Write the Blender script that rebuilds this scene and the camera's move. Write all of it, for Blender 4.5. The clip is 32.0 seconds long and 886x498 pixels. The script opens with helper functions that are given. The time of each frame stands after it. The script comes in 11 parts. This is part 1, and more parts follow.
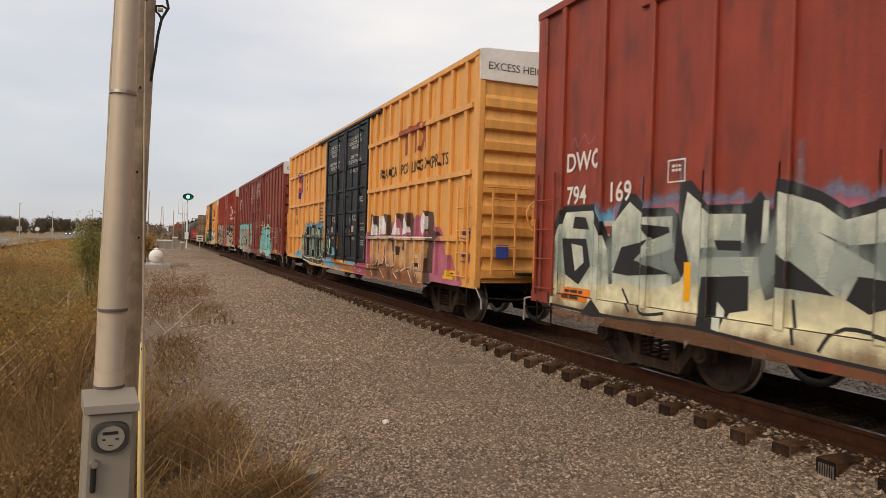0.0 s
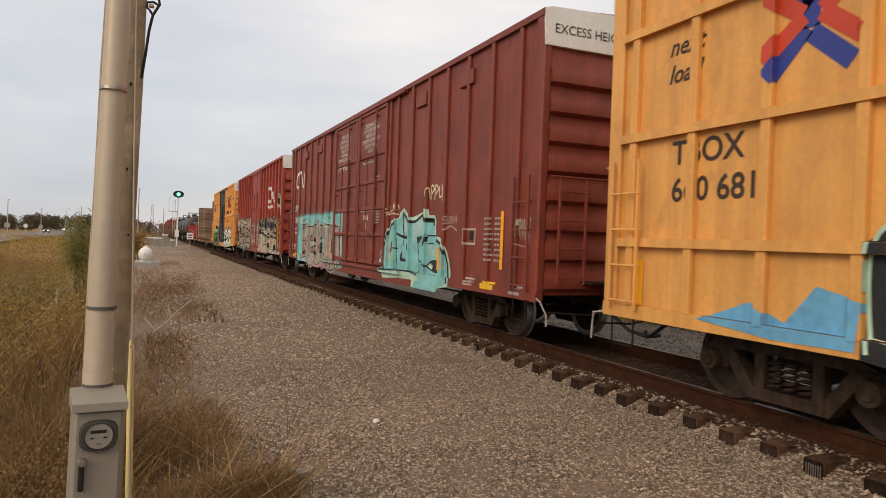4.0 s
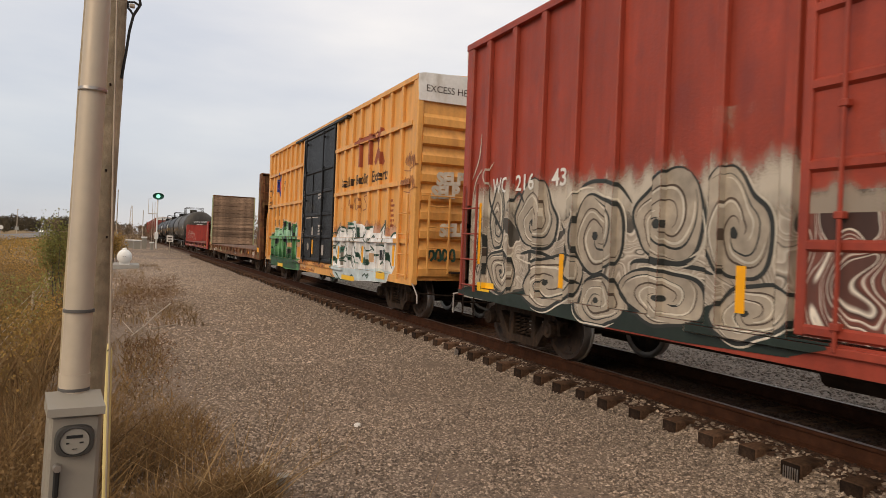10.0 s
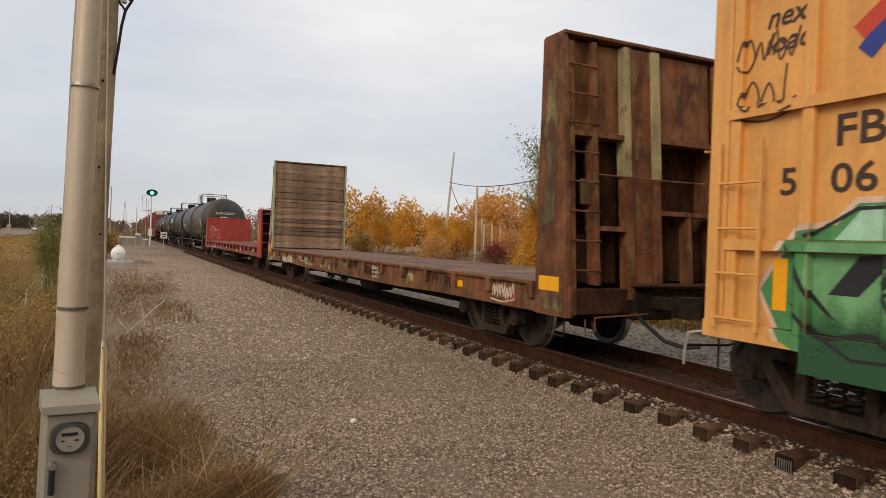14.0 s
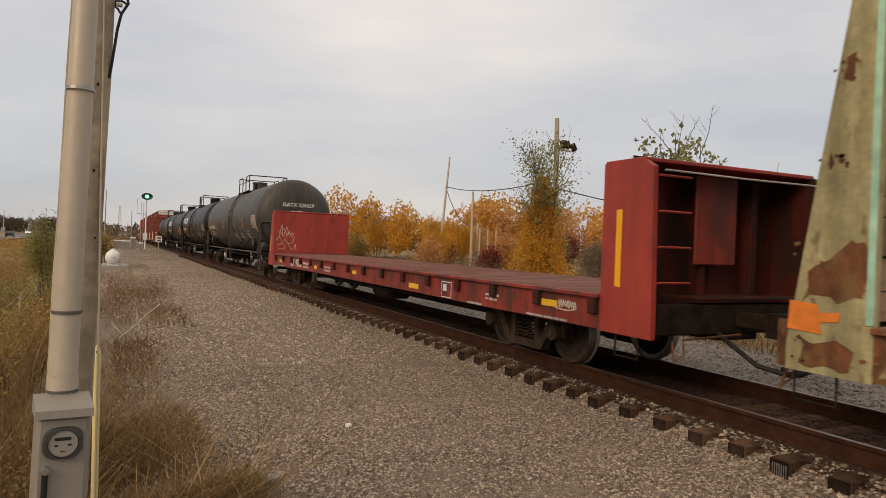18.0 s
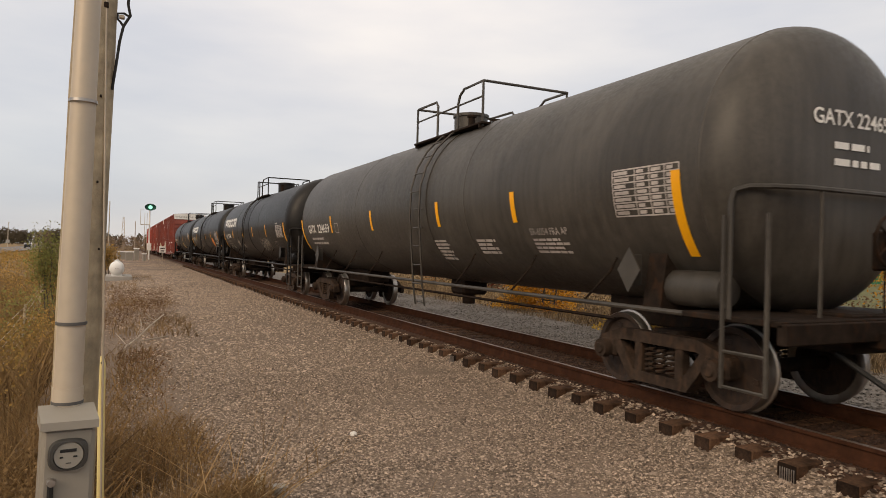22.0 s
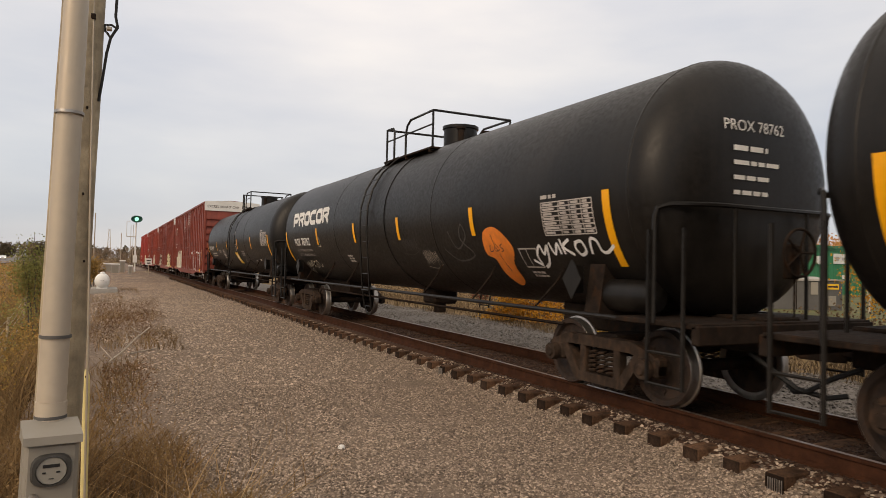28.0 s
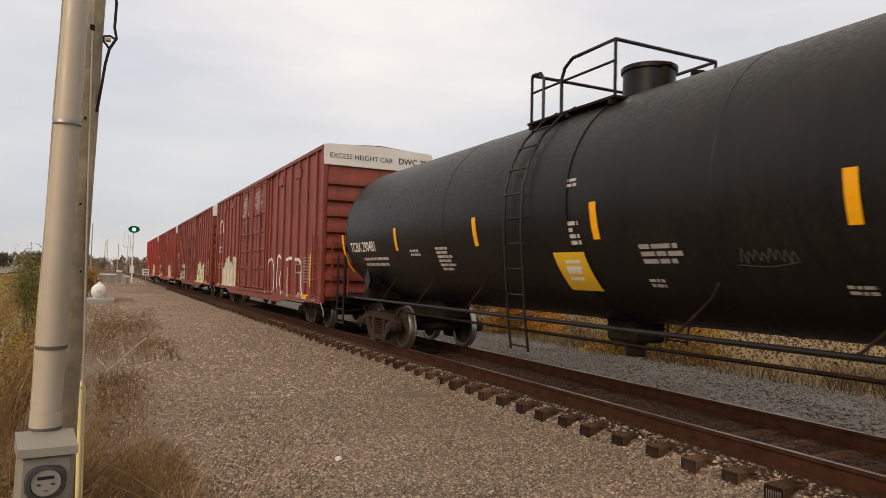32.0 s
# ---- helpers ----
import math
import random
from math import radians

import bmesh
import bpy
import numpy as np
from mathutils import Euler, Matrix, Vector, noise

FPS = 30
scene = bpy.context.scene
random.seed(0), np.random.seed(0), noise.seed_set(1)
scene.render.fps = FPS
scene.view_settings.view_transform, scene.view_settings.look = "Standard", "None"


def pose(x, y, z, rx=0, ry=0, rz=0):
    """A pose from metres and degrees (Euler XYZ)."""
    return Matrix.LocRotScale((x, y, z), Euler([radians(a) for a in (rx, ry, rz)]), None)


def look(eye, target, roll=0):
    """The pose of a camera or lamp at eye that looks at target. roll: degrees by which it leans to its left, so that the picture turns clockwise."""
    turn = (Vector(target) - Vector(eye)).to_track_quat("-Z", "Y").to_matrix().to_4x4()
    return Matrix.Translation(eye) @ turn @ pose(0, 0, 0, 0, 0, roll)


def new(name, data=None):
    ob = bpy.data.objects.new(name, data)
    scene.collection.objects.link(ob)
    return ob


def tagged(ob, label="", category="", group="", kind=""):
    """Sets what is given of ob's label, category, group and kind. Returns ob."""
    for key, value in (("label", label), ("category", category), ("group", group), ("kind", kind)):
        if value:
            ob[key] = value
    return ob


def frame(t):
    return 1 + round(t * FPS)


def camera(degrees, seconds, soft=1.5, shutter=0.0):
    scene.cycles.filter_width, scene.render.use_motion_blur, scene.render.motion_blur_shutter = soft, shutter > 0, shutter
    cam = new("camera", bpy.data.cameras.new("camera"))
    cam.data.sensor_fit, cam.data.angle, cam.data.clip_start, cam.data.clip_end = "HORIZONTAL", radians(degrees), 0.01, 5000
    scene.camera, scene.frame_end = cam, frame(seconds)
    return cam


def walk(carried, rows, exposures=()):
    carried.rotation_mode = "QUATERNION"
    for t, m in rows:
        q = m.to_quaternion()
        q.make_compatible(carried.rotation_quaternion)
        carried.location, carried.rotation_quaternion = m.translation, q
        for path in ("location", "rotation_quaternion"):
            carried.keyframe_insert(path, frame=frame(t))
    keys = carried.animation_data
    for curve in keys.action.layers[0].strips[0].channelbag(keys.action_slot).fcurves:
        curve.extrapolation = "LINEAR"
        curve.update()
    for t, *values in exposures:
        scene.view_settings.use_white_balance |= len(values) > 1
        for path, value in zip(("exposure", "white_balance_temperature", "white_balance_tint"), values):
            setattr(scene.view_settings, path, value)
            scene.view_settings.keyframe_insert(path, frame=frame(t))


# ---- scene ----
from mathutils import geometry

cam = camera(66.76, 32.0, soft=0.45, shutter=0.14)
PATH = [
    (0, 0, 0, 1.626, 89.369, -1.661, -22.893),
    (0.5, 0, 0, 1.626, 89.428, -1.595, -22.952),
    (1, 0, 0, 1.626, 89.551, -1.657, -22.933),
    (1.5, 0, 0, 1.626, 89.502, -1.774, -23.151),
    (2, 0, 0, 1.626, 89.355, -1.807, -23.147),
    (2.5, 0, 0, 1.626, 89.279, -1.843, -23.322),
    (4.5, 0, 0, 1.626, 89.450, -2.232, -23.943),
    (5, 0, 0, 1.626, 89.729, -2.283, -24.588),
    (5.5, 0, 0, 1.626, 88.868, -1.944, -23.721),
    (6, 0, 0, 1.626, 88.375, -1.901, -23.584),
    (6.5, 0, 0, 1.626, 88.608, -1.685, -24.298),
    (7, 0, 0, 1.626, 88.536, -1.990, -23.799),
    (7.5, 0, 0, 1.626, 88.643, -2.163, -23.930),
    (8, 0, 0, 1.626, 89.014, -1.964, -24.809),
    (8.5, 0, 0, 1.626, 89.021, -1.953, -24.657),
    (9, 0, 0, 1.626, 89.356, -1.998, -24.657),
    (9.5, 0, 0, 1.626, 89.743, -2.149, -25.133),
    (10, 0, 0, 1.626, 89.718, -2.294, -25.119),
    (10.5, 0, 0, 1.626, 89.671, -2.288, -25.310),
    (11, 0, 0, 1.626, 89.794, -2.303, -25.265),
    (11.5, 0, 0, 1.626, 89.856, -2.364, -25.293),
    (12, 0, 0, 1.626, 89.653, -2.391, -25.376),
    (12.5, 0, 0, 1.626, 89.450, -2.474, -25.415),
    (13, 0, 0, 1.626, 89.097, -2.365, -25.316),
    (13.5, 0, 0, 1.626, 89.205, -2.254, -25.374),
    (14, 0, 0, 1.626, 89.339, -2.009, -25.551),
    (14.5, 0, 0, 1.626, 89.374, -2.135, -25.620),
    (16.5, 0, 0, 1.626, 89.481, -2.092, -25.842),
    (17, 0, 0, 1.626, 89.480, -1.977, -25.737),
    (17.5, 0, 0, 1.626, 89.596, -2.032, -25.846),
    (18, 0, 0, 1.626, 89.718, -2.123, -25.919),
    (18.5, 0, 0, 1.626, 89.656, -1.996, -26.026),
    (19, 0, 0, 1.626, 89.738, -1.908, -25.972),
    (19.5, 0, 0, 1.626, 90.012, -1.863, -25.982),
    (20, 0, 0, 1.626, 90.118, -1.899, -26.113),
    (20.5, 0, 0, 1.626, 90.224, -1.891, -25.915),
    (21, 0, 0, 1.626, 90.237, -1.783, -25.831),
    (21.5, 0, 0, 1.626, 90.326, -1.482, -25.733),
    (22, 0, 0, 1.626, 90.304, -1.427, -25.655),
    (22.5, 0, 0, 1.626, 90.275, -1.655, -25.827),
    (23, 0, 0, 1.626, 90.498, -1.558, -25.963),
    (23.5, 0, 0, 1.626, 90.462, -1.429, -25.995),
    (24, 0, 0, 1.626, 90.816, -1.483, -25.918),
    (24.5, 0, 0, 1.626, 90.999, -1.828, -26.028),
    (25, 0, 0, 1.626, 91.237, -1.790, -26.159),
    (25.5, 0, 0, 1.626, 91.299, -1.552, -26.330),
    (27.5, 0, 0, 1.626, 91.371, -1.505, -26.282),
    (28, 0, 0, 1.626, 91.323, -1.327, -26.642),
    (28.5, 0, 0, 1.626, 91.350, -1.223, -26.632),
    (29, 0, 0, 1.626, 91.270, -1.243, -26.593),
    (29.5, 0, 0, 1.626, 91.401, -1.246, -26.808),
    (30, 0, 0, 1.626, 91.622, -1.451, -26.774),
    (30.5, 0, 0, 1.626, 91.946, -1.385, -26.827),
    (31, 0, 0, 1.626, 92.218, -1.436, -26.980),
    (31.5, 0, 0, 1.626, 92.311, -1.443, -27.008),
    (32, 0, 0, 1.626, 92.232, -1.364, -26.850),
]
walk(cam, [(t, pose(*p)) for t, *p in PATH], exposures=[(0, 0.07, 7350, 12), (10, 0.07, 7250, 12), (14, 0.05, 7150, 11), (14.5, -0.12, 7250, 12), (17, -0.11, 7650, 13), (21, -0.06, 7650, 13), (22, 0.08, 7550, 13), (23, 0.07, 7500, 13), (32, 0.08, 7500, 13)])

TRACK_X = 6.785      # the middle of the track runs along y at this x; rail tops lie at z = 0
GROUND = -0.45


def travel(t):
    """Metres that the train has gone by t seconds."""
    u = t / 32
    return 5.692 * t + 32 * (0.2528 * u ** 2 - 0.2822 * u ** 3 + 0.2305 * u ** 4)


# ---- world, sun ----
world = bpy.data.worlds.new("world")
scene.world = world
world.use_nodes = True
wn, wl = world.node_tree.nodes, world.node_tree.links
bg = wn["Background"]
sky = wn.new("ShaderNodeTexSky")
sky.sky_type, sky.sun_disc = "NISHITA", False
sky.sun_elevation, sky.sun_rotation = radians(32), radians(20)
coord = wn.new("ShaderNodeTexCoord")
parts_of = wn.new("ShaderNodeSeparateXYZ")
wl.new(coord.outputs["Generated"], parts_of.inputs[0])
ramp = wn.new("ShaderNodeValToRGB")
ramp.color_ramp.elements[0].position, ramp.color_ramp.elements[0].color = 0.0, (0.49, 0.56, 0.66, 1)
ramp.color_ramp.elements[1].position, ramp.color_ramp.elements[1].color = 0.42, (0.78, 0.81, 0.865, 1)
mid_stop = ramp.color_ramp.elements.new(0.13)
mid_stop.color = (0.555, 0.625, 0.725, 1)
high_stop = ramp.color_ramp.elements.new(0.9)
high_stop.color = (0.94, 0.91, 0.87, 1)
wl.new(parts_of.outputs["Z"], ramp.inputs[0])
stretch = wn.new("ShaderNodeMapping")
stretch.inputs["Scale"].default_value = (1.6, 1.6, 6.0)
wl.new(coord.outputs["Generated"], stretch.inputs[0])
clouds = wn.new("ShaderNodeTexNoise")
clouds.inputs["Scale"].default_value, clouds.inputs["Detail"].default_value = 1.7, 5
wl.new(stretch.outputs[0], clouds.inputs["Vector"])
cloud_ramp = wn.new("ShaderNodeMapRange")
cloud_ramp.inputs["From Min"].default_value, cloud_ramp.inputs["From Max"].default_value = 0.3, 0.7
cloud_ramp.inputs["To Min"].default_value, cloud_ramp.inputs["To Max"].default_value = 0.15, 1.0
wl.new(clouds.outputs["Fac"], cloud_ramp.inputs["Value"])
shade = wn.new("ShaderNodeMix")      # thin places in the cloud are bluer and darker
shade.data_type, shade.blend_type = "RGBA", "MULTIPLY"
shade.inputs["Factor"].default_value = 1.0
tint = wn.new("ShaderNodeMix")
tint.data_type = "RGBA"
tint.inputs["A"].default_value, tint.inputs["B"].default_value = (0.74, 0.80, 0.90, 1), (1.06, 1.055, 1.05, 1)
wl.new(cloud_ramp.outputs[0], tint.inputs["Factor"])
wl.new(ramp.outputs[0], shade.inputs["A"])
wl.new(tint.outputs["Result"], shade.inputs["B"])
dim_sky = wn.new("ShaderNodeVectorMath")
dim_sky.operation = "SCALE"
dim_sky.inputs["Scale"].default_value = 0.012
wl.new(sky.outputs[0], dim_sky.inputs[0])
total = wn.new("ShaderNodeVectorMath")
wl.new(shade.outputs["Result"], total.inputs[0])
wl.new(dim_sky.outputs[0], total.inputs[1])
wl.new(total.outputs[0], bg.inputs["Color"])
bg.inputs["Strength"].default_value = 0.92

sun = new("sun", bpy.data.lights.new("sun", "SUN"))
sun.data.energy, sun.data.angle, sun.data.color = 1.55, radians(30), (1.0, 0.84, 0.66)
sun.matrix_world = look((-40, -16, 27), (0, 6, 0))


# ---- materials ----
def mat(name, col, rough=0.7, metal=0.0, var=0.16, scale=1.2, fine=18.0, bump=0.15, grime=None, grime_at=0.62, streak=0.0, island=0.0, own=0.0, spec=0.4):
    """A worn surface: colour varied at two scales, fine relief, patches of grime (a colour) and streaks that run down."""
    m = bpy.data.materials.new(name)
    m.use_nodes = True
    n, l = m.node_tree.nodes, m.node_tree.links
    b = n["Principled BSDF"]
    b.inputs["Metallic"].default_value, b.inputs["Specular IOR Level"].default_value = metal, spec
    tc = n.new("ShaderNodeTexCoord")

    def noise_at(s, detail, z=1.0):
        t = n.new("ShaderNodeTexNoise")
        t.inputs["Scale"].default_value, t.inputs["Detail"].default_value = s, detail
        if z == 1.0:
            l.new(tc.outputs["Object"], t.inputs["Vector"])
        else:
            mp = n.new("ShaderNodeMapping")
            mp.inputs["Scale"].default_value = (1, 1, z)
            l.new(tc.outputs["Object"], mp.inputs[0])
            l.new(mp.outputs[0], t.inputs["Vector"])
        return t.outputs["Fac"]

    def ranged(value, a, c, lo, hi):
        r = n.new("ShaderNodeMapRange")
        r.inputs["From Min"].default_value, r.inputs["From Max"].default_value = a, c
        r.inputs["To Min"].default_value, r.inputs["To Max"].default_value = lo, hi
        l.new(value, r.inputs["Value"])
        return r.outputs[0]

    def times(colour, value):
        v = n.new("ShaderNodeVectorMath")
        v.operation = "SCALE"
        l.new(colour, v.inputs[0])
        l.new(value, v.inputs["Scale"])
        return v.outputs[0]

    rgb = n.new("ShaderNodeRGB")
    rgb.outputs[0].default_value = (*col, 1)
    out = rgb.outputs[0]
    coarse, small = noise_at(scale, 4), noise_at(fine, 3)
    out = times(out, ranged(coarse, 0.3, 0.7, 1 - var, 1 + var))
    out = times(out, ranged(small, 0.3, 0.7, 1 - var * 0.6, 1 + var * 0.6))
    if streak:
        out = times(out, ranged(noise_at(7.0, 3, 0.06), 0.35, 0.7, 1 + streak * 0.4, 1 - streak))
    if island:
        g = n.new("ShaderNodeNewGeometry")
        out = times(out, ranged(g.outputs["Random Per Island"], 0, 1, 1 - island, 1 + island))
    if own:
        o = n.new("ShaderNodeObjectInfo")
        out = times(out, ranged(o.outputs["Random"], 0, 1, 1 - own, 1 + own))
    if grime:
        mix = n.new("ShaderNodeMix")
        mix.data_type = "RGBA"
        l.new(ranged(noise_at(scale * 2.3, 6, 0.5), grime_at - 0.06, grime_at + 0.08, 0, 0.9), mix.inputs["Factor"])
        l.new(out, mix.inputs["A"])
        mix.inputs["B"].default_value = (*grime, 1)
        out = mix.outputs["Result"]
    l.new(out, b.inputs["Base Color"])
    l.new(ranged(small, 0.3, 0.7, max(rough - 0.1, 0.03), min(rough + 0.1, 1)), b.inputs["Roughness"])
    if bump:
        bp = n.new("ShaderNodeBump")
        bp.inputs["Strength"].default_value, bp.inputs["Distance"].default_value = bump, 0.02
        l.new(noise_at(fine * 1.7, 4), bp.inputs["Height"])
        l.new(bp.outputs[0], b.inputs["Normal"])
    return m


def two_tone(name, a, b_col, scale=3.0, rough=0.9, per_island=True, own=False, middle=None, spec=0.3, transmit=0.0, single=0.55):
    """A colour taken at random between tones, piece by piece, for leaves, grass and stones."""
    m = bpy.data.materials.new(name)
    m.use_nodes = True
    n, l = m.node_tree.nodes, m.node_tree.links
    b = n["Principled BSDF"]
    b.inputs["Roughness"].default_value, b.inputs["Specular IOR Level"].default_value = rough, spec
    r = n.new("ShaderNodeValToRGB")
    r.color_ramp.elements[0].color, r.color_ramp.elements[1].color = (*a, 1), (*b_col, 1)
    if middle:
        r.color_ramp.elements.new(0.5).color = (*middle, 1)
    if own:
        g = n.new("ShaderNodeObjectInfo").outputs["Random"]
    else:
        g = n.new("ShaderNodeNewGeometry").outputs["Random Per Island"]
    tc = n.new("ShaderNodeTexCoord")
    t = n.new("ShaderNodeTexNoise")
    t.inputs["Scale"].default_value, t.inputs["Detail"].default_value = scale, 4
    l.new(tc.outputs["Object"], t.inputs["Vector"])
    mixed = n.new("ShaderNodeMath")
    mixed.operation = "MULTIPLY_ADD"
    l.new(g, mixed.inputs[0])
    mixed.inputs[1].default_value = single
    spread = n.new("ShaderNodeMapRange")
    spread.inputs["From Min"].default_value, spread.inputs["From Max"].default_value = 0.3, 0.7
    spread.inputs["To Min"].default_value, spread.inputs["To Max"].default_value = 0.0, 1.0 - single
    l.new(t.outputs["Fac"], spread.inputs["Value"])
    l.new(spread.outputs[0], mixed.inputs[2])
    l.new(mixed.outputs[0], r.inputs[0])
    l.new(r.outputs[0], b.inputs["Base Color"])
    if transmit:
        tr = n.new("ShaderNodeBsdfTranslucent")
        l.new(r.outputs[0], tr.inputs["Color"])
        mx = n.new("ShaderNodeMixShader")
        mx.inputs[0].default_value = transmit
        l.new(b.outputs[0], mx.inputs[1])
        l.new(tr.outputs[0], mx.inputs[2])
        l.new(mx.outputs[0], n["Material Output"].inputs["Surface"])
    return m


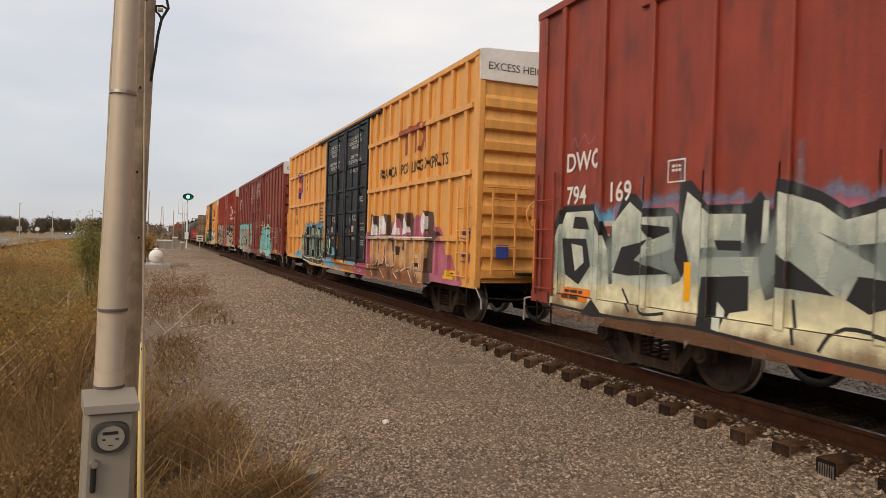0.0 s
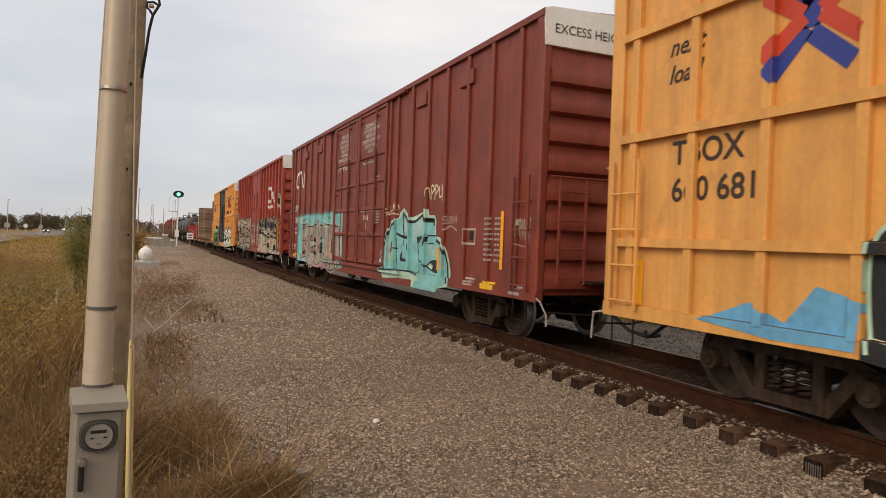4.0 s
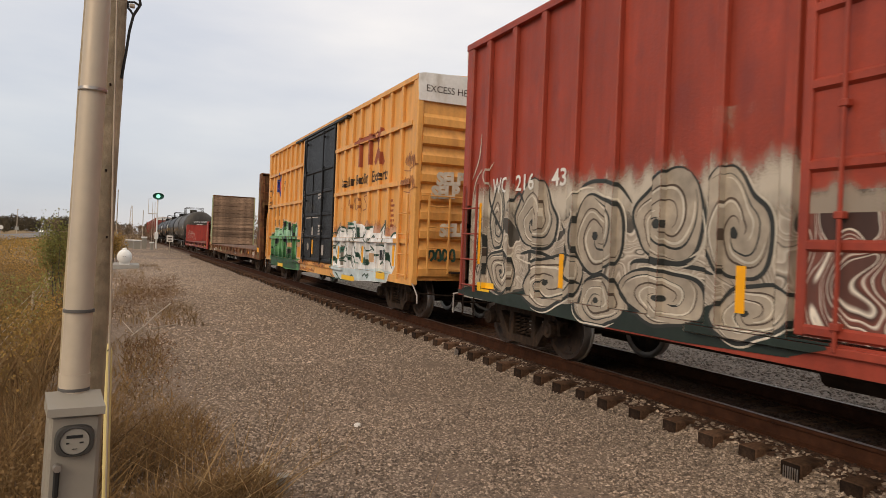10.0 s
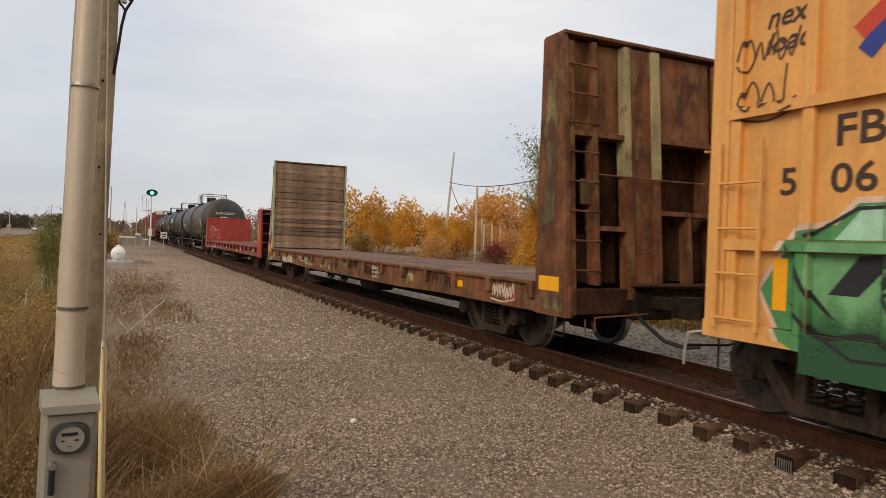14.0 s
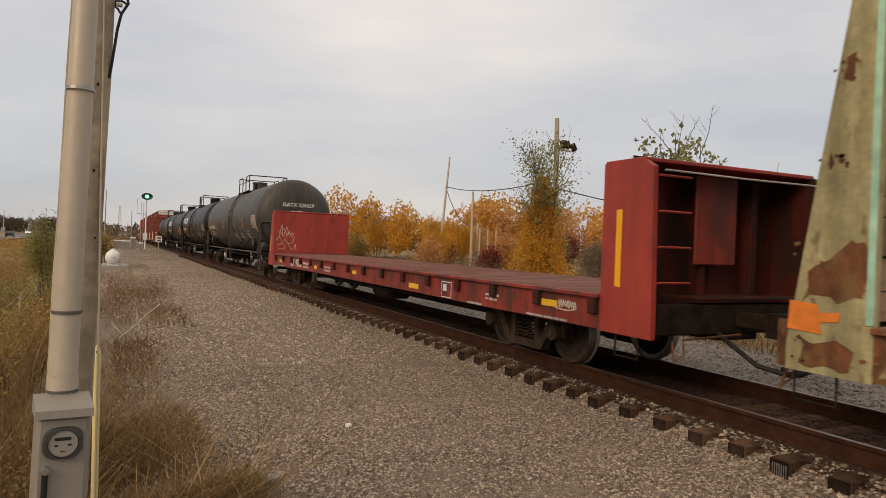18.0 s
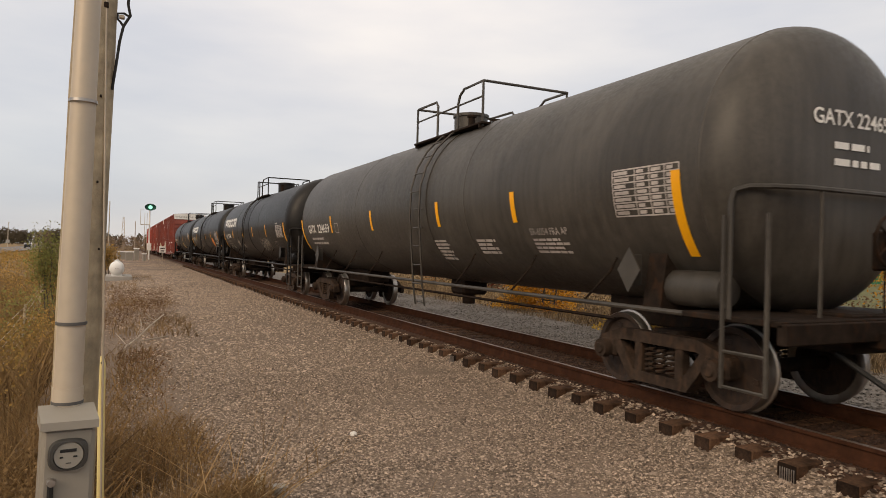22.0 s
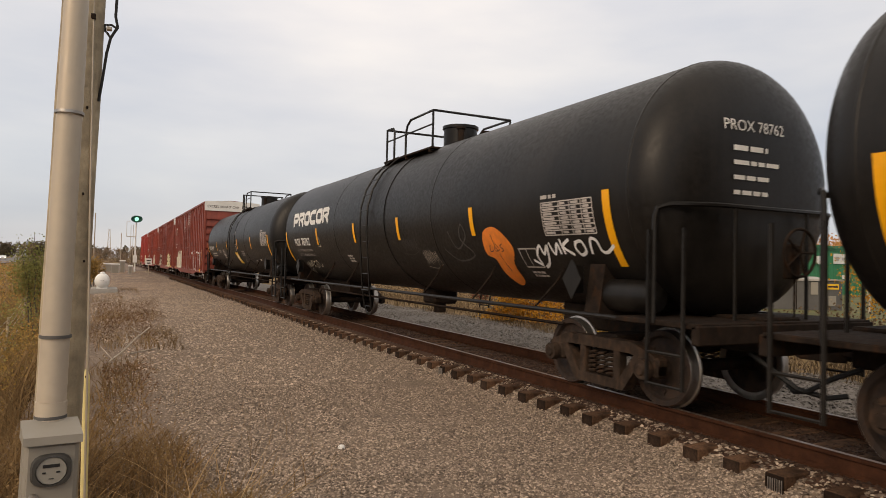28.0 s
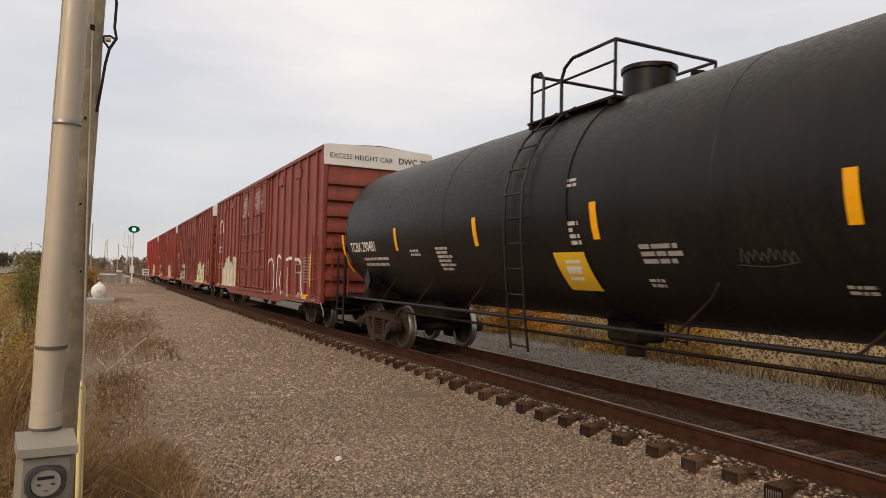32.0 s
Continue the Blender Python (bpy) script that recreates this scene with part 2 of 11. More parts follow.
RUST = (0.11, 0.045, 0.02)
M = {
    "oxide": mat("oxide_red_paint", (0.27, 0.045, 0.025), 0.55, streak=0.16, grime=(0.16, 0.035, 0.025), grime_at=0.6, bump=0.1),
    "oxide_b": mat("brown_red_paint", (0.215, 0.043, 0.026), 0.55, streak=0.16, grime=(0.14, 0.032, 0.02), grime_at=0.6, bump=0.1),
    "red": mat("bright_red_paint", (0.34, 0.041, 0.027), 0.58, streak=0.18, grime=(0.21, 0.033, 0.023), grime_at=0.62),
    "redbox": mat("faded_red_paint", (0.31, 0.048, 0.027), 0.55, streak=0.14, grime=(0.22, 0.038, 0.028), grime_at=0.62),
    "yellow": mat("rail_yellow_paint", (0.72, 0.355, 0.10), 0.5, var=0.09, streak=0.14, grime=(0.54, 0.25, 0.08), grime_at=0.66, bump=0.06),
    "black_door": mat("black_door_paint", (0.0078, 0.008, 0.009), 0.5, streak=0.2, bump=0.08, spec=0.3),
    "tank_black": mat("tank_black_paint", (0.0128, 0.0108, 0.0092), 0.44, var=0.35, scale=0.8, streak=0.25, bump=0.05, spec=0.25),
    "tank_grey": mat("tank_grey_black_paint", (0.058, 0.051, 0.043), 0.5, var=0.25, scale=0.8, streak=0.25, bump=0.06, spec=0.35),
    "under": mat("dark_grimy_steel", (0.021, 0.0145, 0.011), 0.85, var=0.4, scale=5, grime=(0.036, 0.018, 0.01), grime_at=0.6, spec=0.1),
    "truck": mat("dusty_brown_truck_steel", (0.04, 0.0275, 0.0205), 0.85, var=0.4, scale=5, grime=(0.068, 0.041, 0.027), grime_at=0.56, spec=0.12),
    "red_sill": mat("grimy_red_sill_paint", (0.25, 0.032, 0.018), 0.62, streak=0.3, var=0.25, grime=(0.085, 0.024, 0.016), grime_at=0.55),
    "tie_end": mat("dark_tie_end", (0.03, 0.018, 0.012), 0.9, var=0.5, scale=9, fine=40, bump=0.5, own=0.4, spec=0.1),
    "wheel": mat("rusty_wheel_steel", (0.032, 0.020, 0.0145), 0.8, metal=0.0, var=0.5, scale=6, grime=(0.052, 0.029, 0.018), grime_at=0.55),
    "tread": mat("polished_steel", (0.40, 0.37, 0.34), 0.42, metal=1.0, var=0.1, scale=9),
    "rusty": mat("rusted_flatcar_steel", (0.15, 0.056, 0.022), 0.85, var=0.45, scale=2.5, grime=(0.19, 0.105, 0.04), grime_at=0.58, streak=0.4, bump=0.3),
    # the flatcar rust again, darkened so its colour holds the recess shade
    "rusty_dark": mat("shade_darkened_rusted_steel", (0.05, 0.023, 0.012), 0.9, var=0.5, scale=2.5, grime=(0.075, 0.036, 0.018), grime_at=0.56, streak=0.4, bump=0.3, spec=0.15),
    "rust_streak": mat("orange_rust_streaks", (0.42, 0.17, 0.05), 0.85, var=0.4, scale=4.0, grime=(0.22, 0.08, 0.03), grime_at=0.55, streak=0.5, bump=0.2),
    "pale_green_worn": mat("worn_pale_green_paint", (0.25, 0.30, 0.16), 0.8, var=0.25, scale=4.0, grime=(0.14, 0.065, 0.03), grime_at=0.54, streak=0.4, bump=0.3),
    "cream_worn": mat("worn_cream_paint", (0.34, 0.27, 0.15), 0.8, var=0.25, scale=4.0, grime=(0.15, 0.065, 0.03), grime_at=0.52, streak=0.4, bump=0.3),
    "patina_rust": mat("rusted_olive_paint", (0.16, 0.12, 0.055), 0.85, var=0.4, scale=1.6, grime=(0.07, 0.032, 0.016), grime_at=0.5, streak=0.5, bump=0.3),
    "patina": mat("green_and_rust_paint", (0.33, 0.285, 0.145), 0.8, var=0.22, scale=3.0, grime=(0.12, 0.058, 0.03), grime_at=0.63, streak=0.3, bump=0.3),
    "deck": mat("worn_wooden_deck", (0.16, 0.10, 0.075), 0.9, var=0.35, scale=2, bump=0.4, own=0.2),
    "red_deck": mat("worn_red_deck", (0.17, 0.07, 0.05), 0.9, var=0.3, scale=2, bump=0.4, own=0.15),
    "board": mat("weathered_board", (0.235, 0.15, 0.098), 0.9, var=0.5, scale=3, fine=40, bump=0.5, own=0.35, streak=0.0),
    "white": mat("white_paint", (0.72, 0.70, 0.66), 0.6, var=0.08, grime=(0.5, 0.46, 0.4), grime_at=0.66),
    "letter_white": mat("white_lettering", (0.70, 0.68, 0.64), 0.6, var=0.1),
    "letter_dim": mat("faded_white_lettering", (0.42, 0.38, 0.35), 0.7, var=0.25),
    "letter_dark": mat("dark_brown_lettering", (0.05, 0.03, 0.02), 0.6, var=0.15),
    "letter_red": mat("red_brown_lettering", (0.33, 0.08, 0.035), 0.6, var=0.15),
    "reflector": mat("yellow_reflective_tape", (0.90, 0.40, 0.01), 0.4, var=0.06, bump=0.0),
    "label_yellow": mat("yellow_label", (0.80, 0.47, 0.03), 0.5, var=0.08),
    "blue": mat("blue_paint", (0.04, 0.07, 0.33), 0.5, var=0.12),
    "emblem_blue": mat("emblem_blue_paint", (0.03, 0.05, 0.26), 0.5, var=0.12),
    # grime plus the shade of the deep bulkhead, both put into this red
    "red_back": mat("grimy_shaded_red_paint", (0.085, 0.0145, 0.0105), 0.75, streak=0.2, grime=(0.03, 0.015, 0.011), grime_at=0.5, spec=0.2),
    "emblem_red": mat("emblem_red_paint", (0.55, 0.06, 0.03), 0.5, var=0.12),
    "rubber": mat("black_rubber", (0.012, 0.012, 0.012), 0.7, var=0.2),
    "galv": mat("galvanised_steel", (0.50, 0.425, 0.335), 0.5, metal=0.2, var=0.07, scale=2, streak=0.07, bump=0.04),
    "paint_grey": mat("grey_enamel", (0.27, 0.245, 0.205), 0.5, var=0.06, bump=0.03),
    "wood_pole": mat("weathered_pole_wood", (0.40, 0.325, 0.22), 0.9, var=0.3, scale=4, streak=0.4, bump=0.5),
    "tie": mat("creosoted_tie", (0.10, 0.055, 0.033), 0.9, var=0.5, scale=6, fine=30, bump=0.5, own=0.35, spec=0.12),
    "rail": mat("rusty_rail", (0.05, 0.02, 0.0105), 0.85, var=0.3, scale=5, bump=0.15, spec=0.1),
    "railhead": mat("worn_rail_head", (0.26, 0.20, 0.165), 0.4, metal=0.8, var=0.15, scale=6, bump=0.03),
    "concrete": mat("pale_concrete", (0.36, 0.34, 0.31), 0.9, var=0.15, bump=0.3),
    "tank_white": mat("white_enamel", (0.78, 0.77, 0.74), 0.4, var=0.04, bump=0.02),
    "plastic_yellow": mat("pale_yellow_plastic", (0.75, 0.62, 0.28), 0.5, var=0.06, bump=0.02),
    "bldg_green": mat("green_metal_siding", (0.025, 0.19, 0.085), 0.5, var=0.1, streak=0.1),
    "cab_grey": mat("dark_grey_enclosure", (0.095, 0.09, 0.085), 0.6, var=0.12),
    "asphalt": mat("road_asphalt", (0.17, 0.16, 0.155), 0.9, var=0.12, scale=0.3, bump=0.2),
    "pale_pole": mat("bleached_pole_wood", (0.42, 0.355, 0.28), 0.9, var=0.2, scale=4, streak=0.3, bump=0.3),
    "bark": mat("tree_bark", (0.10, 0.085, 0.065), 0.9, var=0.3, scale=6, bump=0.5),
    "glass_black": mat("dark_glass", (0.02, 0.02, 0.02), 0.1, var=0.0, bump=0.0),
    "ring_grey": mat("dark_meter_ring", (0.05, 0.048, 0.044), 0.5, var=0.1),
    "dial": mat("meter_dial", (0.30, 0.28, 0.24), 0.5, var=0.05, bump=0.0),
}
glow = bpy.data.materials.new("green_signal_light")
glow.use_nodes = True
glow.node_tree.nodes["Principled BSDF"].inputs["Base Color"].default_value = (0.01, 0.2, 0.1, 1)
glow.node_tree.nodes["Principled BSDF"].inputs["Emission Color"].default_value = (0.35, 1.0, 0.75, 1)
glow.node_tree.nodes["Principled BSDF"].inputs["Emission Strength"].default_value = 1.2
head_glow = bpy.data.materials.new("headlight_glow")
head_glow.use_nodes = True
head_glow.node_tree.nodes["Principled BSDF"].inputs["Emission Color"].default_value = (1, 0.95, 0.8, 1)
head_glow.node_tree.nodes["Principled BSDF"].inputs["Emission Strength"].default_value = 4.0


# ---- mesh building ----
class Build:
    """Collects the faces of one mesh."""

    def __init__(self):
        self.v, self.f, self.m = [], [], []

    def add(self, verts, faces, mi=0):
        k = len(self.v)
        self.v.extend(verts)
        self.f.extend([tuple(i + k for i in f) for f in faces])
        self.m.extend([mi] * len(faces))
        return self

    def box(self, x0, x1, y0, y1, z0, z1, ch=0.008, mi=0):
        """A box with chamfered edges."""
        ch = min(ch, (x1 - x0) * 0.45, (y1 - y0) * 0.45, (z1 - z0) * 0.45)
        lo, hi = (x0, y0, z0), (x1, y1, z1)
        verts, idx = [], {}
        for sx in (0, 1):
            for sy in (0, 1):
                for sz in (0, 1):
                    s = (sx, sy, sz)
                    c = [hi[i] if s[i] else lo[i] for i in range(3)]
                    inn = [c[i] - ch if s[i] else c[i] + ch for i in range(3)]
                    for a in range(3):
                        p = list(inn)
                        p[a] = c[a]
                        idx[s, a] = len(verts)
                        verts.append(tuple(p))
        faces = []
        for a in range(3):
            b, c = (a + 1) % 3, (a + 2) % 3
            for sa in (0, 1):
                ring = []
                for sb, sc in ((0, 0), (1, 0), (1, 1), (0, 1)):
                    s = [0, 0, 0]
                    s[a], s[b], s[c] = sa, sb, sc
                    ring.append(idx[tuple(s), a])
                faces.append(ring if sa else ring[::-1])
            for sb in (0, 1):
                for sc in (0, 1):
                    s0, s1 = [0, 0, 0], [0, 0, 0]
                    s0[b] = s1[b] = sb
                    s0[c] = s1[c] = sc
                    s1[a] = 1
                    q = [idx[tuple(s0), b], idx[tuple(s1), b], idx[tuple(s1), c], idx[tuple(s0), c]]
                    faces.append(q if sb == sc else q[::-1])
        for sx in (0, 1):
            for sy in (0, 1):
                for sz in (0, 1):
                    s = (sx, sy, sz)
                    t = [idx[s, 0], idx[s, 1], idx[s, 2]]
                    faces.append(t if (sx + sy + sz) % 2 else t[::-1])
        return self.add(verts, faces, mi)

    def rod(self, p, q, r, r2=None, n=8, mi=0):
        """A cylinder or cone from p to q."""
        p, q = Vector(p), Vector(q)
        r2 = r if r2 is None else r2
        d = (q - p).normalized()
        a = d.orthogonal().normalized()
        b = d.cross(a)
        ring = [(a * math.cos(2 * math.pi * i / n) + b * math.sin(2 * math.pi * i / n)) for i in range(n)]
        verts = [tuple(p + o * r) for o in ring] + [tuple(q + o * r2) for o in ring]
        faces = [(i, (i + 1) % n, n + (i + 1) % n, n + i) for i in range(n)] + [tuple(range(n))[::-1], tuple(range(n, 2 * n))]
        return self.add(verts, faces, mi)

    def pipe(self, pts, r, n=6, mi=0):
        """A bent round bar along the points."""
        pts = [Vector(p) for p in pts]
        k = len(pts)
        verts, faces, a = [], [], None
        for i, p in enumerate(pts):
            d = (pts[min(i + 1, k - 1)] - pts[max(i - 1, 0)]).normalized()
            a = d.orthogonal().normalized() if a is None else (a - d * a.dot(d)).normalized()
            b = d.cross(a)
            verts += [tuple(p + (a * math.cos(2 * math.pi * j / n) + b * math.sin(2 * math.pi * j / n)) * r) for j in range(n)]
        for i in range(k - 1):
            faces += [(i * n + j, i * n + (j + 1) % n, (i + 1) * n + (j + 1) % n, (i + 1) * n + j) for j in range(n)]
        faces += [tuple(range(n))[::-1], tuple(range((k - 1) * n, k * n))]
        return self.add(verts, faces, mi)

    def slab(self, poly, axis, a, b, mi=0):
        """A polygon of two coordinates, drawn out along an axis from a to b."""
        i = "xyz".index(axis)

        def at(p, w):
            c = [p[0], p[1]]
            c.insert(i, w)
            return tuple(c)
        n = len(poly)
        verts = [at(p, a) for p in poly] + [at(p, b) for p in poly]
        faces = [(k, (k + 1) % n, n + (k + 1) % n, n + k) for k in range(n)] + [tuple(range(n))[::-1], tuple(range(n, 2 * n))]
        return self.add(verts, faces, mi)

    def lathe(self, profile, n=24, axis="x", centre=(0, 0, 0), mi=0):
        """Rings of (along, radius) turned round an axis."""
        c = Vector(centre)
        verts, faces = [], []
        for w, r in profile:
            for j in range(n):
                u, v = r * math.cos(2 * math.pi * j / n), r * math.sin(2 * math.pi * j / n)
                o = {"x": (w, u, v), "y": (v, w, u), "z": (u, v, w)}[axis]
                verts.append(tuple(c + Vector(o)))
        for i in range(len(profile) - 1):
            faces += [(i * n + j, i * n + (j + 1) % n, (i + 1) * n + (j + 1) % n, (i + 1) * n + j) for j in range(n)]
        return self.add(verts, faces, mi)

    def mesh(self, name, mats, smooth=40):
        me = bpy.data.meshes.new(name)
        me.from_pydata(self.v, [], self.f)
        for m in mats:
            me.materials.append(m)
        if len(mats) > 1:
            me.polygons.foreach_set("material_index", self.m)
        if smooth:
            me.polygons.foreach_set("use_smooth", [True] * len(me.polygons))
            me.set_sharp_from_angle(angle=radians(smooth))
        me.update()
        return me


def part(name, b, mats, parent=None, label="", smooth=40, at=None):
    """One mesh object under a thing or a part. b: a Build or a mesh."""
    mats = mats if isinstance(mats, (list, tuple)) else [mats]
    ob = new(name, b if isinstance(b, bpy.types.Mesh) else b.mesh(name, [M[m] if isinstance(m, str) else m for m in mats], smooth))
    if parent is not None:
        ob.parent = parent
    if at is not None:
        ob.matrix_basis = at
    if label:
        ob["label"] = label
    return ob


def thing(name, label, category, group="", at=None, kind=""):
    ob = new(name)
    ob.empty_display_size = 0.2
    if at is not None:
        ob.matrix_basis = at
    return tagged(ob, label, category, group, kind)


def arrays(name, verts, faces, mats, smooth=False):
    """A mesh from numpy arrays: verts (n, 3), faces (m, 3 or 4)."""
    me = bpy.data.meshes.new(name)
    n, k = faces.shape
    me.vertices.add(len(verts))
    me.vertices.foreach_set("co", np.ascontiguousarray(verts, dtype=np.float32).ravel())
    me.loops.add(n * k)
    me.loops.foreach_set("vertex_index", np.ascontiguousarray(faces, dtype=np.int32).ravel())
    me.polygons.add(n)
    me.polygons.foreach_set("loop_start", np.arange(0, n * k, k, dtype=np.int32))
    for m in mats:
        me.materials.append(m)
    if smooth:
        me.polygons.foreach_set("use_smooth", np.ones(n, dtype=bool))
    me.update(calc_edges=True)
    me.validate()
    return me


# ---- ground, track, road ----
def uneven(x, y, amount=0.05):
    return amount * (noise.noise((x * 0.35, y * 0.35, 0.0)) + 0.4 * noise.noise((x * 1.3, y * 1.3, 4.0)))


def sheet(name, xs, ys, height, material, kind="structure", label="", category=""):
    """A sheet over a grid of x and y, at the height that a function gives."""
    gx, gy = np.meshgrid(np.array(xs), np.array(ys))
    z = np.array([[height(x, y) for x in xs] for y in ys])
    v = np.stack([gx.ravel(), gy.ravel(), z.ravel()], 1)
    n, k = len(xs), len(ys)
    i = np.arange(n * k).reshape(k, n)
    f = np.stack([i[:-1, :-1].ravel(), i[:-1, 1:].ravel(), i[1:, 1:].ravel(), i[1:, :-1].ravel()], 1)
    return tagged(new(name, arrays(name, v, f, [material], True)), label, category, "", kind)


def land(x, y):
    """Height of the ground: gravel shelf by the track, a shallow ditch with weeds to the left, fields beyond."""
    d = 0.0
    if x < 0.3:
        d = -0.35 * min(1, (0.3 - x) / 2.5)
    if x < -11:
        d += 0.35 * min(1, (-11 - x) / 5)
    return GROUND - 0.02 + d + (uneven(x, y) if abs(y) < 60 and -14 < x < 40 else 0)


M["soil"] = two_tone("dry_grass_ground", (0.15, 0.09, 0.04), (0.31, 0.21, 0.09), 0.6, middle=(0.22, 0.14, 0.058))
M["field"] = two_tone("far_field", (0.16, 0.11, 0.05), (0.23, 0.17, 0.085), 0.05, middle=(0.20, 0.145, 0.07))
M["gravel_base"] = two_tone("gravel_bed", (0.035, 0.025, 0.018), (0.36, 0.265, 0.195), 34.0, middle=(0.165, 0.12, 0.088))
# rust stain, darkened further to stand in for shade under the cars
M["rusty_shaded_bed"] = two_tone("rust_and_shade_ballast", (0.017, 0.009, 0.006), (0.10, 0.052, 0.032), 22.0, middle=(0.045, 0.0235, 0.0145))
M["gravel_pale"] = two_tone("pale_gravel", (0.05, 0.042, 0.036), (0.34, 0.295, 0.25), 22.0, middle=(0.18, 0.155, 0.133))
M["yard"] = two_tone("mown_grass", (0.06, 0.065, 0.02), (0.17, 0.15, 0.06), 0.4, middle=(0.10, 0.10, 0.035))
M["stone"] = two_tone("ballast_stone", (0.042, 0.031, 0.024), (0.66, 0.515, 0.395), 30.0, middle=(0.212, 0.159, 0.119))
M["dusty_stone"] = two_tone("dusty_far_stone", (0.15, 0.11, 0.08), (0.70, 0.545, 0.42), 9.0, middle=(0.40, 0.30, 0.225))

xs = sorted(set([-2000, -900, -400, -200, -120, -80, -60, -45, -35, -28, -22] + list(np.arange(-18, 40, 1.0)) + [45, 55, 70, 100, 150, 250, 500, 1000, 2000]))
ys = sorted(set([-2000, -800, -300, -120, -60, -30, -20] + list(np.arange(-14, 60, 1.0)) + [70, 85, 100, 130, 170, 230, 320, 500, 800, 1300, 2200]))
sheet("ground", xs, ys, land, M["soil"], label="dry brown grass land reaching the horizon", category="ground")
gx = [-0.9, -0.2, 0.4] + list(np.arange(1.0, 5.0, 0.5)) + [5.0, 5.25]
gy = list(np.arange(-25, 60, 1.0)) + [65, 75, 90, 110, 140, 180, 240]


def shelf(x, y):
    edge = -0.04 if x < 0 else 0.0
    return GROUND + 0.03 + edge + uneven(x, y, 0.04) + (0.065 * max(0, (x - 3.6) / 1.65))


sheet("gravel_shoulder", gx, gy, shelf, M["gravel_base"], label="grey-brown gravel beside the track", category="gravel")
bx = [5.0, 5.2, 5.365, 5.5, 5.605, 5.7, 5.825, 5.95, 6.1, 6.17, 6.4, 6.8, 7.2, 7.4, 7.5, 7.74, 7.87, 7.965, 8.09, 8.19, 8.6, 9.6]


def bed(x, y):
    a = abs(x - TRACK_X)
    if a < 0.62:
        z = -0.197
    elif a < 0.96:
        z = -0.185
    elif a < 1.12:
        z = -0.185 - (a - 0.96) * 0.24
    elif a < 1.42:
        z = -0.223 - (a - 1.12) * 0.45
    else:
        z = -0.36 - (a - 1.42) * 0.08
    return z + uneven(x, y, 0.02)


by = list(np.arange(-30, 60, 0.5)) + [80, 110, 150, 200, 300]
sheet("ballast_bed", [x for x in bx if x < 5.65], by, bed, M["gravel_base"], label="ballast round the tie ends", category="ballast")
# from here across, the bed's colour carries the train's shade besides rust
sheet("track_bed", [x for x in bx if x > 5.55], by, bed, M["rusty_shaded_bed"], label="rust-stained ballast under the ties, darkened in colour for the train's shade", category="ballast")
sheet("service_road", [9.2, 10.2, 11, 11.8, 12.6], list(np.arange(-40, 60, 2.0)) + [80, 120, 200], lambda x, y: GROUND + 0.05 - 0.03 * abs(x - 11) + uneven(x, y, 0.03), M["gravel_pale"], label="pale gravel service road across the track", category="road")

# rails
RAIL = [(-0.075, -0.185), (0.075, -0.185), (0.075, -0.17), (0.012, -0.15), (0.012, -0.045), (0.037, -0.035), (0.037, -0.006), (0.026, 0.0), (-0.026, 0.0), (-0.037, -0.006), (-0.037, -0.035), (-0.012, -0.045), (-0.012, -0.15), (-0.075, -0.17)]
RAIL_LENGTH = Build().slab(RAIL, "y", 0, 9.994).mesh("rail", [M["rail"]])
track = thing("railway_track", "rusty rails on dark creosoted wooden ties", "railway track", kind="structure")
for s in (-1, 1):
    x = TRACK_X + s * 0.7525
    for a in range(-40, 330, 10):
        part("rail", RAIL_LENGTH, [], track, at=pose(x, a, 0))
    part("rail_head", Build().box(x - 0.027, x + 0.027, -40, 330, -0.004, 0.0025, 0.001), "railhead", track)


def stones(name, boxes, size, seed, material, height, label):
    """Loose broken stones, many thousands, as one mesh: each a squashed, turned octahedron with knocked-off corners."""
    rng = np.random.default_rng(seed)
    base = np.array([(1, 0.1, 0), (-1, -0.1, 0.1), (0.1, 1, 0.05), (-0.1, -1, 0), (0, 0.1, 0.9), (0.1, 0, -0.9), (0.6, 0.6, 0.45), (-0.6, -0.55, 0.45)])
    faces = np.array([(0, 6, 4), (6, 2, 4), (2, 1, 4), (1, 7, 4), (7, 3, 4), (3, 0, 4), (0, 2, 6), (1, 3, 7)])
    vs, fs, k = [], [], 0
    for x0, x1, y0, y1, n in boxes:
        px, py = rng.uniform(x0, x1, n), rng.uniform(y0, y1, n)
        pz = np.array([height(a, c) for a, c in zip(px, py)]) + rng.uniform(-0.3, 0.5, n) * size * 0.5
        s = size * rng.uniform(0.55, 1.35, (n, 1, 1)) * rng.uniform(0.6, 1.2, (n, 1, 3))
        v = (base[None] + rng.uniform(-0.22, 0.22, (n, 8, 3))) * s
        a, t = rng.uniform(0, 6.283, n), rng.uniform(-0.6, 0.6, n)
        ca, sa, ct, st = np.cos(a)[:, None], np.sin(a)[:, None], np.cos(t)[:, None], np.sin(t)[:, None]
        x, y, z = v[..., 0], v[..., 1], v[..., 2] * 0.75
        y, z = y * ct - z * st, y * st + z * ct
        v = np.stack([x * ca - y * sa + px[:, None], x * sa + y * ca + py[:, None], z + pz[:, None]], -1)
        vs.append(v.reshape(-1, 3))
        fs.append((faces[None] + (np.arange(n) * 8)[:, None, None]).reshape(-1, 3) + k)
        k += n * 8
    return tagged(new(name, arrays(name, np.concatenate(vs), np.concatenate(fs), [M[material]])), label, "gravel", kind="stuff")


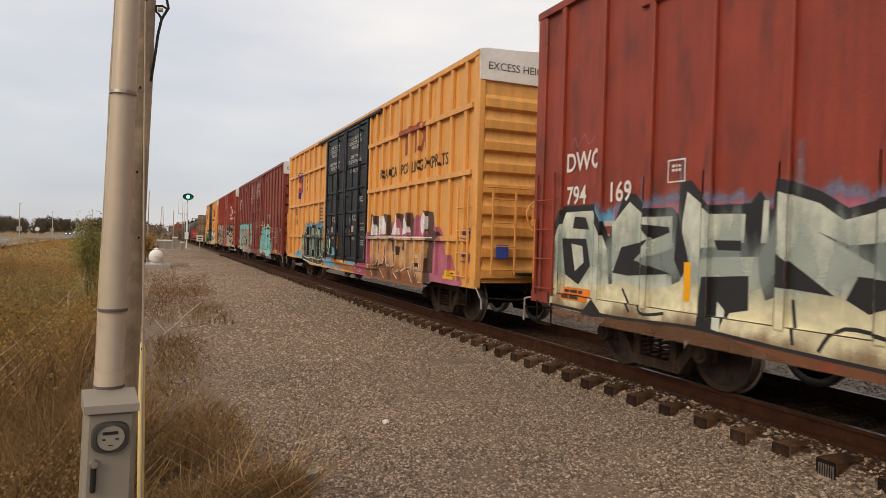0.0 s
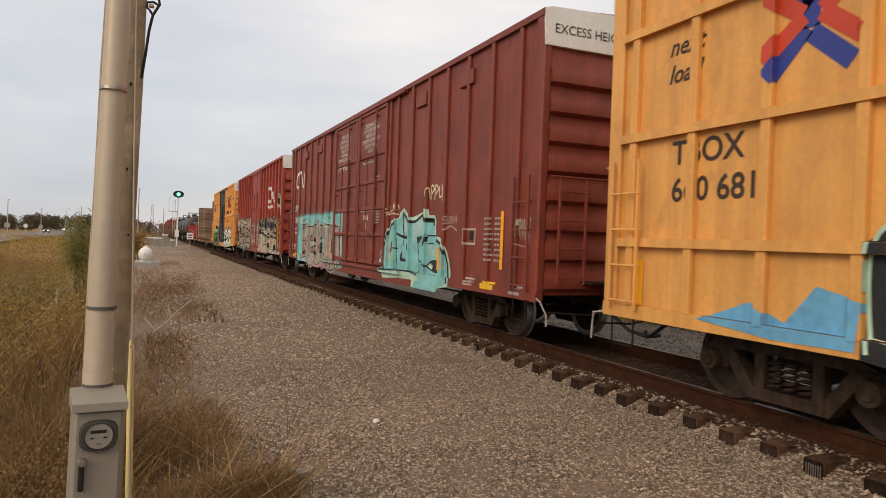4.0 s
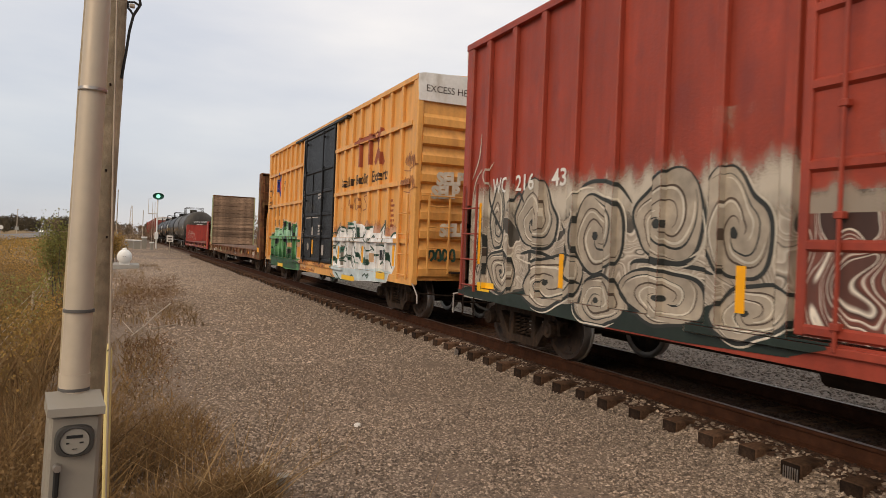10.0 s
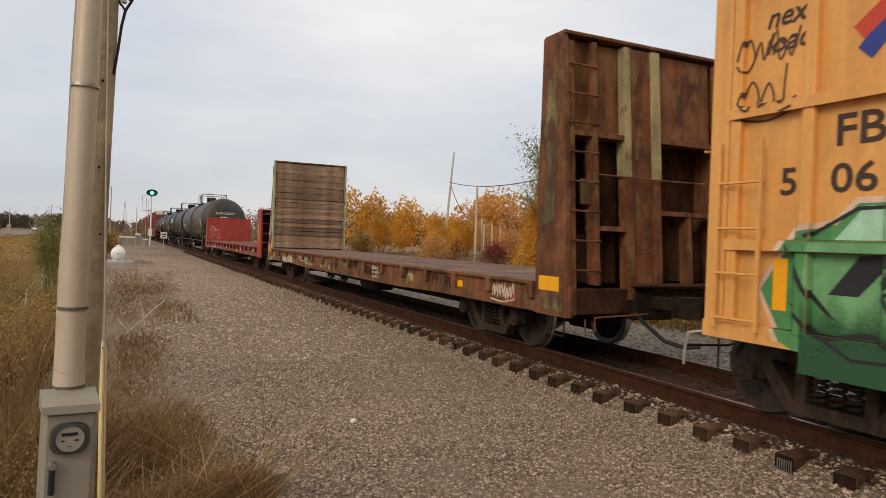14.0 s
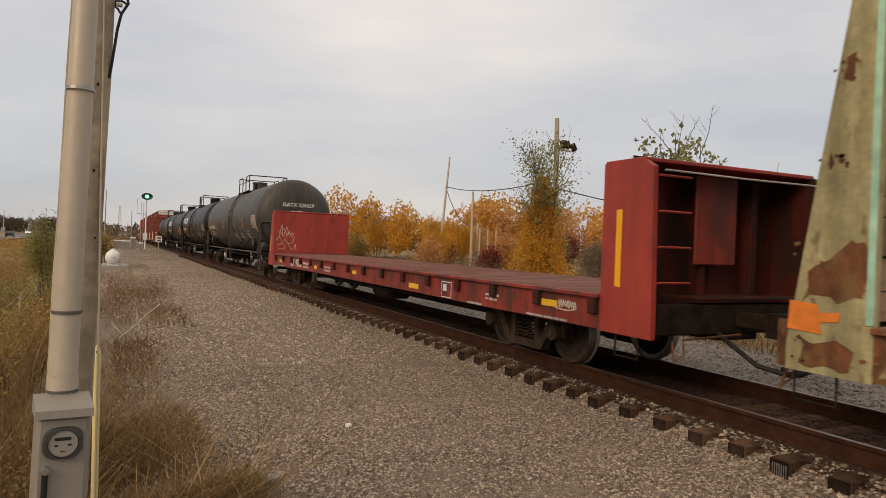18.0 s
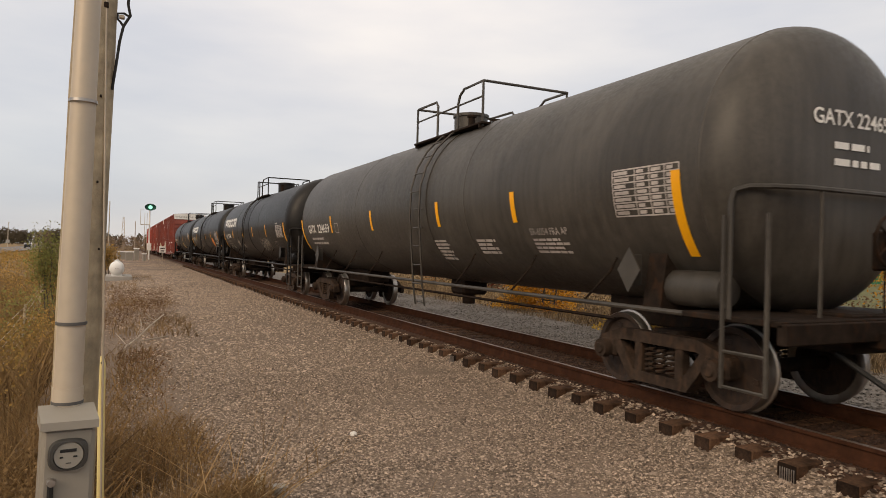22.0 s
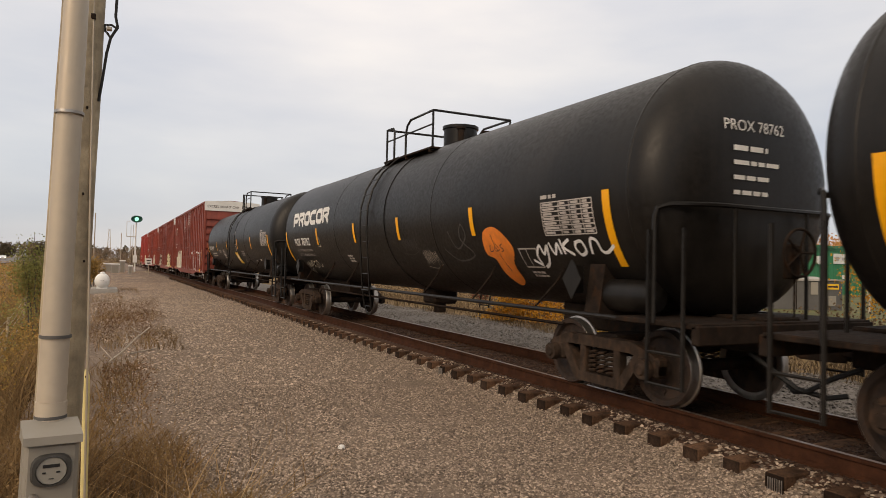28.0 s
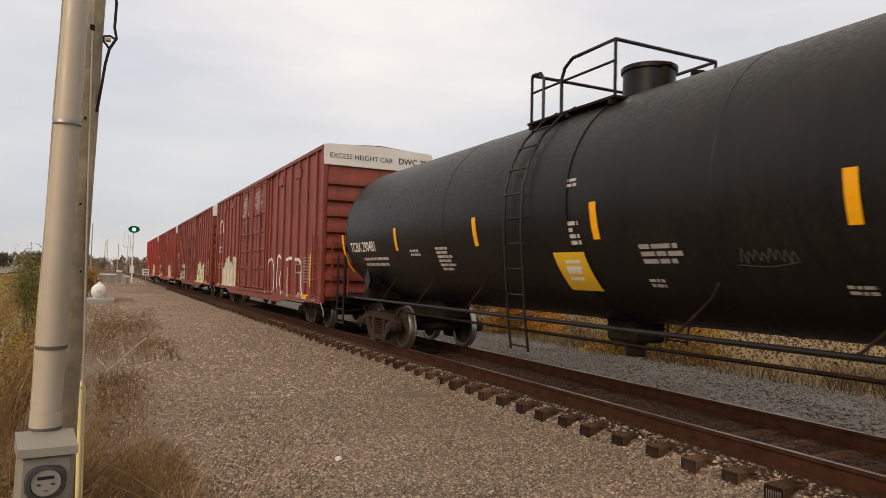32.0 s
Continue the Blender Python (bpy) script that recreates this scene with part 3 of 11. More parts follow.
stones("gravel", [(0.7, 5.5, 3.4, 8.0, 62000), (0.0, 0.7, 3.4, 8.0, 3500), (0.8, 5.5, 8.0, 14.0, 44000), (-0.2, 0.8, 8.0, 14.0, 2200), (1.0, 5.5, 14.0, 22.0, 18000), (-0.5, 1.0, 14.0, 22.0, 2500), (1.0, 5.5, 22.0, 28.0, 7000), (1.5, 5.5, 28.0, 38.0, 6000), (-0.2, 5.4, -5.0, 3.4, 22000)], 0.0178, 3, "stone", shelf, "loose grey-brown broken stones")
stones("ballast", [(5.25, 5.62, 2.0, 12.0, 7000), (5.62, 5.85, 2.0, 12.0, 1300), (5.25, 5.75, 12.0, 26.0, 5500), (8.25, 9.4, 2.0, 26.0, 6000)], 0.027, 4, "stone", bed, "broken ballast stones round the tie ends")
stones("ballast", [(5.6, 5.98, 2.0, 12.0, 2600), (6.08, 7.5, 2.0, 12.0, 7000), (6.08, 7.5, 12.0, 26.0, 5000)], 0.024, 14, "rusty_shaded_bed", bed, "rust-stained ballast stones between the rails, train shade in their colour")
stones("gravel", [(0.4, 5.5, 11.0, 18.0, 2500), (-0.3, 5.5, 18.0, 24.0, 3500), (-0.6, 5.5, 24.0, 34.0, 8000), (-0.5, 5.4, 34.0, 60.0, 13000), (-0.6, 5.4, 60.0, 110.0, 11000)], 0.03, 8, "dusty_stone", shelf, "loose grey-brown broken stones farther along")
VEHICLES = []
stones("gravel", [(8.7, 12.9, 4.0, 16.0, 12000), (8.7, 12.9, 16.0, 34.0, 9000), (12.5, 13.6, 4.0, 30.0, 2500)], 0.034, 9, "gravel_pale", lambda x, y: GROUND + 0.05 - 0.03 * abs(x - 11) + uneven(x, y, 0.03), "loose pale stones on the service road")
# ties
TIE = Build().box(-1.345, 1.345, -0.102, 0.102, -0.39, -0.19, 0.012).box(-1.353, -1.343, -0.096, 0.096, -0.385, -0.197, 0.004, 1).box(1.343, 1.353, -0.096, 0.096, -0.385, -0.197, 0.004, 1).mesh("tie", [M["tie"], M["tie_end"]])
for i in range(150):
    y = -8.86 + i * 0.517
    part("tie", TIE, [], track, at=pose(TRACK_X + 0.025 * math.sin(i * 12.9) + 0.02 * math.sin(i * 3.7), y + 0.02 * math.sin(i * 5.3), 0.004 * math.sin(i * 4.1), 0, 0, 0.9 * math.sin(i * 7.7)))

for y, x in ((-8.86 + 25 * 0.517, 5.42), (-8.86 + 38 * 0.517, 5.42)):      # toothed steel plates that hold split tie ends
    plate = part("end_plate", Build().box(x - 0.012, x - 0.006, y - 0.085, y + 0.085, -0.35, -0.215, 0.001), "under", track)
    for k in range(7):
        part("tooth", Build().box(x - 0.017, x - 0.012, y - 0.075 + k * 0.023, y - 0.063 + k * 0.023, -0.345, -0.22, 0.001), "tread", plate)


# ---- the train: shared parts ----
def curve_through(points, closed=False, steps=5):
    """A smooth line through the points (Catmull-Rom)."""
    p = [Vector((a, b)) for a, b in points]
    n, out = len(p), []
    for i in range(n if closed else n - 1):
        a, b, c, d = (p[(i + k) % n] if closed else p[min(max(i + k, 0), n - 1)] for k in (-1, 0, 1, 2))
        for s in range(steps):
            t = s / steps
            out.append(0.5 * (2 * b + (c - a) * t + (2 * a - 5 * b + 4 * c - d) * t * t + (3 * b - a - 3 * c + d) * t ** 3))
    if not closed:
        out.append(p[-1])
    return out


def fill(points, closed_smooth=True, steps=4):
    """Triangles of a closed outline."""
    line = curve_through(points, True, steps) if closed_smooth else [Vector(p) for p in points]
    tri = geometry.tessellate_polygon([[Vector((p.x, p.y, 0)) for p in line]])
    return [[line[i] for i in t] for t in tri]


def stroke(points, width, smooth=True, closed=False, steps=5, taper=False):
    """Triangles of a painted line."""
    line = curve_through(points, closed, steps) if smooth else [Vector(p) for p in points]
    if closed:
        line.append(line[0])
    out, n = [], len(line)
    left, right = [], []
    for i, p in enumerate(line):
        d = line[min(i + 1, n - 1)] - line[max(i - 1, 0)]
        if closed and i in (0, n - 1):
            d = line[1] - line[n - 2]
        d = d.normalized() if d.length > 1e-6 else Vector((1, 0))
        if not smooth and 0 < i < n - 1:      # full width round a corner
            turn_in, turn_out = (p - line[i - 1]), (line[i + 1] - p)
            if turn_in.length > 1e-6 and turn_out.length > 1e-6:
                half = math.cos(turn_in.angle(turn_out) / 2)
                d = (turn_in.normalized() + turn_out.normalized())
                d = d.normalized() if d.length > 1e-6 else turn_out.normalized()
                mitre = 1 / max(half, 0.5)
            else:
                mitre = 1.0
        else:
            mitre = 1.0
        w = mitre * width / 2 * (1 - abs(2 * i / (n - 1) - 1) ** 3 * 0.8 if taper else 1)
        o = Vector((-d.y, d.x)) * w
        left.append(p + o)
        right.append(p - o)
    for i in range(n - 1):
        out += [[left[i], right[i], right[i + 1]], [left[i], right[i + 1], left[i + 1]]]
    return out


def clip(poly, value, keep_above, axis=0):
    out, n = [], len(poly)
    for i in range(n):
        a, b = poly[i], poly[(i + 1) % n]
        ia, ib = (a[axis] >= value) == keep_above, (b[axis] >= value) == keep_above
        if ia:
            out.append(a)
        if ia != ib:
            t = (value - a[axis]) / (b[axis] - a[axis])
            p = a + (b - a) * t
            p[axis] = value
            out.append(p)
    return out


JOINED = ("lettering", "placard", "warning_label", "graffiti_outline", "graffiti_shine", "graffiti_shadow", "graffiti_fill", "graffiti_ground", "rust_patch", "faded_paint", "graffiti_tag", "graffiti_cloud", "data_chart")      # many small marks of one kind, kept as one part


class Side:
    """The near side of a car, on which paint lies: its plane and the fields (y0, y1, z0, z1, how far proud) that stand out of it."""

    def __init__(self, x, fields=()):
        self.x, self.fields = x, list(fields)
        self.ys = [-99.0] + sorted({round(v, 4) for f in self.fields for v in f[:2]}) + [99.0]
        self.zs = [-9.0] + sorted({round(v, 4) for f in self.fields for v in f[2:4]}) + [9.0]
        self.grid = {}
        self.flat_only = False      # lettering lies on the sheets between the posts alone

    def depth(self, i, k):
        """How far the cell between cuts i and i + 1 across and k and k + 1 upwards stands out."""
        if (i, k) not in self.grid:
            if i < 0 or k < 0 or i > len(self.ys) - 2 or k > len(self.zs) - 2:
                return 0.0
            y, z = (self.ys[i] + self.ys[i + 1]) / 2, (self.zs[k] + self.zs[k + 1]) / 2
            self.grid[i, k] = max([0.0] + [f[4] for f in self.fields if f[0] < y < f[1] and f[2] < z < f[3]])
        return self.grid[i, k]

    def paint(self, name, tris, material, parent, layer=0, label=""):
        b = Build()
        lift = 0.004 + 0.0015 * layer
        for tri in tris:
            lo, hi = min(p.x for p in tri), max(p.x for p in tri)
            low, top = min(p.y for p in tri), max(p.y for p in tri)
            for i in range(len(self.ys) - 1):
                a, c = self.ys[i], self.ys[i + 1]
                if hi <= a or lo >= c:
                    continue
                strip = tri
                if lo < a:
                    strip = clip(strip, a, True)
                if len(strip) > 2 and hi > c:
                    strip = clip(strip, c, False)
                if len(strip) < 3:
                    continue
                for k in range(len(self.zs) - 1):
                    d, e = self.zs[k], self.zs[k + 1]
                    if top <= d or low >= e:
                        continue
                    poly = strip
                    if low < d:
                        poly = clip(poly, d, True, 1)
                    if len(poly) > 2 and top > e:
                        poly = clip(poly, e, False, 1)
                    if len(poly) < 3:
                        continue
                    n, proud = len(poly), self.depth(i, k)
                    if proud and self.flat_only and name == "lettering":
                        continue
                    x = self.x - proud - lift
                    area = sum(poly[q].x * poly[(q + 1) % n].y - poly[(q + 1) % n].x * poly[q].y for q in range(n))
                    ring = poly if area < 0 else poly[::-1]
                    b.add([(x, p.x, p.y) for p in ring], [tuple(range(n))])
                    if proud:      # the paint turns round the raised edges
                        for q in range(n):
                            p, r = ring[q], ring[(q + 1) % n]
                            for axis, cut, ii, kk, out in ((0, a, i - 1, k, -1), (0, c, i + 1, k, 1), (1, d, i, k - 1, -1), (1, e, i, k + 1, 1)):
                                if abs(p[axis] - cut) < 1e-6 and abs(r[axis] - cut) < 1e-6:
                                    back = self.depth(ii, kk)
                                    if back < proud - 0.002:
                                        o = [(w.x, w.y) for w in (p, r)]
                                        o = [(u + out * (lift if axis == 0 else 0), v + out * (lift if axis == 1 else 0)) for u, v in o]
                                        xb = self.x - back - lift
                                        b.add([(x, *o[0]), (xb, *o[0]), (xb, *o[1]), (x, *o[1])], [(0, 1, 2, 3)])
        ob = part(name, b, material, parent, label, smooth=0)
        return tagged(ob, label, kind="stuff") if name in JOINED else ob


class Barrel:
    """The near side of a tank, on which paint lies: its axis height, radius and length."""

    def __init__(self, z, r, shift=0.0):
        self.z, self.r, self.shift = z, r, shift

    def paint(self, name, tris, material, parent, layer=0, label=""):
        b = Build()
        r = self.r + 0.004 + 0.0015 * layer
        for tri in tris:
            todo = [tri]
            for k in range(3):        # cut into bands, so that the paint follows the round
                nxt = []
                for t in todo:
                    if max(p.y for p in t) - min(p.y for p in t) > 0.16:
                        m = [(t[i] + t[(i + 1) % 3]) / 2 for i in range(3)]
                        nxt += [[t[0], m[0], m[2]], [m[0], t[1], m[1]], [m[2], m[1], t[2]], [m[0], m[1], m[2]]]
                    else:
                        nxt.append(t)
                todo = nxt
            for t in todo:
                ps = []
                for p in t:
                    s = max(-0.98, min(0.98, (p.y - self.z) / r))
                    ps.append((-r * math.sqrt(1 - s * s), p.x - self.shift, p.y))
                area = sum(ps[i][1] * ps[(i + 1) % 3][2] - ps[(i + 1) % 3][1] * ps[i][2] for i in range(3))
                b.add(ps if area < 0 else ps[::-1], [(0, 1, 2)])
        ob = part(name, b, material, parent, label, smooth=60)
        return tagged(ob, label, kind="stuff") if name in JOINED else ob


def letters(words, y, z, height, stretch=1.0, align="LEFT", bold=0.0, slant=0.0, gap=1.0):
    """Triangles of words in the built-in font on the near side: y is where they start (they run to -y), z their foot."""
    c = bpy.data.curves.new("words", "FONT")
    c.body, c.size, c.align_x, c.offset, c.shear, c.space_character = words, height / 0.72, align, max(bold, height * 0.022 if height > 0.15 else 0.0), slant, gap
    c.resolution_u = 3
    ob = bpy.data.objects.new("words", c)
    me = bpy.data.meshes.new_from_object(ob)
    me.calc_loop_triangles()
    co = [v.co.copy() for v in me.vertices]
    out = [[Vector((y - co[i].x * stretch, z + co[i].y)) for i in t.vertices] for t in me.loop_triangles]
    bpy.data.objects.remove(ob)
    bpy.data.meshes.remove(me)
    bpy.data.curves.remove(c)
    return out


def fitted(words, y0, y1, z, height, bold=0.0):
    """Words stretched to run from y0 down to y1."""
    t = letters(words, 0, 0, height, bold=bold)
    far, near = min(p.x for q in t for p in q), max(p.x for q in t for p in q)
    k = (y0 - y1) / (near - far)
    return [[Vector((y0 + (p.x - near) * k, z + p.y)) for p in q] for q in t]


def rect(y0, y1, z0, z1):
    a, b, c, d = Vector((y0, z0)), Vector((y1, z0)), Vector((y1, z1)), Vector((y0, z1))
    return [[a, b, c], [a, c, d]]


def bars(y, z, width, rows, height, seed=0, pitch=1.6, words=3):
    """Writing too small to read: rows of short bars."""
    rnd = random.Random(seed)
    out = []
    for r in range(rows):
        at, top = y, z - r * height * pitch
        end = y - width * rnd.uniform(0.7, 1.0)
        while at > end:
            w = rnd.uniform(0.35, 1.0) * width / words
            out += rect(max(at - w, end), at, top - height, top)
            at -= w + height * 0.6
    return out


def chart(side, y, z, w, h, rows, material, parent, name="data_chart"):
    """A ruled table of small writing."""
    t = []
    for i in range(rows + 1):
        zz = z - h * i / rows
        t += rect(y - w, y, zz - 0.008, zz + 0.008)
    for f in (0, 0.36, 0.58, 0.8, 1):
        t += rect(y - w * f - 0.008, y - w * f + 0.008, z - h, z)
    rnd = random.Random(rows)
    for i in range(rows):
        for a, b in ((0.03, 0.33), (0.39, 0.55), (0.61, 0.77), (0.83, 0.97)):
            t += rect(y - w * (a + (b - a) * rnd.uniform(0.6, 1)), y - w * a, z - h * (i + 0.75) / rows, z - h * (i + 0.25) / rows)
    side.paint(name, t, material, parent, 1)


WHEEL_R = 0.457


def wheel_mesh():
    b = Build()
    b.lathe([(-0.07, 0.0), (-0.07, 0.10), (-0.03, 0.12), (-0.005, 0.22), (-0.02, 0.36), (-0.065, 0.385), (-0.075, 0.445)], 28)
    b.lathe([(-0.075, 0.445), (-0.068, WHEEL_R - 0.006), (0.045, WHEEL_R), (0.055, 0.482), (0.075, 0.482), (0.085, 0.45), (0.07, 0.385)], 28, mi=1)
    b.lathe([(0.07, 0.385), (0.03, 0.36), (0.035, 0.22), (0.04, 0.12), (0.08, 0.10), (0.08, 0.0)], 28)
    for k in range(2):        # cast marks and hub bolts, by which the turning shows
        for a in range(3):
            w = 2 * math.pi * (a / 3 + k * 0.11)
            b.box(-0.088, -0.06, 0.075 * math.cos(w) - 0.018, 0.075 * math.cos(w) + 0.018, 0.075 * math.sin(w) - 0.018, 0.075 * math.sin(w) + 0.018, 0.004)
    for w in (0.4, 2.6, 4.4):
        b.box(-0.032, -0.008, 0.29 * math.cos(w) - 0.03, 0.29 * math.cos(w) + 0.03, 0.29 * math.sin(w) - 0.03, 0.29 * math.sin(w) + 0.03, 0.004)
    return b.mesh("wheel", [M["wheel"], M["tread"]])


WHEEL = wheel_mesh()
AXLE = Build().rod((-1.05, 0, 0), (1.05, 0, 0), 0.08, n=12).mesh("axle", [M["under"]])


def frame_mesh():
    b = Build()
    b.slab([(-1.06, 0.50), (-0.98, 0.62), (-0.62, 0.74), (0.62, 0.74), (0.98, 0.62), (1.06, 0.50), (1.06, 0.40), (0.94, 0.50), (0.60, 0.60), (-0.60, 0.60), (-0.94, 0.50), (-1.06, 0.40)][::-1], "x", -0.08, 0.08)
    b.slab([(-0.80, 0.56), (-0.46, 0.13), (0.46, 0.13), (0.80, 0.56), (0.66, 0.60), (0.38, 0.25), (-0.38, 0.25), (-0.66, 0.60)][::-1], "x", -0.075, 0.075)
    for s in (-1, 1):
        b.box(-0.07, 0.07, s * 0.33 - 0.06, s * 0.33 + 0.06, 0.2, 0.64, 0.015)
        b.box(-0.09, 0.09, s * 0.89 - 0.17, s * 0.89 + 0.17, 0.36, 0.60, 0.03)
        b.rod((-0.10, s * 0.89, 0.455), (-0.19, s * 0.89, 0.455), 0.125, 0.115, 14)
        b.rod((-0.19, s * 0.89, 0.455), (-0.215, s * 0.89, 0.455), 0.075, 0.06, 10)
    return b.mesh("side_frame", [M["truck"]])


def spring_mesh():
    b = Build()
    for dy in (-0.17, 0, 0.17):
        n, pts = 30, []
        for i in range(n + 1):
            w = 2 * math.pi * 5 * i / n
            pts.append((0.062 * math.cos(w), dy + 0.062 * math.sin(w), 0.26 + 0.30 * i / n))
        b.pipe(pts, 0.018, 4)
    return b.mesh("spring", [M["truck"]])


SIDE_FRAME, SPRING = frame_mesh(), spring_mesh()
BOLSTER = Build().box(-0.95, 0.95, -0.22, 0.22, 0.5, 0.78, 0.03).box(-0.3, 0.3, -0.3, 0.3, 0.78, 0.9, 0.02).mesh("truck", [M["under"]])
WHEELSETS = []


def truck(car, y):
    """A two-axle truck under a car at y: bolster, side frames, springs; the wheelsets turn."""
    t = part("truck", BOLSTER, [], car, at=pose(0, y, 0))
    for s in (-1, 1):
        part("side_frame", SIDE_FRAME, [], t, at=pose(s * 0.99, 0, 0, 0, 0, 0 if s < 0 else 180))
        part("spring", SPRING, [], t, at=pose(s * 0.99, 0, 0))
    for dy in (-0.88, 0.88):
        w = part("wheelset", AXLE, [], car, at=pose(0, y + dy, WHEEL_R))
        part("wheel", WHEEL, [], w, at=pose(-0.76, 0, 0))
        part("wheel", WHEEL, [], w, at=pose(0.76, 0, 0, 0, 0, 180))
        WHEELSETS.append((w, y + dy))


def coupler(car, y, s):
    """A coupler, its shank and the air hose at a car's end; s: -1 front, 1 rear."""
    b = Build()
    b.box(-0.09, 0.09, min(y, y + s * 0.62), max(y, y + s * 0.62), 0.78, 0.96, 0.02)
    b.slab([(-0.16, y + s * 0.55), (-0.20, y + s * 0.8), (-0.05, y + s * 0.95), (0.02, y + s * 0.80), (0.16, y + s * 0.92), (0.20, y + s * 0.62)][::s], "z", 0.72, 1.0)
    part("coupler", b, "under", car)
    b = Build()
    pts = [(-0.35, y + s * 0.05, 0.72), (-0.38, y + s * 0.3, 0.6), (-0.33, y + s * 0.6, 0.42), (-0.2, y + s * 0.85, 0.36), (-0.1, y + s * 1.0, 0.40)]
    part("air_hose", b.pipe(pts, 0.028, 7), "rubber", car)


def ladder(car, x, y, z0, z1, width, material, steps=0.42, along="y", rails=True):
    """Grab rungs bent back to the wall, each a part, with two flat rails where the car has them."""
    w = width / 2
    for i in range(int((z1 - z0) / steps) + 1):
        z = z0 + i * steps
        if along == "y":
            run = [(x + 0.07, y - w, z), (x, y - w, z), (x, y + w, z), (x + 0.07, y + w, z)]
        else:
            run = [(x - w, y + 0.07, z), (x - w, y, z), (x + w, y, z), (x + w, y + 0.07, z)]
        part("rung", Build().pipe(run, 0.013, 6), material, car)
    if rails:
        for s in (-w, w):
            if along == "y":
                b = Build().box(x - 0.005, x + 0.03, y + s - 0.018, y + s + 0.018, z0 - 0.1, z1 + 0.1, 0.004)
            else:
                b = Build().box(x + s - 0.018, x + s + 0.018, y - 0.005, y + 0.03, z0 - 0.1, z1 + 0.1, 0.004)
            part("ladder_rail", b, material, car)


def stirrup(car, x, y, material="under", drop=0.42, top=0.85):
    b = Build().pipe([(x, y - 0.19, top), (x, y - 0.19, top - drop), (x, y + 0.19, top - drop), (x, y + 0.19, top)], 0.013, 6)
    return part("step", b, material, car)


def brake_wheel(car, x, y, z, s, material="under"):
    b = Build()
    ring = [(x + 0.27 * math.cos(a * math.pi / 12), y, z + 0.27 * math.sin(a * math.pi / 12)) for a in range(25)]
    b.pipe(ring, 0.018, 6)
    for a in range(5):
        w = a * 2 * math.pi / 5
        b.pipe([(x, y, z), (x + 0.27 * math.cos(w), y, z + 0.27 * math.sin(w))], 0.013, 5)
    b.rod((x, y, z), (x, y - s * 0.12, z), 0.05, n=10)
    b.box(x - 0.09, x + 0.09, min(y - s * 0.16, y - s * 0.05), max(y - s * 0.16, y - s * 0.05), z - 0.3, z + 0.1, 0.02)
    b.pipe([(x + 0.05, y - s * 0.1, z - 0.3), (x + 0.05, y - s * 0.1, z - 1.0)], 0.012, 5)
    return part("brake_wheel", b, material, car)


def reflectors(side, car, spots, w=0.1):
    for y, z0, z1 in spots:
        side.paint("reflector", rect(y - w / 2, y + w / 2, z0, z1), "reflector", car, 6, "yellow reflective strip")


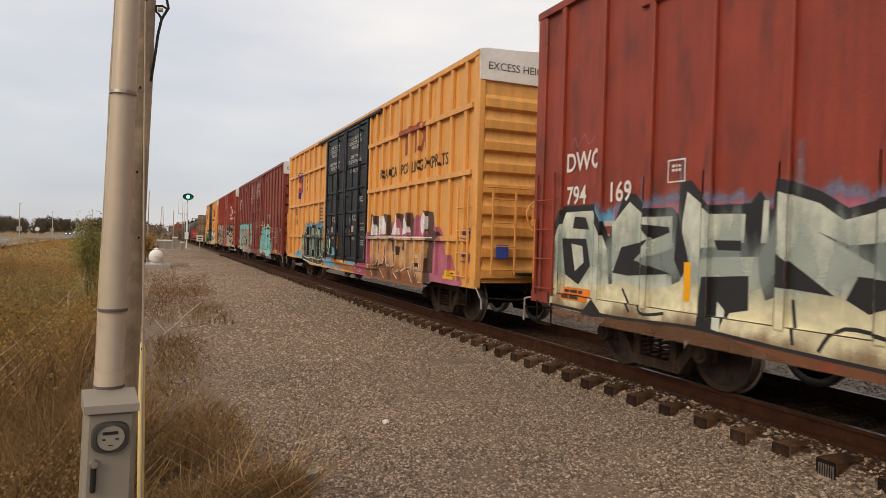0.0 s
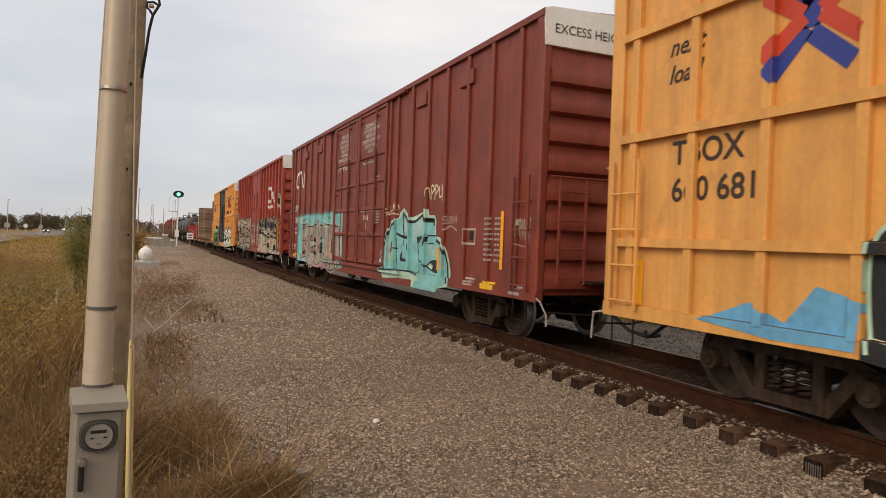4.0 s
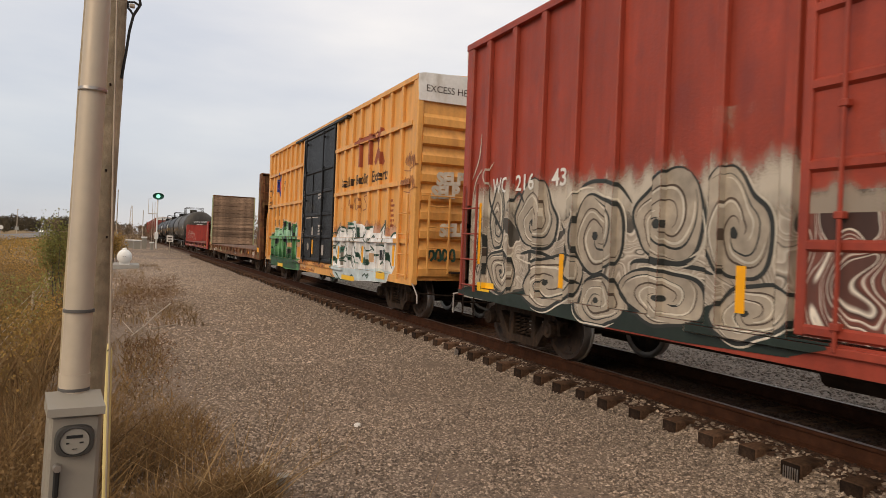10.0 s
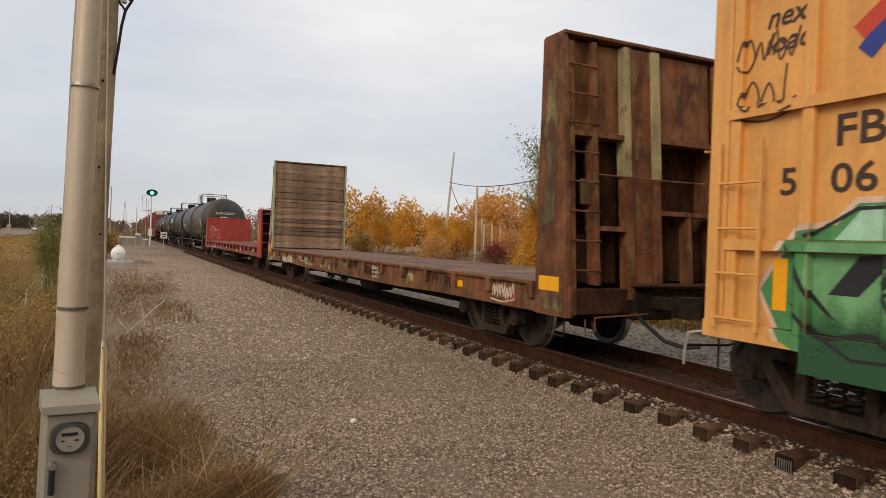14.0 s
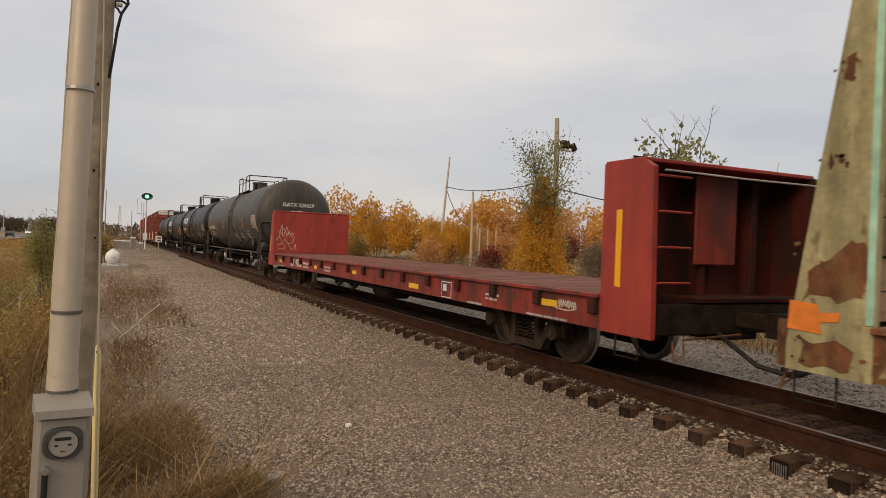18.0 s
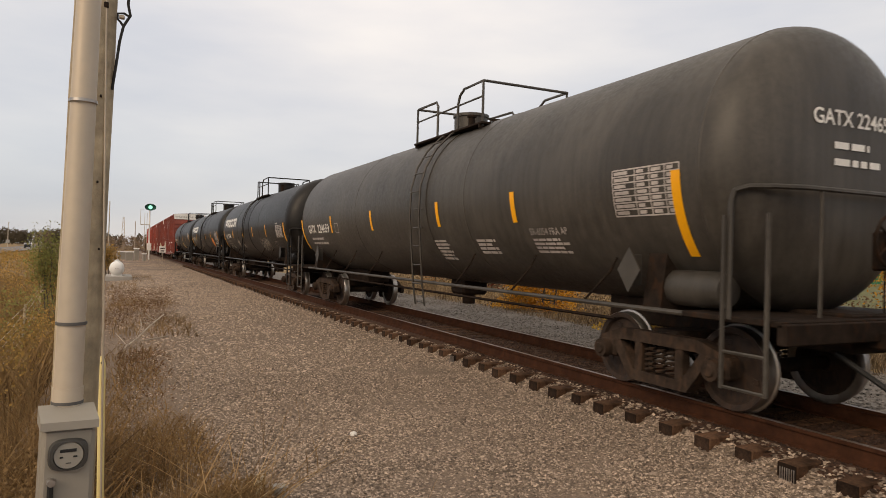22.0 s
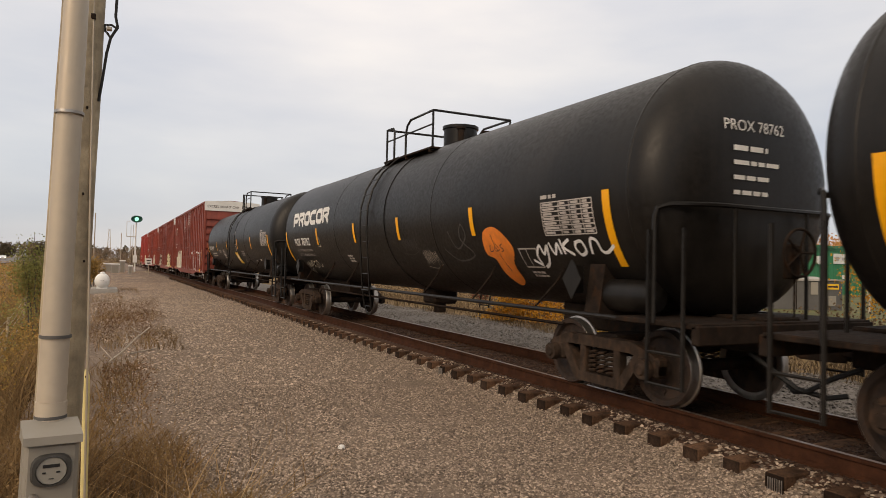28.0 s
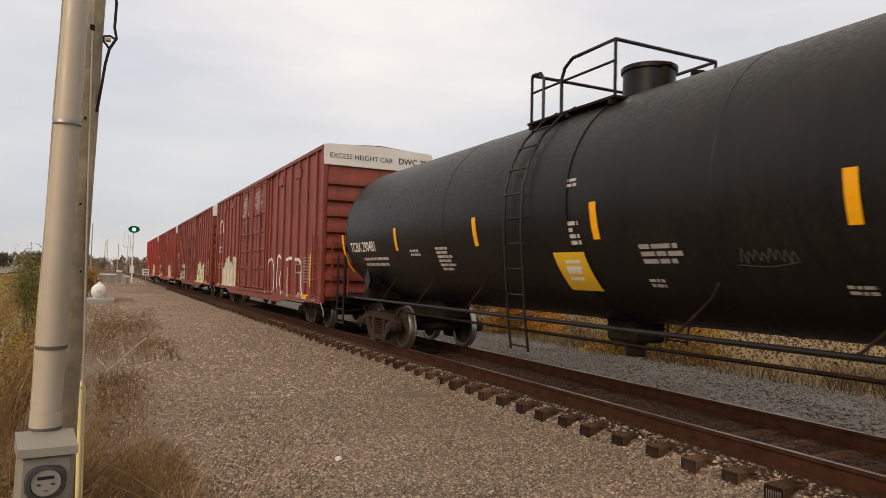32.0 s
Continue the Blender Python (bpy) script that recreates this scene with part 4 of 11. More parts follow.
# ---- boxcars ----
def boxcar(name, label, length, paint, post_at, door, high=5.09, ridges=(), sill=0.78, belly=None, post_d=0.045, post_w=0.1, end_ribs=8, door_paint=None, roof_paint=None, door_kind="pair", truck_at=(-7.4, 7.4), white_end=True, wheel=True):
    """A boxcar at the middle of its own length: y0, y1 are the door's sides."""
    car = thing(name, label, "boxcar", "cars of the freight train")
    W, L2 = 1.6, length / 2
    xs = W - post_d
    d0, d1 = door
    # side sheets, floor and roof
    for s in (-1, 1):
        lo, hi = sorted((s * (xs - 0.05), s * xs))
        part("side_sheet", Build().box(lo, hi, -L2 + 0.06, L2 - 0.06, sill, high - 0.1, 0.004), paint, car)
    part("floor", Build().box(-xs + 0.05, xs - 0.05, -L2 + 0.08, L2 - 0.08, sill + 0.15, sill + 0.3, 0.01), "under", car)
    b = Build()
    b.slab([(-W - 0.02, high - 0.12), (-W - 0.02, high - 0.02), (-W + 0.12, high), (0, high + 0.1), (W - 0.12, high), (W + 0.02, high - 0.02), (W + 0.02, high - 0.12)], "y", -L2, L2)
    for i in range(int(length / 1.1)):
        y = -L2 + 0.6 + i * 1.1
        b.slab([(-W + 0.1, high), (0, high + 0.1), (W - 0.1, high), (W - 0.1, high + 0.04), (0, high + 0.14), (-W + 0.1, high + 0.04)][::-1], "y", y - 0.05, y + 0.05)
    part("roof", b, roof_paint or paint, car)
    # side sills, deeper between the trucks
    belly = belly if belly is not None else sill - 0.12
    for s in (-1, 1):
        b = Build()
        lo, hi = sorted((s * (W - 0.03), s * (W + 0.005)))
        b.slab([(-L2, sill + 0.16), (-L2, sill), (-L2 * 0.62, sill), (-L2 * 0.5, belly), (L2 * 0.5, belly), (L2 * 0.62, sill), (L2, sill), (L2, sill + 0.16)], "x", lo, hi)
        part("side_sill", b, paint, car)
    strips = []
    ys = [y for y in post_at if y < d0 - 0.02 or y > d1 + 0.02]
    post = Build().box(-post_d - 0.012, 0.004, -post_w / 2, post_w / 2, sill + 0.14, high - 0.1, 0.012).mesh("side_post", [M[paint]])
    for y in ys:
        strips.append((y - post_w / 2, y + post_w / 2, sill + 0.14, high - 0.1, post_d + 0.012))
        part("side_post", post, [], car, at=pose(-xs, y, 0))
        part("side_post", post, [], car, at=pose(xs, y, 0, 0, 0, 180))
    # corner posts
    for s in (-1, 1):
        for e in (-1, 1):
            b = Build()
            lo, hi = sorted((s * (W - 0.14), s * (W + 0.008)))
            a, c = sorted((e * (L2 - 0.22), e * L2))
            b.box(lo, hi, a, c, sill, high - 0.09, 0.025)
            part("corner_post", b, paint, car)
    strips += [(-L2, -L2 + 0.22, sill, high - 0.09, post_d + 0.01), (L2 - 0.22, L2, sill, high - 0.09, post_d + 0.01), (-L2, L2, 0.3, sill + 0.16, post_d + 0.006)]
    strips += [(d0, d1, sill + 0.18, high - 0.16, 0.056), (d0 - 1.2, d1 + 1.2, sill + 0.064, sill + 0.136, 0.121)]
    for z in ridges:
        for a, c in ((-L2 + 0.24, d0 - 0.1), (d1 + 0.1, L2 - 0.24)):
            strips.append((a, c, z - 0.045, z + 0.045, post_d + 0.032))
            for s in (-1, 1):
                lo, hi = sorted((s * (xs - 0.005), s * (xs + post_d + 0.03)))
                part("side_ridge", Build().slab([(lo, z - 0.05), (lo, z + 0.05), (hi, z + 0.012), (hi, z - 0.03)], "y", a, c), paint, car)
    side = Side(-xs, strips)
    # ends: pressed panels with deep ridges
    for e in (-1, 1):
        y0 = e * (L2 - 0.05)
        prof = [(y0 - e * 0.1, sill + 0.1), (y0, sill + 0.1)]
        top = high - 0.12
        band = 0.52 if white_end else 0.0
        span = (top - band - sill - 0.2) / end_ribs
        for i in range(end_ribs):
            z = sill + 0.15 + i * span
            prof += [(y0, z), (y0 + e * 0.085, z + span * 0.12), (y0 + e * 0.085, z + span * 0.5), (y0 + e * 0.01, z + span * 0.72)]
        prof += [(y0, top), (y0 - e * 0.1, top)]
        b = Build().slab(prof if e > 0 else prof[::-1], "x", -W + 0.13, W - 0.13)
        part("end_panel", b, paint, car)
        if white_end:
            b = Build().slab([(-W + 0.01, high - 0.55), (W - 0.01, high - 0.55), (W + 0.01, high - 0.02), (W - 0.12, high + 0.012), (0, high + 0.07), (-W + 0.12, high + 0.012), (-W - 0.01, high - 0.02)], "y", min(y0 - e * 0.02, y0 + e * 0.066), max(y0 - e * 0.02, y0 + e * 0.066))
            part("end_band", b, "white", car, "white band for excess height")
    # doors
    dm = door_paint or paint
    for s in (-1, 1):
        flip = pose(0, 0, 0, 0, 0, 0 if s < 0 else 180)
        o0, o1 = (d0, d1) if s < 0 else (-d1, -d0)
        x = -xs - 0.02
        leaves = [(o0, (o0 + o1) / 2 - 0.03), ((o0 + o1) / 2 + 0.03, o1)] if door_kind == "pair" else [(o0, o1)]
        for a, c in leaves:
            d = part("door", Build().box(x - 0.035, x + 0.03, a, c, sill + 0.18, high - 0.16, 0.012), dm, car, at=flip)
            for z in (sill + 0.24, sill + 0.95, sill + 1.62, sill + 2.3, high - 1.34, high - 0.22):
                part("door_rib", Build().slab([(x - 0.03, z - 0.06), (x - 0.03, z + 0.06), (x - 0.075, z + 0.03), (x - 0.075, z - 0.03)], "y", a + 0.09, c - 0.09), dm, d)
            for yy in (a + 0.045, c - 0.045):
                part("door_edge", Build().box(x - 0.072, x - 0.03, yy - 0.045, yy + 0.045, sill + 0.19, high - 0.17, 0.01), dm, d)
            for k in range(2 if c - a > 1.9 else 1):
                yy = a + (c - a) * (k + 1) / (3 if c - a > 1.9 else 2)
                part("door_rib", Build().box(x - 0.06, x - 0.03, yy - 0.03, yy + 0.03, sill + 0.25, high - 1.38, 0.008), dm, d)
            n_rods = 2
            for k in range(n_rods):
                yy = a + (c - a) * (0.30 + 0.57 * k)
                r = Build().pipe([(x - 0.1, yy, sill + 0.1), (x - 0.1, yy, high - 0.22)], 0.02, 6)
                for z in np.linspace(sill + 0.3, high - 0.4, 5):
                    r.box(x - 0.125, x - 0.05, yy - 0.04, yy + 0.04, z - 0.03, z + 0.03, 0.006)
                part("lock_rod", r, dm, d)
            h = Build().pipe([(x - 0.12, (a + c) / 2 - 0.2, 1.75), (x - 0.15, (a + c) / 2, 1.7), (x - 0.12, (a + c) / 2 + 0.25, 1.62)], 0.016, 6)
            part("door_handle", h, dm, d)
        for z, n in ((sill + 0.1, "door_track"), (high - 0.14, "door_rail")):
            b = Build().box(x - 0.1, x + 0.03, d0 - 1.2 if s < 0 else -d1 - 1.2, d1 + 1.2 if s < 0 else -d0 + 1.2, z - 0.035, z + 0.035, 0.008)
            part(n, b, dm if n == "door_rail" else paint, car, at=flip)
    # ladders, steps, brake gear
    for e in (-1, 1):
        ladder(car, -W - 0.075, e * (L2 - 0.42), 1.0, 2.55, 0.46, paint)
        ladder(car, -W + 0.5, e * (L2 + 0.12) - (0.03 if e < 0 else 0), 1.15, 2.5, 0.46, paint, along="x")
        stirrup(car, -W - 0.03, e * (L2 - 0.42), "under", 0.32, 0.8)
        b = Build().box(-0.85, 0.85, min(e * L2, e * (L2 + 0.32)), max(e * L2, e * (L2 + 0.32)), 1.06, 1.1, 0.008)
        part("end_platform", b, "under", car)
        b = Build().pipe([(-W + 0.1, e * (L2 + 0.15), 2.62), (W - 0.1, e * (L2 + 0.15), 2.62)], 0.014, 6)
        part("hand_rail", b, paint, car)
        b = Build().pipe([(-W + 0.02, e * (L2 - 0.02), 0.84), (-W - 0.02, e * (L2 + 0.16), 0.80), (-W + 0.03, e * (L2 + 0.25), 0.62), (-W + 0.03, e * (L2 + 0.26), 0.46)], 0.013, 6)
        part("cut_lever", b, "letter_dim", car)
        b = Build().pipe([(-W + 0.03, e * (L2 + 0.24), 0.66), (-0.9, e * (L2 + 0.3), 0.62), (-0.2, e * (L2 + 0.4), 0.72)], 0.014, 6)
        part("uncoupling_rod", b, "under", car)
    if wheel:
        brake_wheel(car, 0.35, L2 + 0.28, 2.15, 1)
    # under the floor
    b = Build().box(-0.28, 0.28, -L2, L2, 0.7, 1.0, 0.02)
    for y in np.arange(-L2 + 3, L2 - 2.5, 1.6):
        b.box(-1.45, 1.45, y - 0.06, y + 0.06, 0.78, 0.94, 0.01)
    part("centre_sill", b, "under", car)
    b = Build().lathe([(-0.5, 0.0), (-0.46, 0.18), (0.46, 0.18), (0.5, 0.0)], 14, "y", (-0.75, 1.2, 0.62))
    part("air_reservoir", b, "under", car)
    b = Build().pipe([(-1.2, -L2 + 3, 0.66), (-1.2, L2 - 3, 0.64)], 0.02, 5)
    part("brake_rod", b, "under", car)
    for s in (-1, 1):
        truck(car, truck_at[(s + 1) // 2])
        coupler(car, s * (L2 - 0.05), s)
    return car, side


def end_words(car, length, high, words, y_size=0.14, x0=-1.45, white="letter_dark"):
    """Words on the white band of the front end; x0 is where they start (they run to +x)."""
    tri = letters(words, 0, high - 0.36, y_size)
    b = Build()
    for t in tri:
        b.add([(x0 - p.x, -length / 2 - 0.022, p.y) for p in t], [(0, 1, 2)])
    part("lettering", b, white, car, smooth=0)


def spray(name, col, rough=0.55):
    return mat(name, col, rough, var=0.22, scale=2.2, fine=9, bump=0.0)


SPRAY = {
    "teal": spray("teal_spray", (0.20, 0.50, 0.50)), "mint": spray("mint_spray", (0.42, 0.60, 0.48)), "pale": spray("pale_spray", (0.56, 0.60, 0.52)),
    "cream": spray("cream_spray", (0.66, 0.62, 0.42)), "black": spray("black_spray", (0.02, 0.02, 0.022)), "silver": spray("silver_spray", (0.37, 0.32, 0.265)),
    "bone": spray("bone_spray", (0.58, 0.53, 0.44)), "pink": spray("pink_spray", (0.42, 0.13, 0.19)), "tan": spray("tan_spray", (0.56, 0.33, 0.17)),
    "brown": spray("brown_spray", (0.09, 0.045, 0.03)), "white": spray("white_spray", (0.72, 0.71, 0.70)), "green": spray("green_spray", (0.07, 0.24, 0.085)),
    "light_green": spray("light_green_spray", (0.36, 0.60, 0.44)), "blue": spray("blue_spray", (0.12, 0.35, 0.55)), "orange": spray("orange_spray", (0.72, 0.20, 0.03)),
    "peach": spray("pale_peach_spray", (0.66, 0.47, 0.36)), "mid_green": spray("mid_green_spray", (0.15, 0.36, 0.16)), "ice": spray("ice_blue_spray", (0.50, 0.58, 0.60)), "pale_teal": spray("pale_teal_spray", (0.33, 0.53, 0.50)), "lime": spray("lime_spray", (0.30, 0.45, 0.06)), "dark_green": spray("dark_green_spray", (0.022, 0.065, 0.045)), "char": spray("charcoal_spray", (0.030, 0.033, 0.031)), "ash": spray("ash_grey_spray", (0.21, 0.18, 0.15)), "olive": spray("olive_paint", (0.27, 0.24, 0.11)), "pine": spray("pine_black_spray", (0.016, 0.027, 0.022)), "whirl_grey": spray("whirl_grey_spray", (0.37, 0.315, 0.25)), "umber": spray("umber_spray", (0.085, 0.06, 0.045)), "pine_green": spray("pine_green_spray", (0.06, 0.17, 0.13)), "magenta": spray("magenta_spray", (0.33, 0.055, 0.10)), "rust_foot": spray("orange_brown_spray", (0.36, 0.145, 0.045)), "violet": spray("violet_spray", (0.13, 0.09, 0.25)), "rust_tag": spray("rust_spray", (0.30, 0.11, 0.04)), "ghost": spray("ghost_spray", (0.06, 0.055, 0.05)),
}


def node_tools(m):
    """Short hands for the nodes of a paint that varies over the car's side."""
    n, l = m.node_tree.nodes, m.node_tree.links
    tc = n.new("ShaderNodeTexCoord")

    def field(scale, stretch=(1, 1, 1), turn=0.0, detail=2.0, twist=0.0):
        mp = n.new("ShaderNodeMapping")
        mp.inputs["Scale"].default_value = stretch
        mp.inputs["Rotation"].default_value = (turn, 0, 0)
        l.new(tc.outputs["Object"], mp.inputs[0])
        t = n.new("ShaderNodeTexNoise")
        t.inputs["Scale"].default_value, t.inputs["Detail"].default_value, t.inputs["Distortion"].default_value = scale, detail, twist
        l.new(mp.outputs[0], t.inputs["Vector"])
        return t.outputs["Fac"]

    def mapped(value, a, c, lo, hi, kind="LINEAR"):
        r = n.new("ShaderNodeMapRange")
        r.interpolation_type = kind
        r.inputs["From Min"].default_value, r.inputs["From Max"].default_value = a, c
        r.inputs["To Min"].default_value, r.inputs["To Max"].default_value = lo, hi
        l.new(value, r.inputs["Value"])
        return r.outputs[0]

    def calc(kind, a, c):
        k = n.new("ShaderNodeMath")
        k.operation = kind
        for i, v in enumerate((a, c)):
            if isinstance(v, (int, float)):
                k.inputs[i].default_value = v
            else:
                l.new(v, k.inputs[i])
        return k.outputs[0]
    return n, l, tc, field, mapped, calc


def mist(name, col, z0, z1, wisp=0.5, most=1.0, foot=0.0):
    """Sprayed paint that thins out upwards from z0 to z1 in uneven wisps."""
    m = bpy.data.materials.new(name)
    m.use_nodes = True
    n, l, tc, field, mapped, calc = node_tools(m)
    b = n["Principled BSDF"]
    b.inputs["Base Color"].default_value, b.inputs["Roughness"].default_value = (*col, 1), 0.6
    xyz = n.new("ShaderNodeSeparateXYZ")
    l.new(tc.outputs["Object"], xyz.inputs[0])
    v = mapped(xyz.outputs["Z"], z0, z1, 1.0, 0.0)
    v = calc("ADD", v, calc("MULTIPLY", calc("SUBTRACT", field(3.2, (1, 1, 0.25), 0, 4), 0.5), wisp * 3.0))
    grain = calc("MULTIPLY", calc("SUBTRACT", field(60, (1, 1, 1), 0, 1), 0.5), 0.5)
    v = mapped(calc("ADD", v, grain), 0.15, 0.95, 0.0, most, "SMOOTHSTEP")
    if foot:
        v = calc("MULTIPLY", v, mapped(calc("ADD", xyz.outputs["Z"], mapped(field(4.0, (1, 1, 0.4), 0, 3), 0.3, 0.7, -0.12, 0.12)), z0 - foot, z0, 0.0, 1.0, "SMOOTHSTEP"))
    see = n.new("ShaderNodeBsdfTransparent")
    mx = n.new("ShaderNodeMixShader")
    l.new(v, mx.inputs[0])
    l.new(see.outputs[0], mx.inputs[1])
    l.new(b.outputs[0], mx.inputs[2])
    l.new(mx.outputs[0], n["Material Output"].inputs["Surface"])
    return m


def fog(side, car, name, col, y0, y1, z0, z1, layer, wisp=0.5, most=1.0, foot=0.0):
    """A soft upper edge of sprayed colour along the side."""
    side.paint("graffiti_cloud", [t for k in range(8) for t in rect(*sorted((y0 + (y1 - y0) * k / 8, y0 + (y1 - y0) * (k + 1) / 8)), z0 - 0.1 - foot, z1 + 0.35)], mist(name, col, z0, z1, wisp, most, foot), car, layer)


def coils(name, turn, stretch, scale, twist, dark, base, mid, pale):
    """A painted ground of coiling bands: dark hollows with pale rims, grey bodies with finer rings."""
    m = bpy.data.materials.new(name)
    m.use_nodes = True
    n, l, tc, field, mapped, calc = node_tools(m)
    b = n["Principled BSDF"]
    b.inputs["Roughness"].default_value = 0.6
    h = field(scale, stretch, turn, 0.6, twist)
    h = mapped(h, 0.28, 0.72, 0.0, 1.0)
    r = n.new("ShaderNodeValToRGB")
    e = r.color_ramp.elements
    e[0].position, e[0].color = 0.0, (*dark, 1)
    e[1].position, e[1].color = 1.0, (*mid, 1)
    for at, c in ((0.21, dark), (0.235, pale), (0.26, pale), (0.29, mid), (0.36, base), (0.385, pale), (0.40, mid), (0.43, base), (0.47, base), (0.49, pale), (0.51, mid), (0.57, base), (0.60, base), (0.615, dark), (0.63, base), (0.67, pale), (0.69, mid), (0.76, base), (0.80, pale), (0.82, base), (0.88, dark), (0.91, pale), (0.94, mid)):
        e.new(at).color = (*c, 1)
    l.new(h, r.inputs[0])
    soft = n.new("ShaderNodeVectorMath")
    soft.operation = "SCALE"
    l.new(r.outputs[0], soft.inputs[0])
    l.new(mapped(field(5.0, (1, 1, 0.3), 0, 4), 0.3, 0.7, 0.72, 1.22), soft.inputs["Scale"])
    l.new(soft.outputs[0], b.inputs["Base Color"])
    return m


def ragged_band(y0, y1, z0, z1, seed, wave=0.12, step=0.16):
    """A sprayed ground with a ragged top edge."""
    rnd = random.Random(seed)
    out = []
    n = max(2, int(abs(y1 - y0) / step))
    tops = [z1 + rnd.uniform(-wave, wave) + wave * math.sin(i * 0.9 + seed) for i in range(n + 1)]
    for i in range(n):
        a, c = y0 + (y1 - y0) * i / n, y0 + (y1 - y0) * (i + 1) / n
        p = [Vector((a, z0)), Vector((c, z0)), Vector((c, tops[i + 1])), Vector((a, tops[i]))]
        out += [[p[0], p[1], p[2]], [p[0], p[2], p[3]]]
    return out


def piece(side, car, boxes, fills, line="black", lift=0, seed=1, edge=0.06, shine="white", halo=None, slant=0.12, rounded=True):
    """A wild-style painting: for each (y0, y1, z0, z1) one bulky abstract form with a dark edge, cuts and shine."""
    rnd = random.Random(seed)
    for k, (y0, y1, z0, z1) in enumerate(boxes):
        w, hgt, c = abs(y1 - y0), z1 - z0, (y0 + y1) / 2
        lean = slant * hgt * rnd.choice((-1, 1))

        def at(u, v):
            return (c + (u * w / 2 + lean * (v - 0.5)) + rnd.uniform(-0.03, 0.03) * w, z0 + v * hgt + rnd.uniform(-0.03, 0.03) * hgt)
        form = rnd.randrange(4)
        if form == 0:
            pts = [at(-1, 0), at(-0.5, -0.05), at(-0.35, 0.4), at(0.3, 0.42), at(0.45, 0.0), at(1, 0.02), at(0.95, 0.7), at(0.5, 1.0), at(-0.6, 1.02), at(-1.02, 0.6)]
        elif form == 1:
            pts = [at(-0.9, 0.05), at(0.6, -0.05), at(1.05, 0.3), at(0.7, 0.5), at(1.0, 0.72), at(0.55, 1.03), at(-0.8, 1.0), at(-1.0, 0.55)]
        elif form == 2:
            pts = [at(-0.95, 0.2), at(-0.4, -0.03), at(0.7, 0.03), at(1.03, 0.35), at(0.35, 0.62), at(1.0, 0.8), at(0.4, 1.02), at(-0.7, 0.97), at(-1.0, 0.7), at(-0.3, 0.45)]
        else:
            pts = [at(-1.0, 0.95), at(-0.85, 0.3), at(-0.3, 0.0), at(0.5, -0.04), at(0.95, 0.25), at(1.05, 0.98), at(0.55, 1.0), at(0.4, 0.5), at(-0.3, 0.5), at(-0.45, 1.02)]
        smooth = rounded or rnd.random() < 0.5
        if halo:
            side.paint("graffiti_halo", stroke(pts, edge * 3.2, smooth, True), SPRAY[halo], car, lift)
        side.paint("graffiti_fill", fill(pts, smooth), SPRAY[fills[k % len(fills)]], car, lift + 1)
        cuts, gleam = stroke(pts, edge, smooth, True), []
        q = [at(rnd.uniform(-0.5, 0.5), v) for v in (0.18, 0.35, 0.55)]
        cuts += stroke(q, edge * rnd.uniform(0.6, 1.4), True, taper=True)
        cuts += fill([at(-0.15, 0.6), at(0.25, 0.58), at(0.3, 0.72), at(-0.1, 0.78)], True)
        cuts += stroke([at(-0.9, rnd.uniform(0.2, 0.4)), at(-0.2, rnd.uniform(0.2, 0.45)), at(0.8, rnd.uniform(0.15, 0.4))], edge * 0.5, True, taper=True)
        gleam += stroke([at(-0.78, 0.45), at(-0.7, 0.7), at(-0.45, 0.87)], edge * 0.6, True, taper=True)
        gleam += stroke([at(0.5, 0.12), at(0.75, 0.25), at(0.85, 0.45)], edge * 0.5, True, taper=True)
        side.paint("graffiti_outline", cuts, SPRAY[line], car, lift + 2)
        side.paint("graffiti_shine", gleam, SPRAY[shine], car, lift + 3)


def forms(side, car, colour, layer, *outlines, smooth=False, name="graffiti_fill"):
    """Painted shapes, each a part of its own."""
    for pts in outlines:
        side.paint(name, fill(pts, smooth), SPRAY[colour], car, layer)


def lines(side, car, colour, layer, width, *runs, smooth=True, taper=False, name="graffiti_outline"):
    """Painted lines, each a part of its own."""
    for pts in runs:
        side.paint(name, stroke(pts, width, smooth, taper=taper), SPRAY[colour], car, layer)


def ragged(points, seed, amount=0.05, step=0.07):
    """A closed outline broken into short uneven edges, as old paint flakes."""
    rnd, out = random.Random(seed), []
    for i, (y, z) in enumerate(points):
        y1, z1 = points[(i + 1) % len(points)]
        n = max(1, int(math.hypot(y1 - y, z1 - z) / step))
        out += [(y + (y1 - y) * k / n + rnd.uniform(-amount, amount), z + (z1 - z) * k / n + rnd.uniform(-amount, amount)) for k in range(n)]
    return out


def flakes(on, car, paint, layer, seed, patches, amount=0.03, name="faded_paint"):
    """Worn patches with crumbling edges and a sprinkle of chips round each."""
    rnd = random.Random(seed)
    for k, p in enumerate(patches):
        on.paint(name, fill(ragged(p, seed + k, amount), False), paint, car, layer)
        ys, zs = [q[0] for q in p], [q[1] for q in p]
        chips = []
        for c in range(9):
            y, z, r = rnd.uniform(min(ys) - 0.08, max(ys) + 0.08), rnd.uniform(min(zs), max(zs)), rnd.uniform(0.008, 0.03)
            chips += fill([(y + r * math.cos(a) * rnd.uniform(0.5, 1.6), z + r * math.sin(a) * rnd.uniform(0.5, 1.4)) for a in (0, 1, 2.1, 3, 4.2, 5.3)], False)
        on.paint(name, chips, paint, car, layer + 0.15)


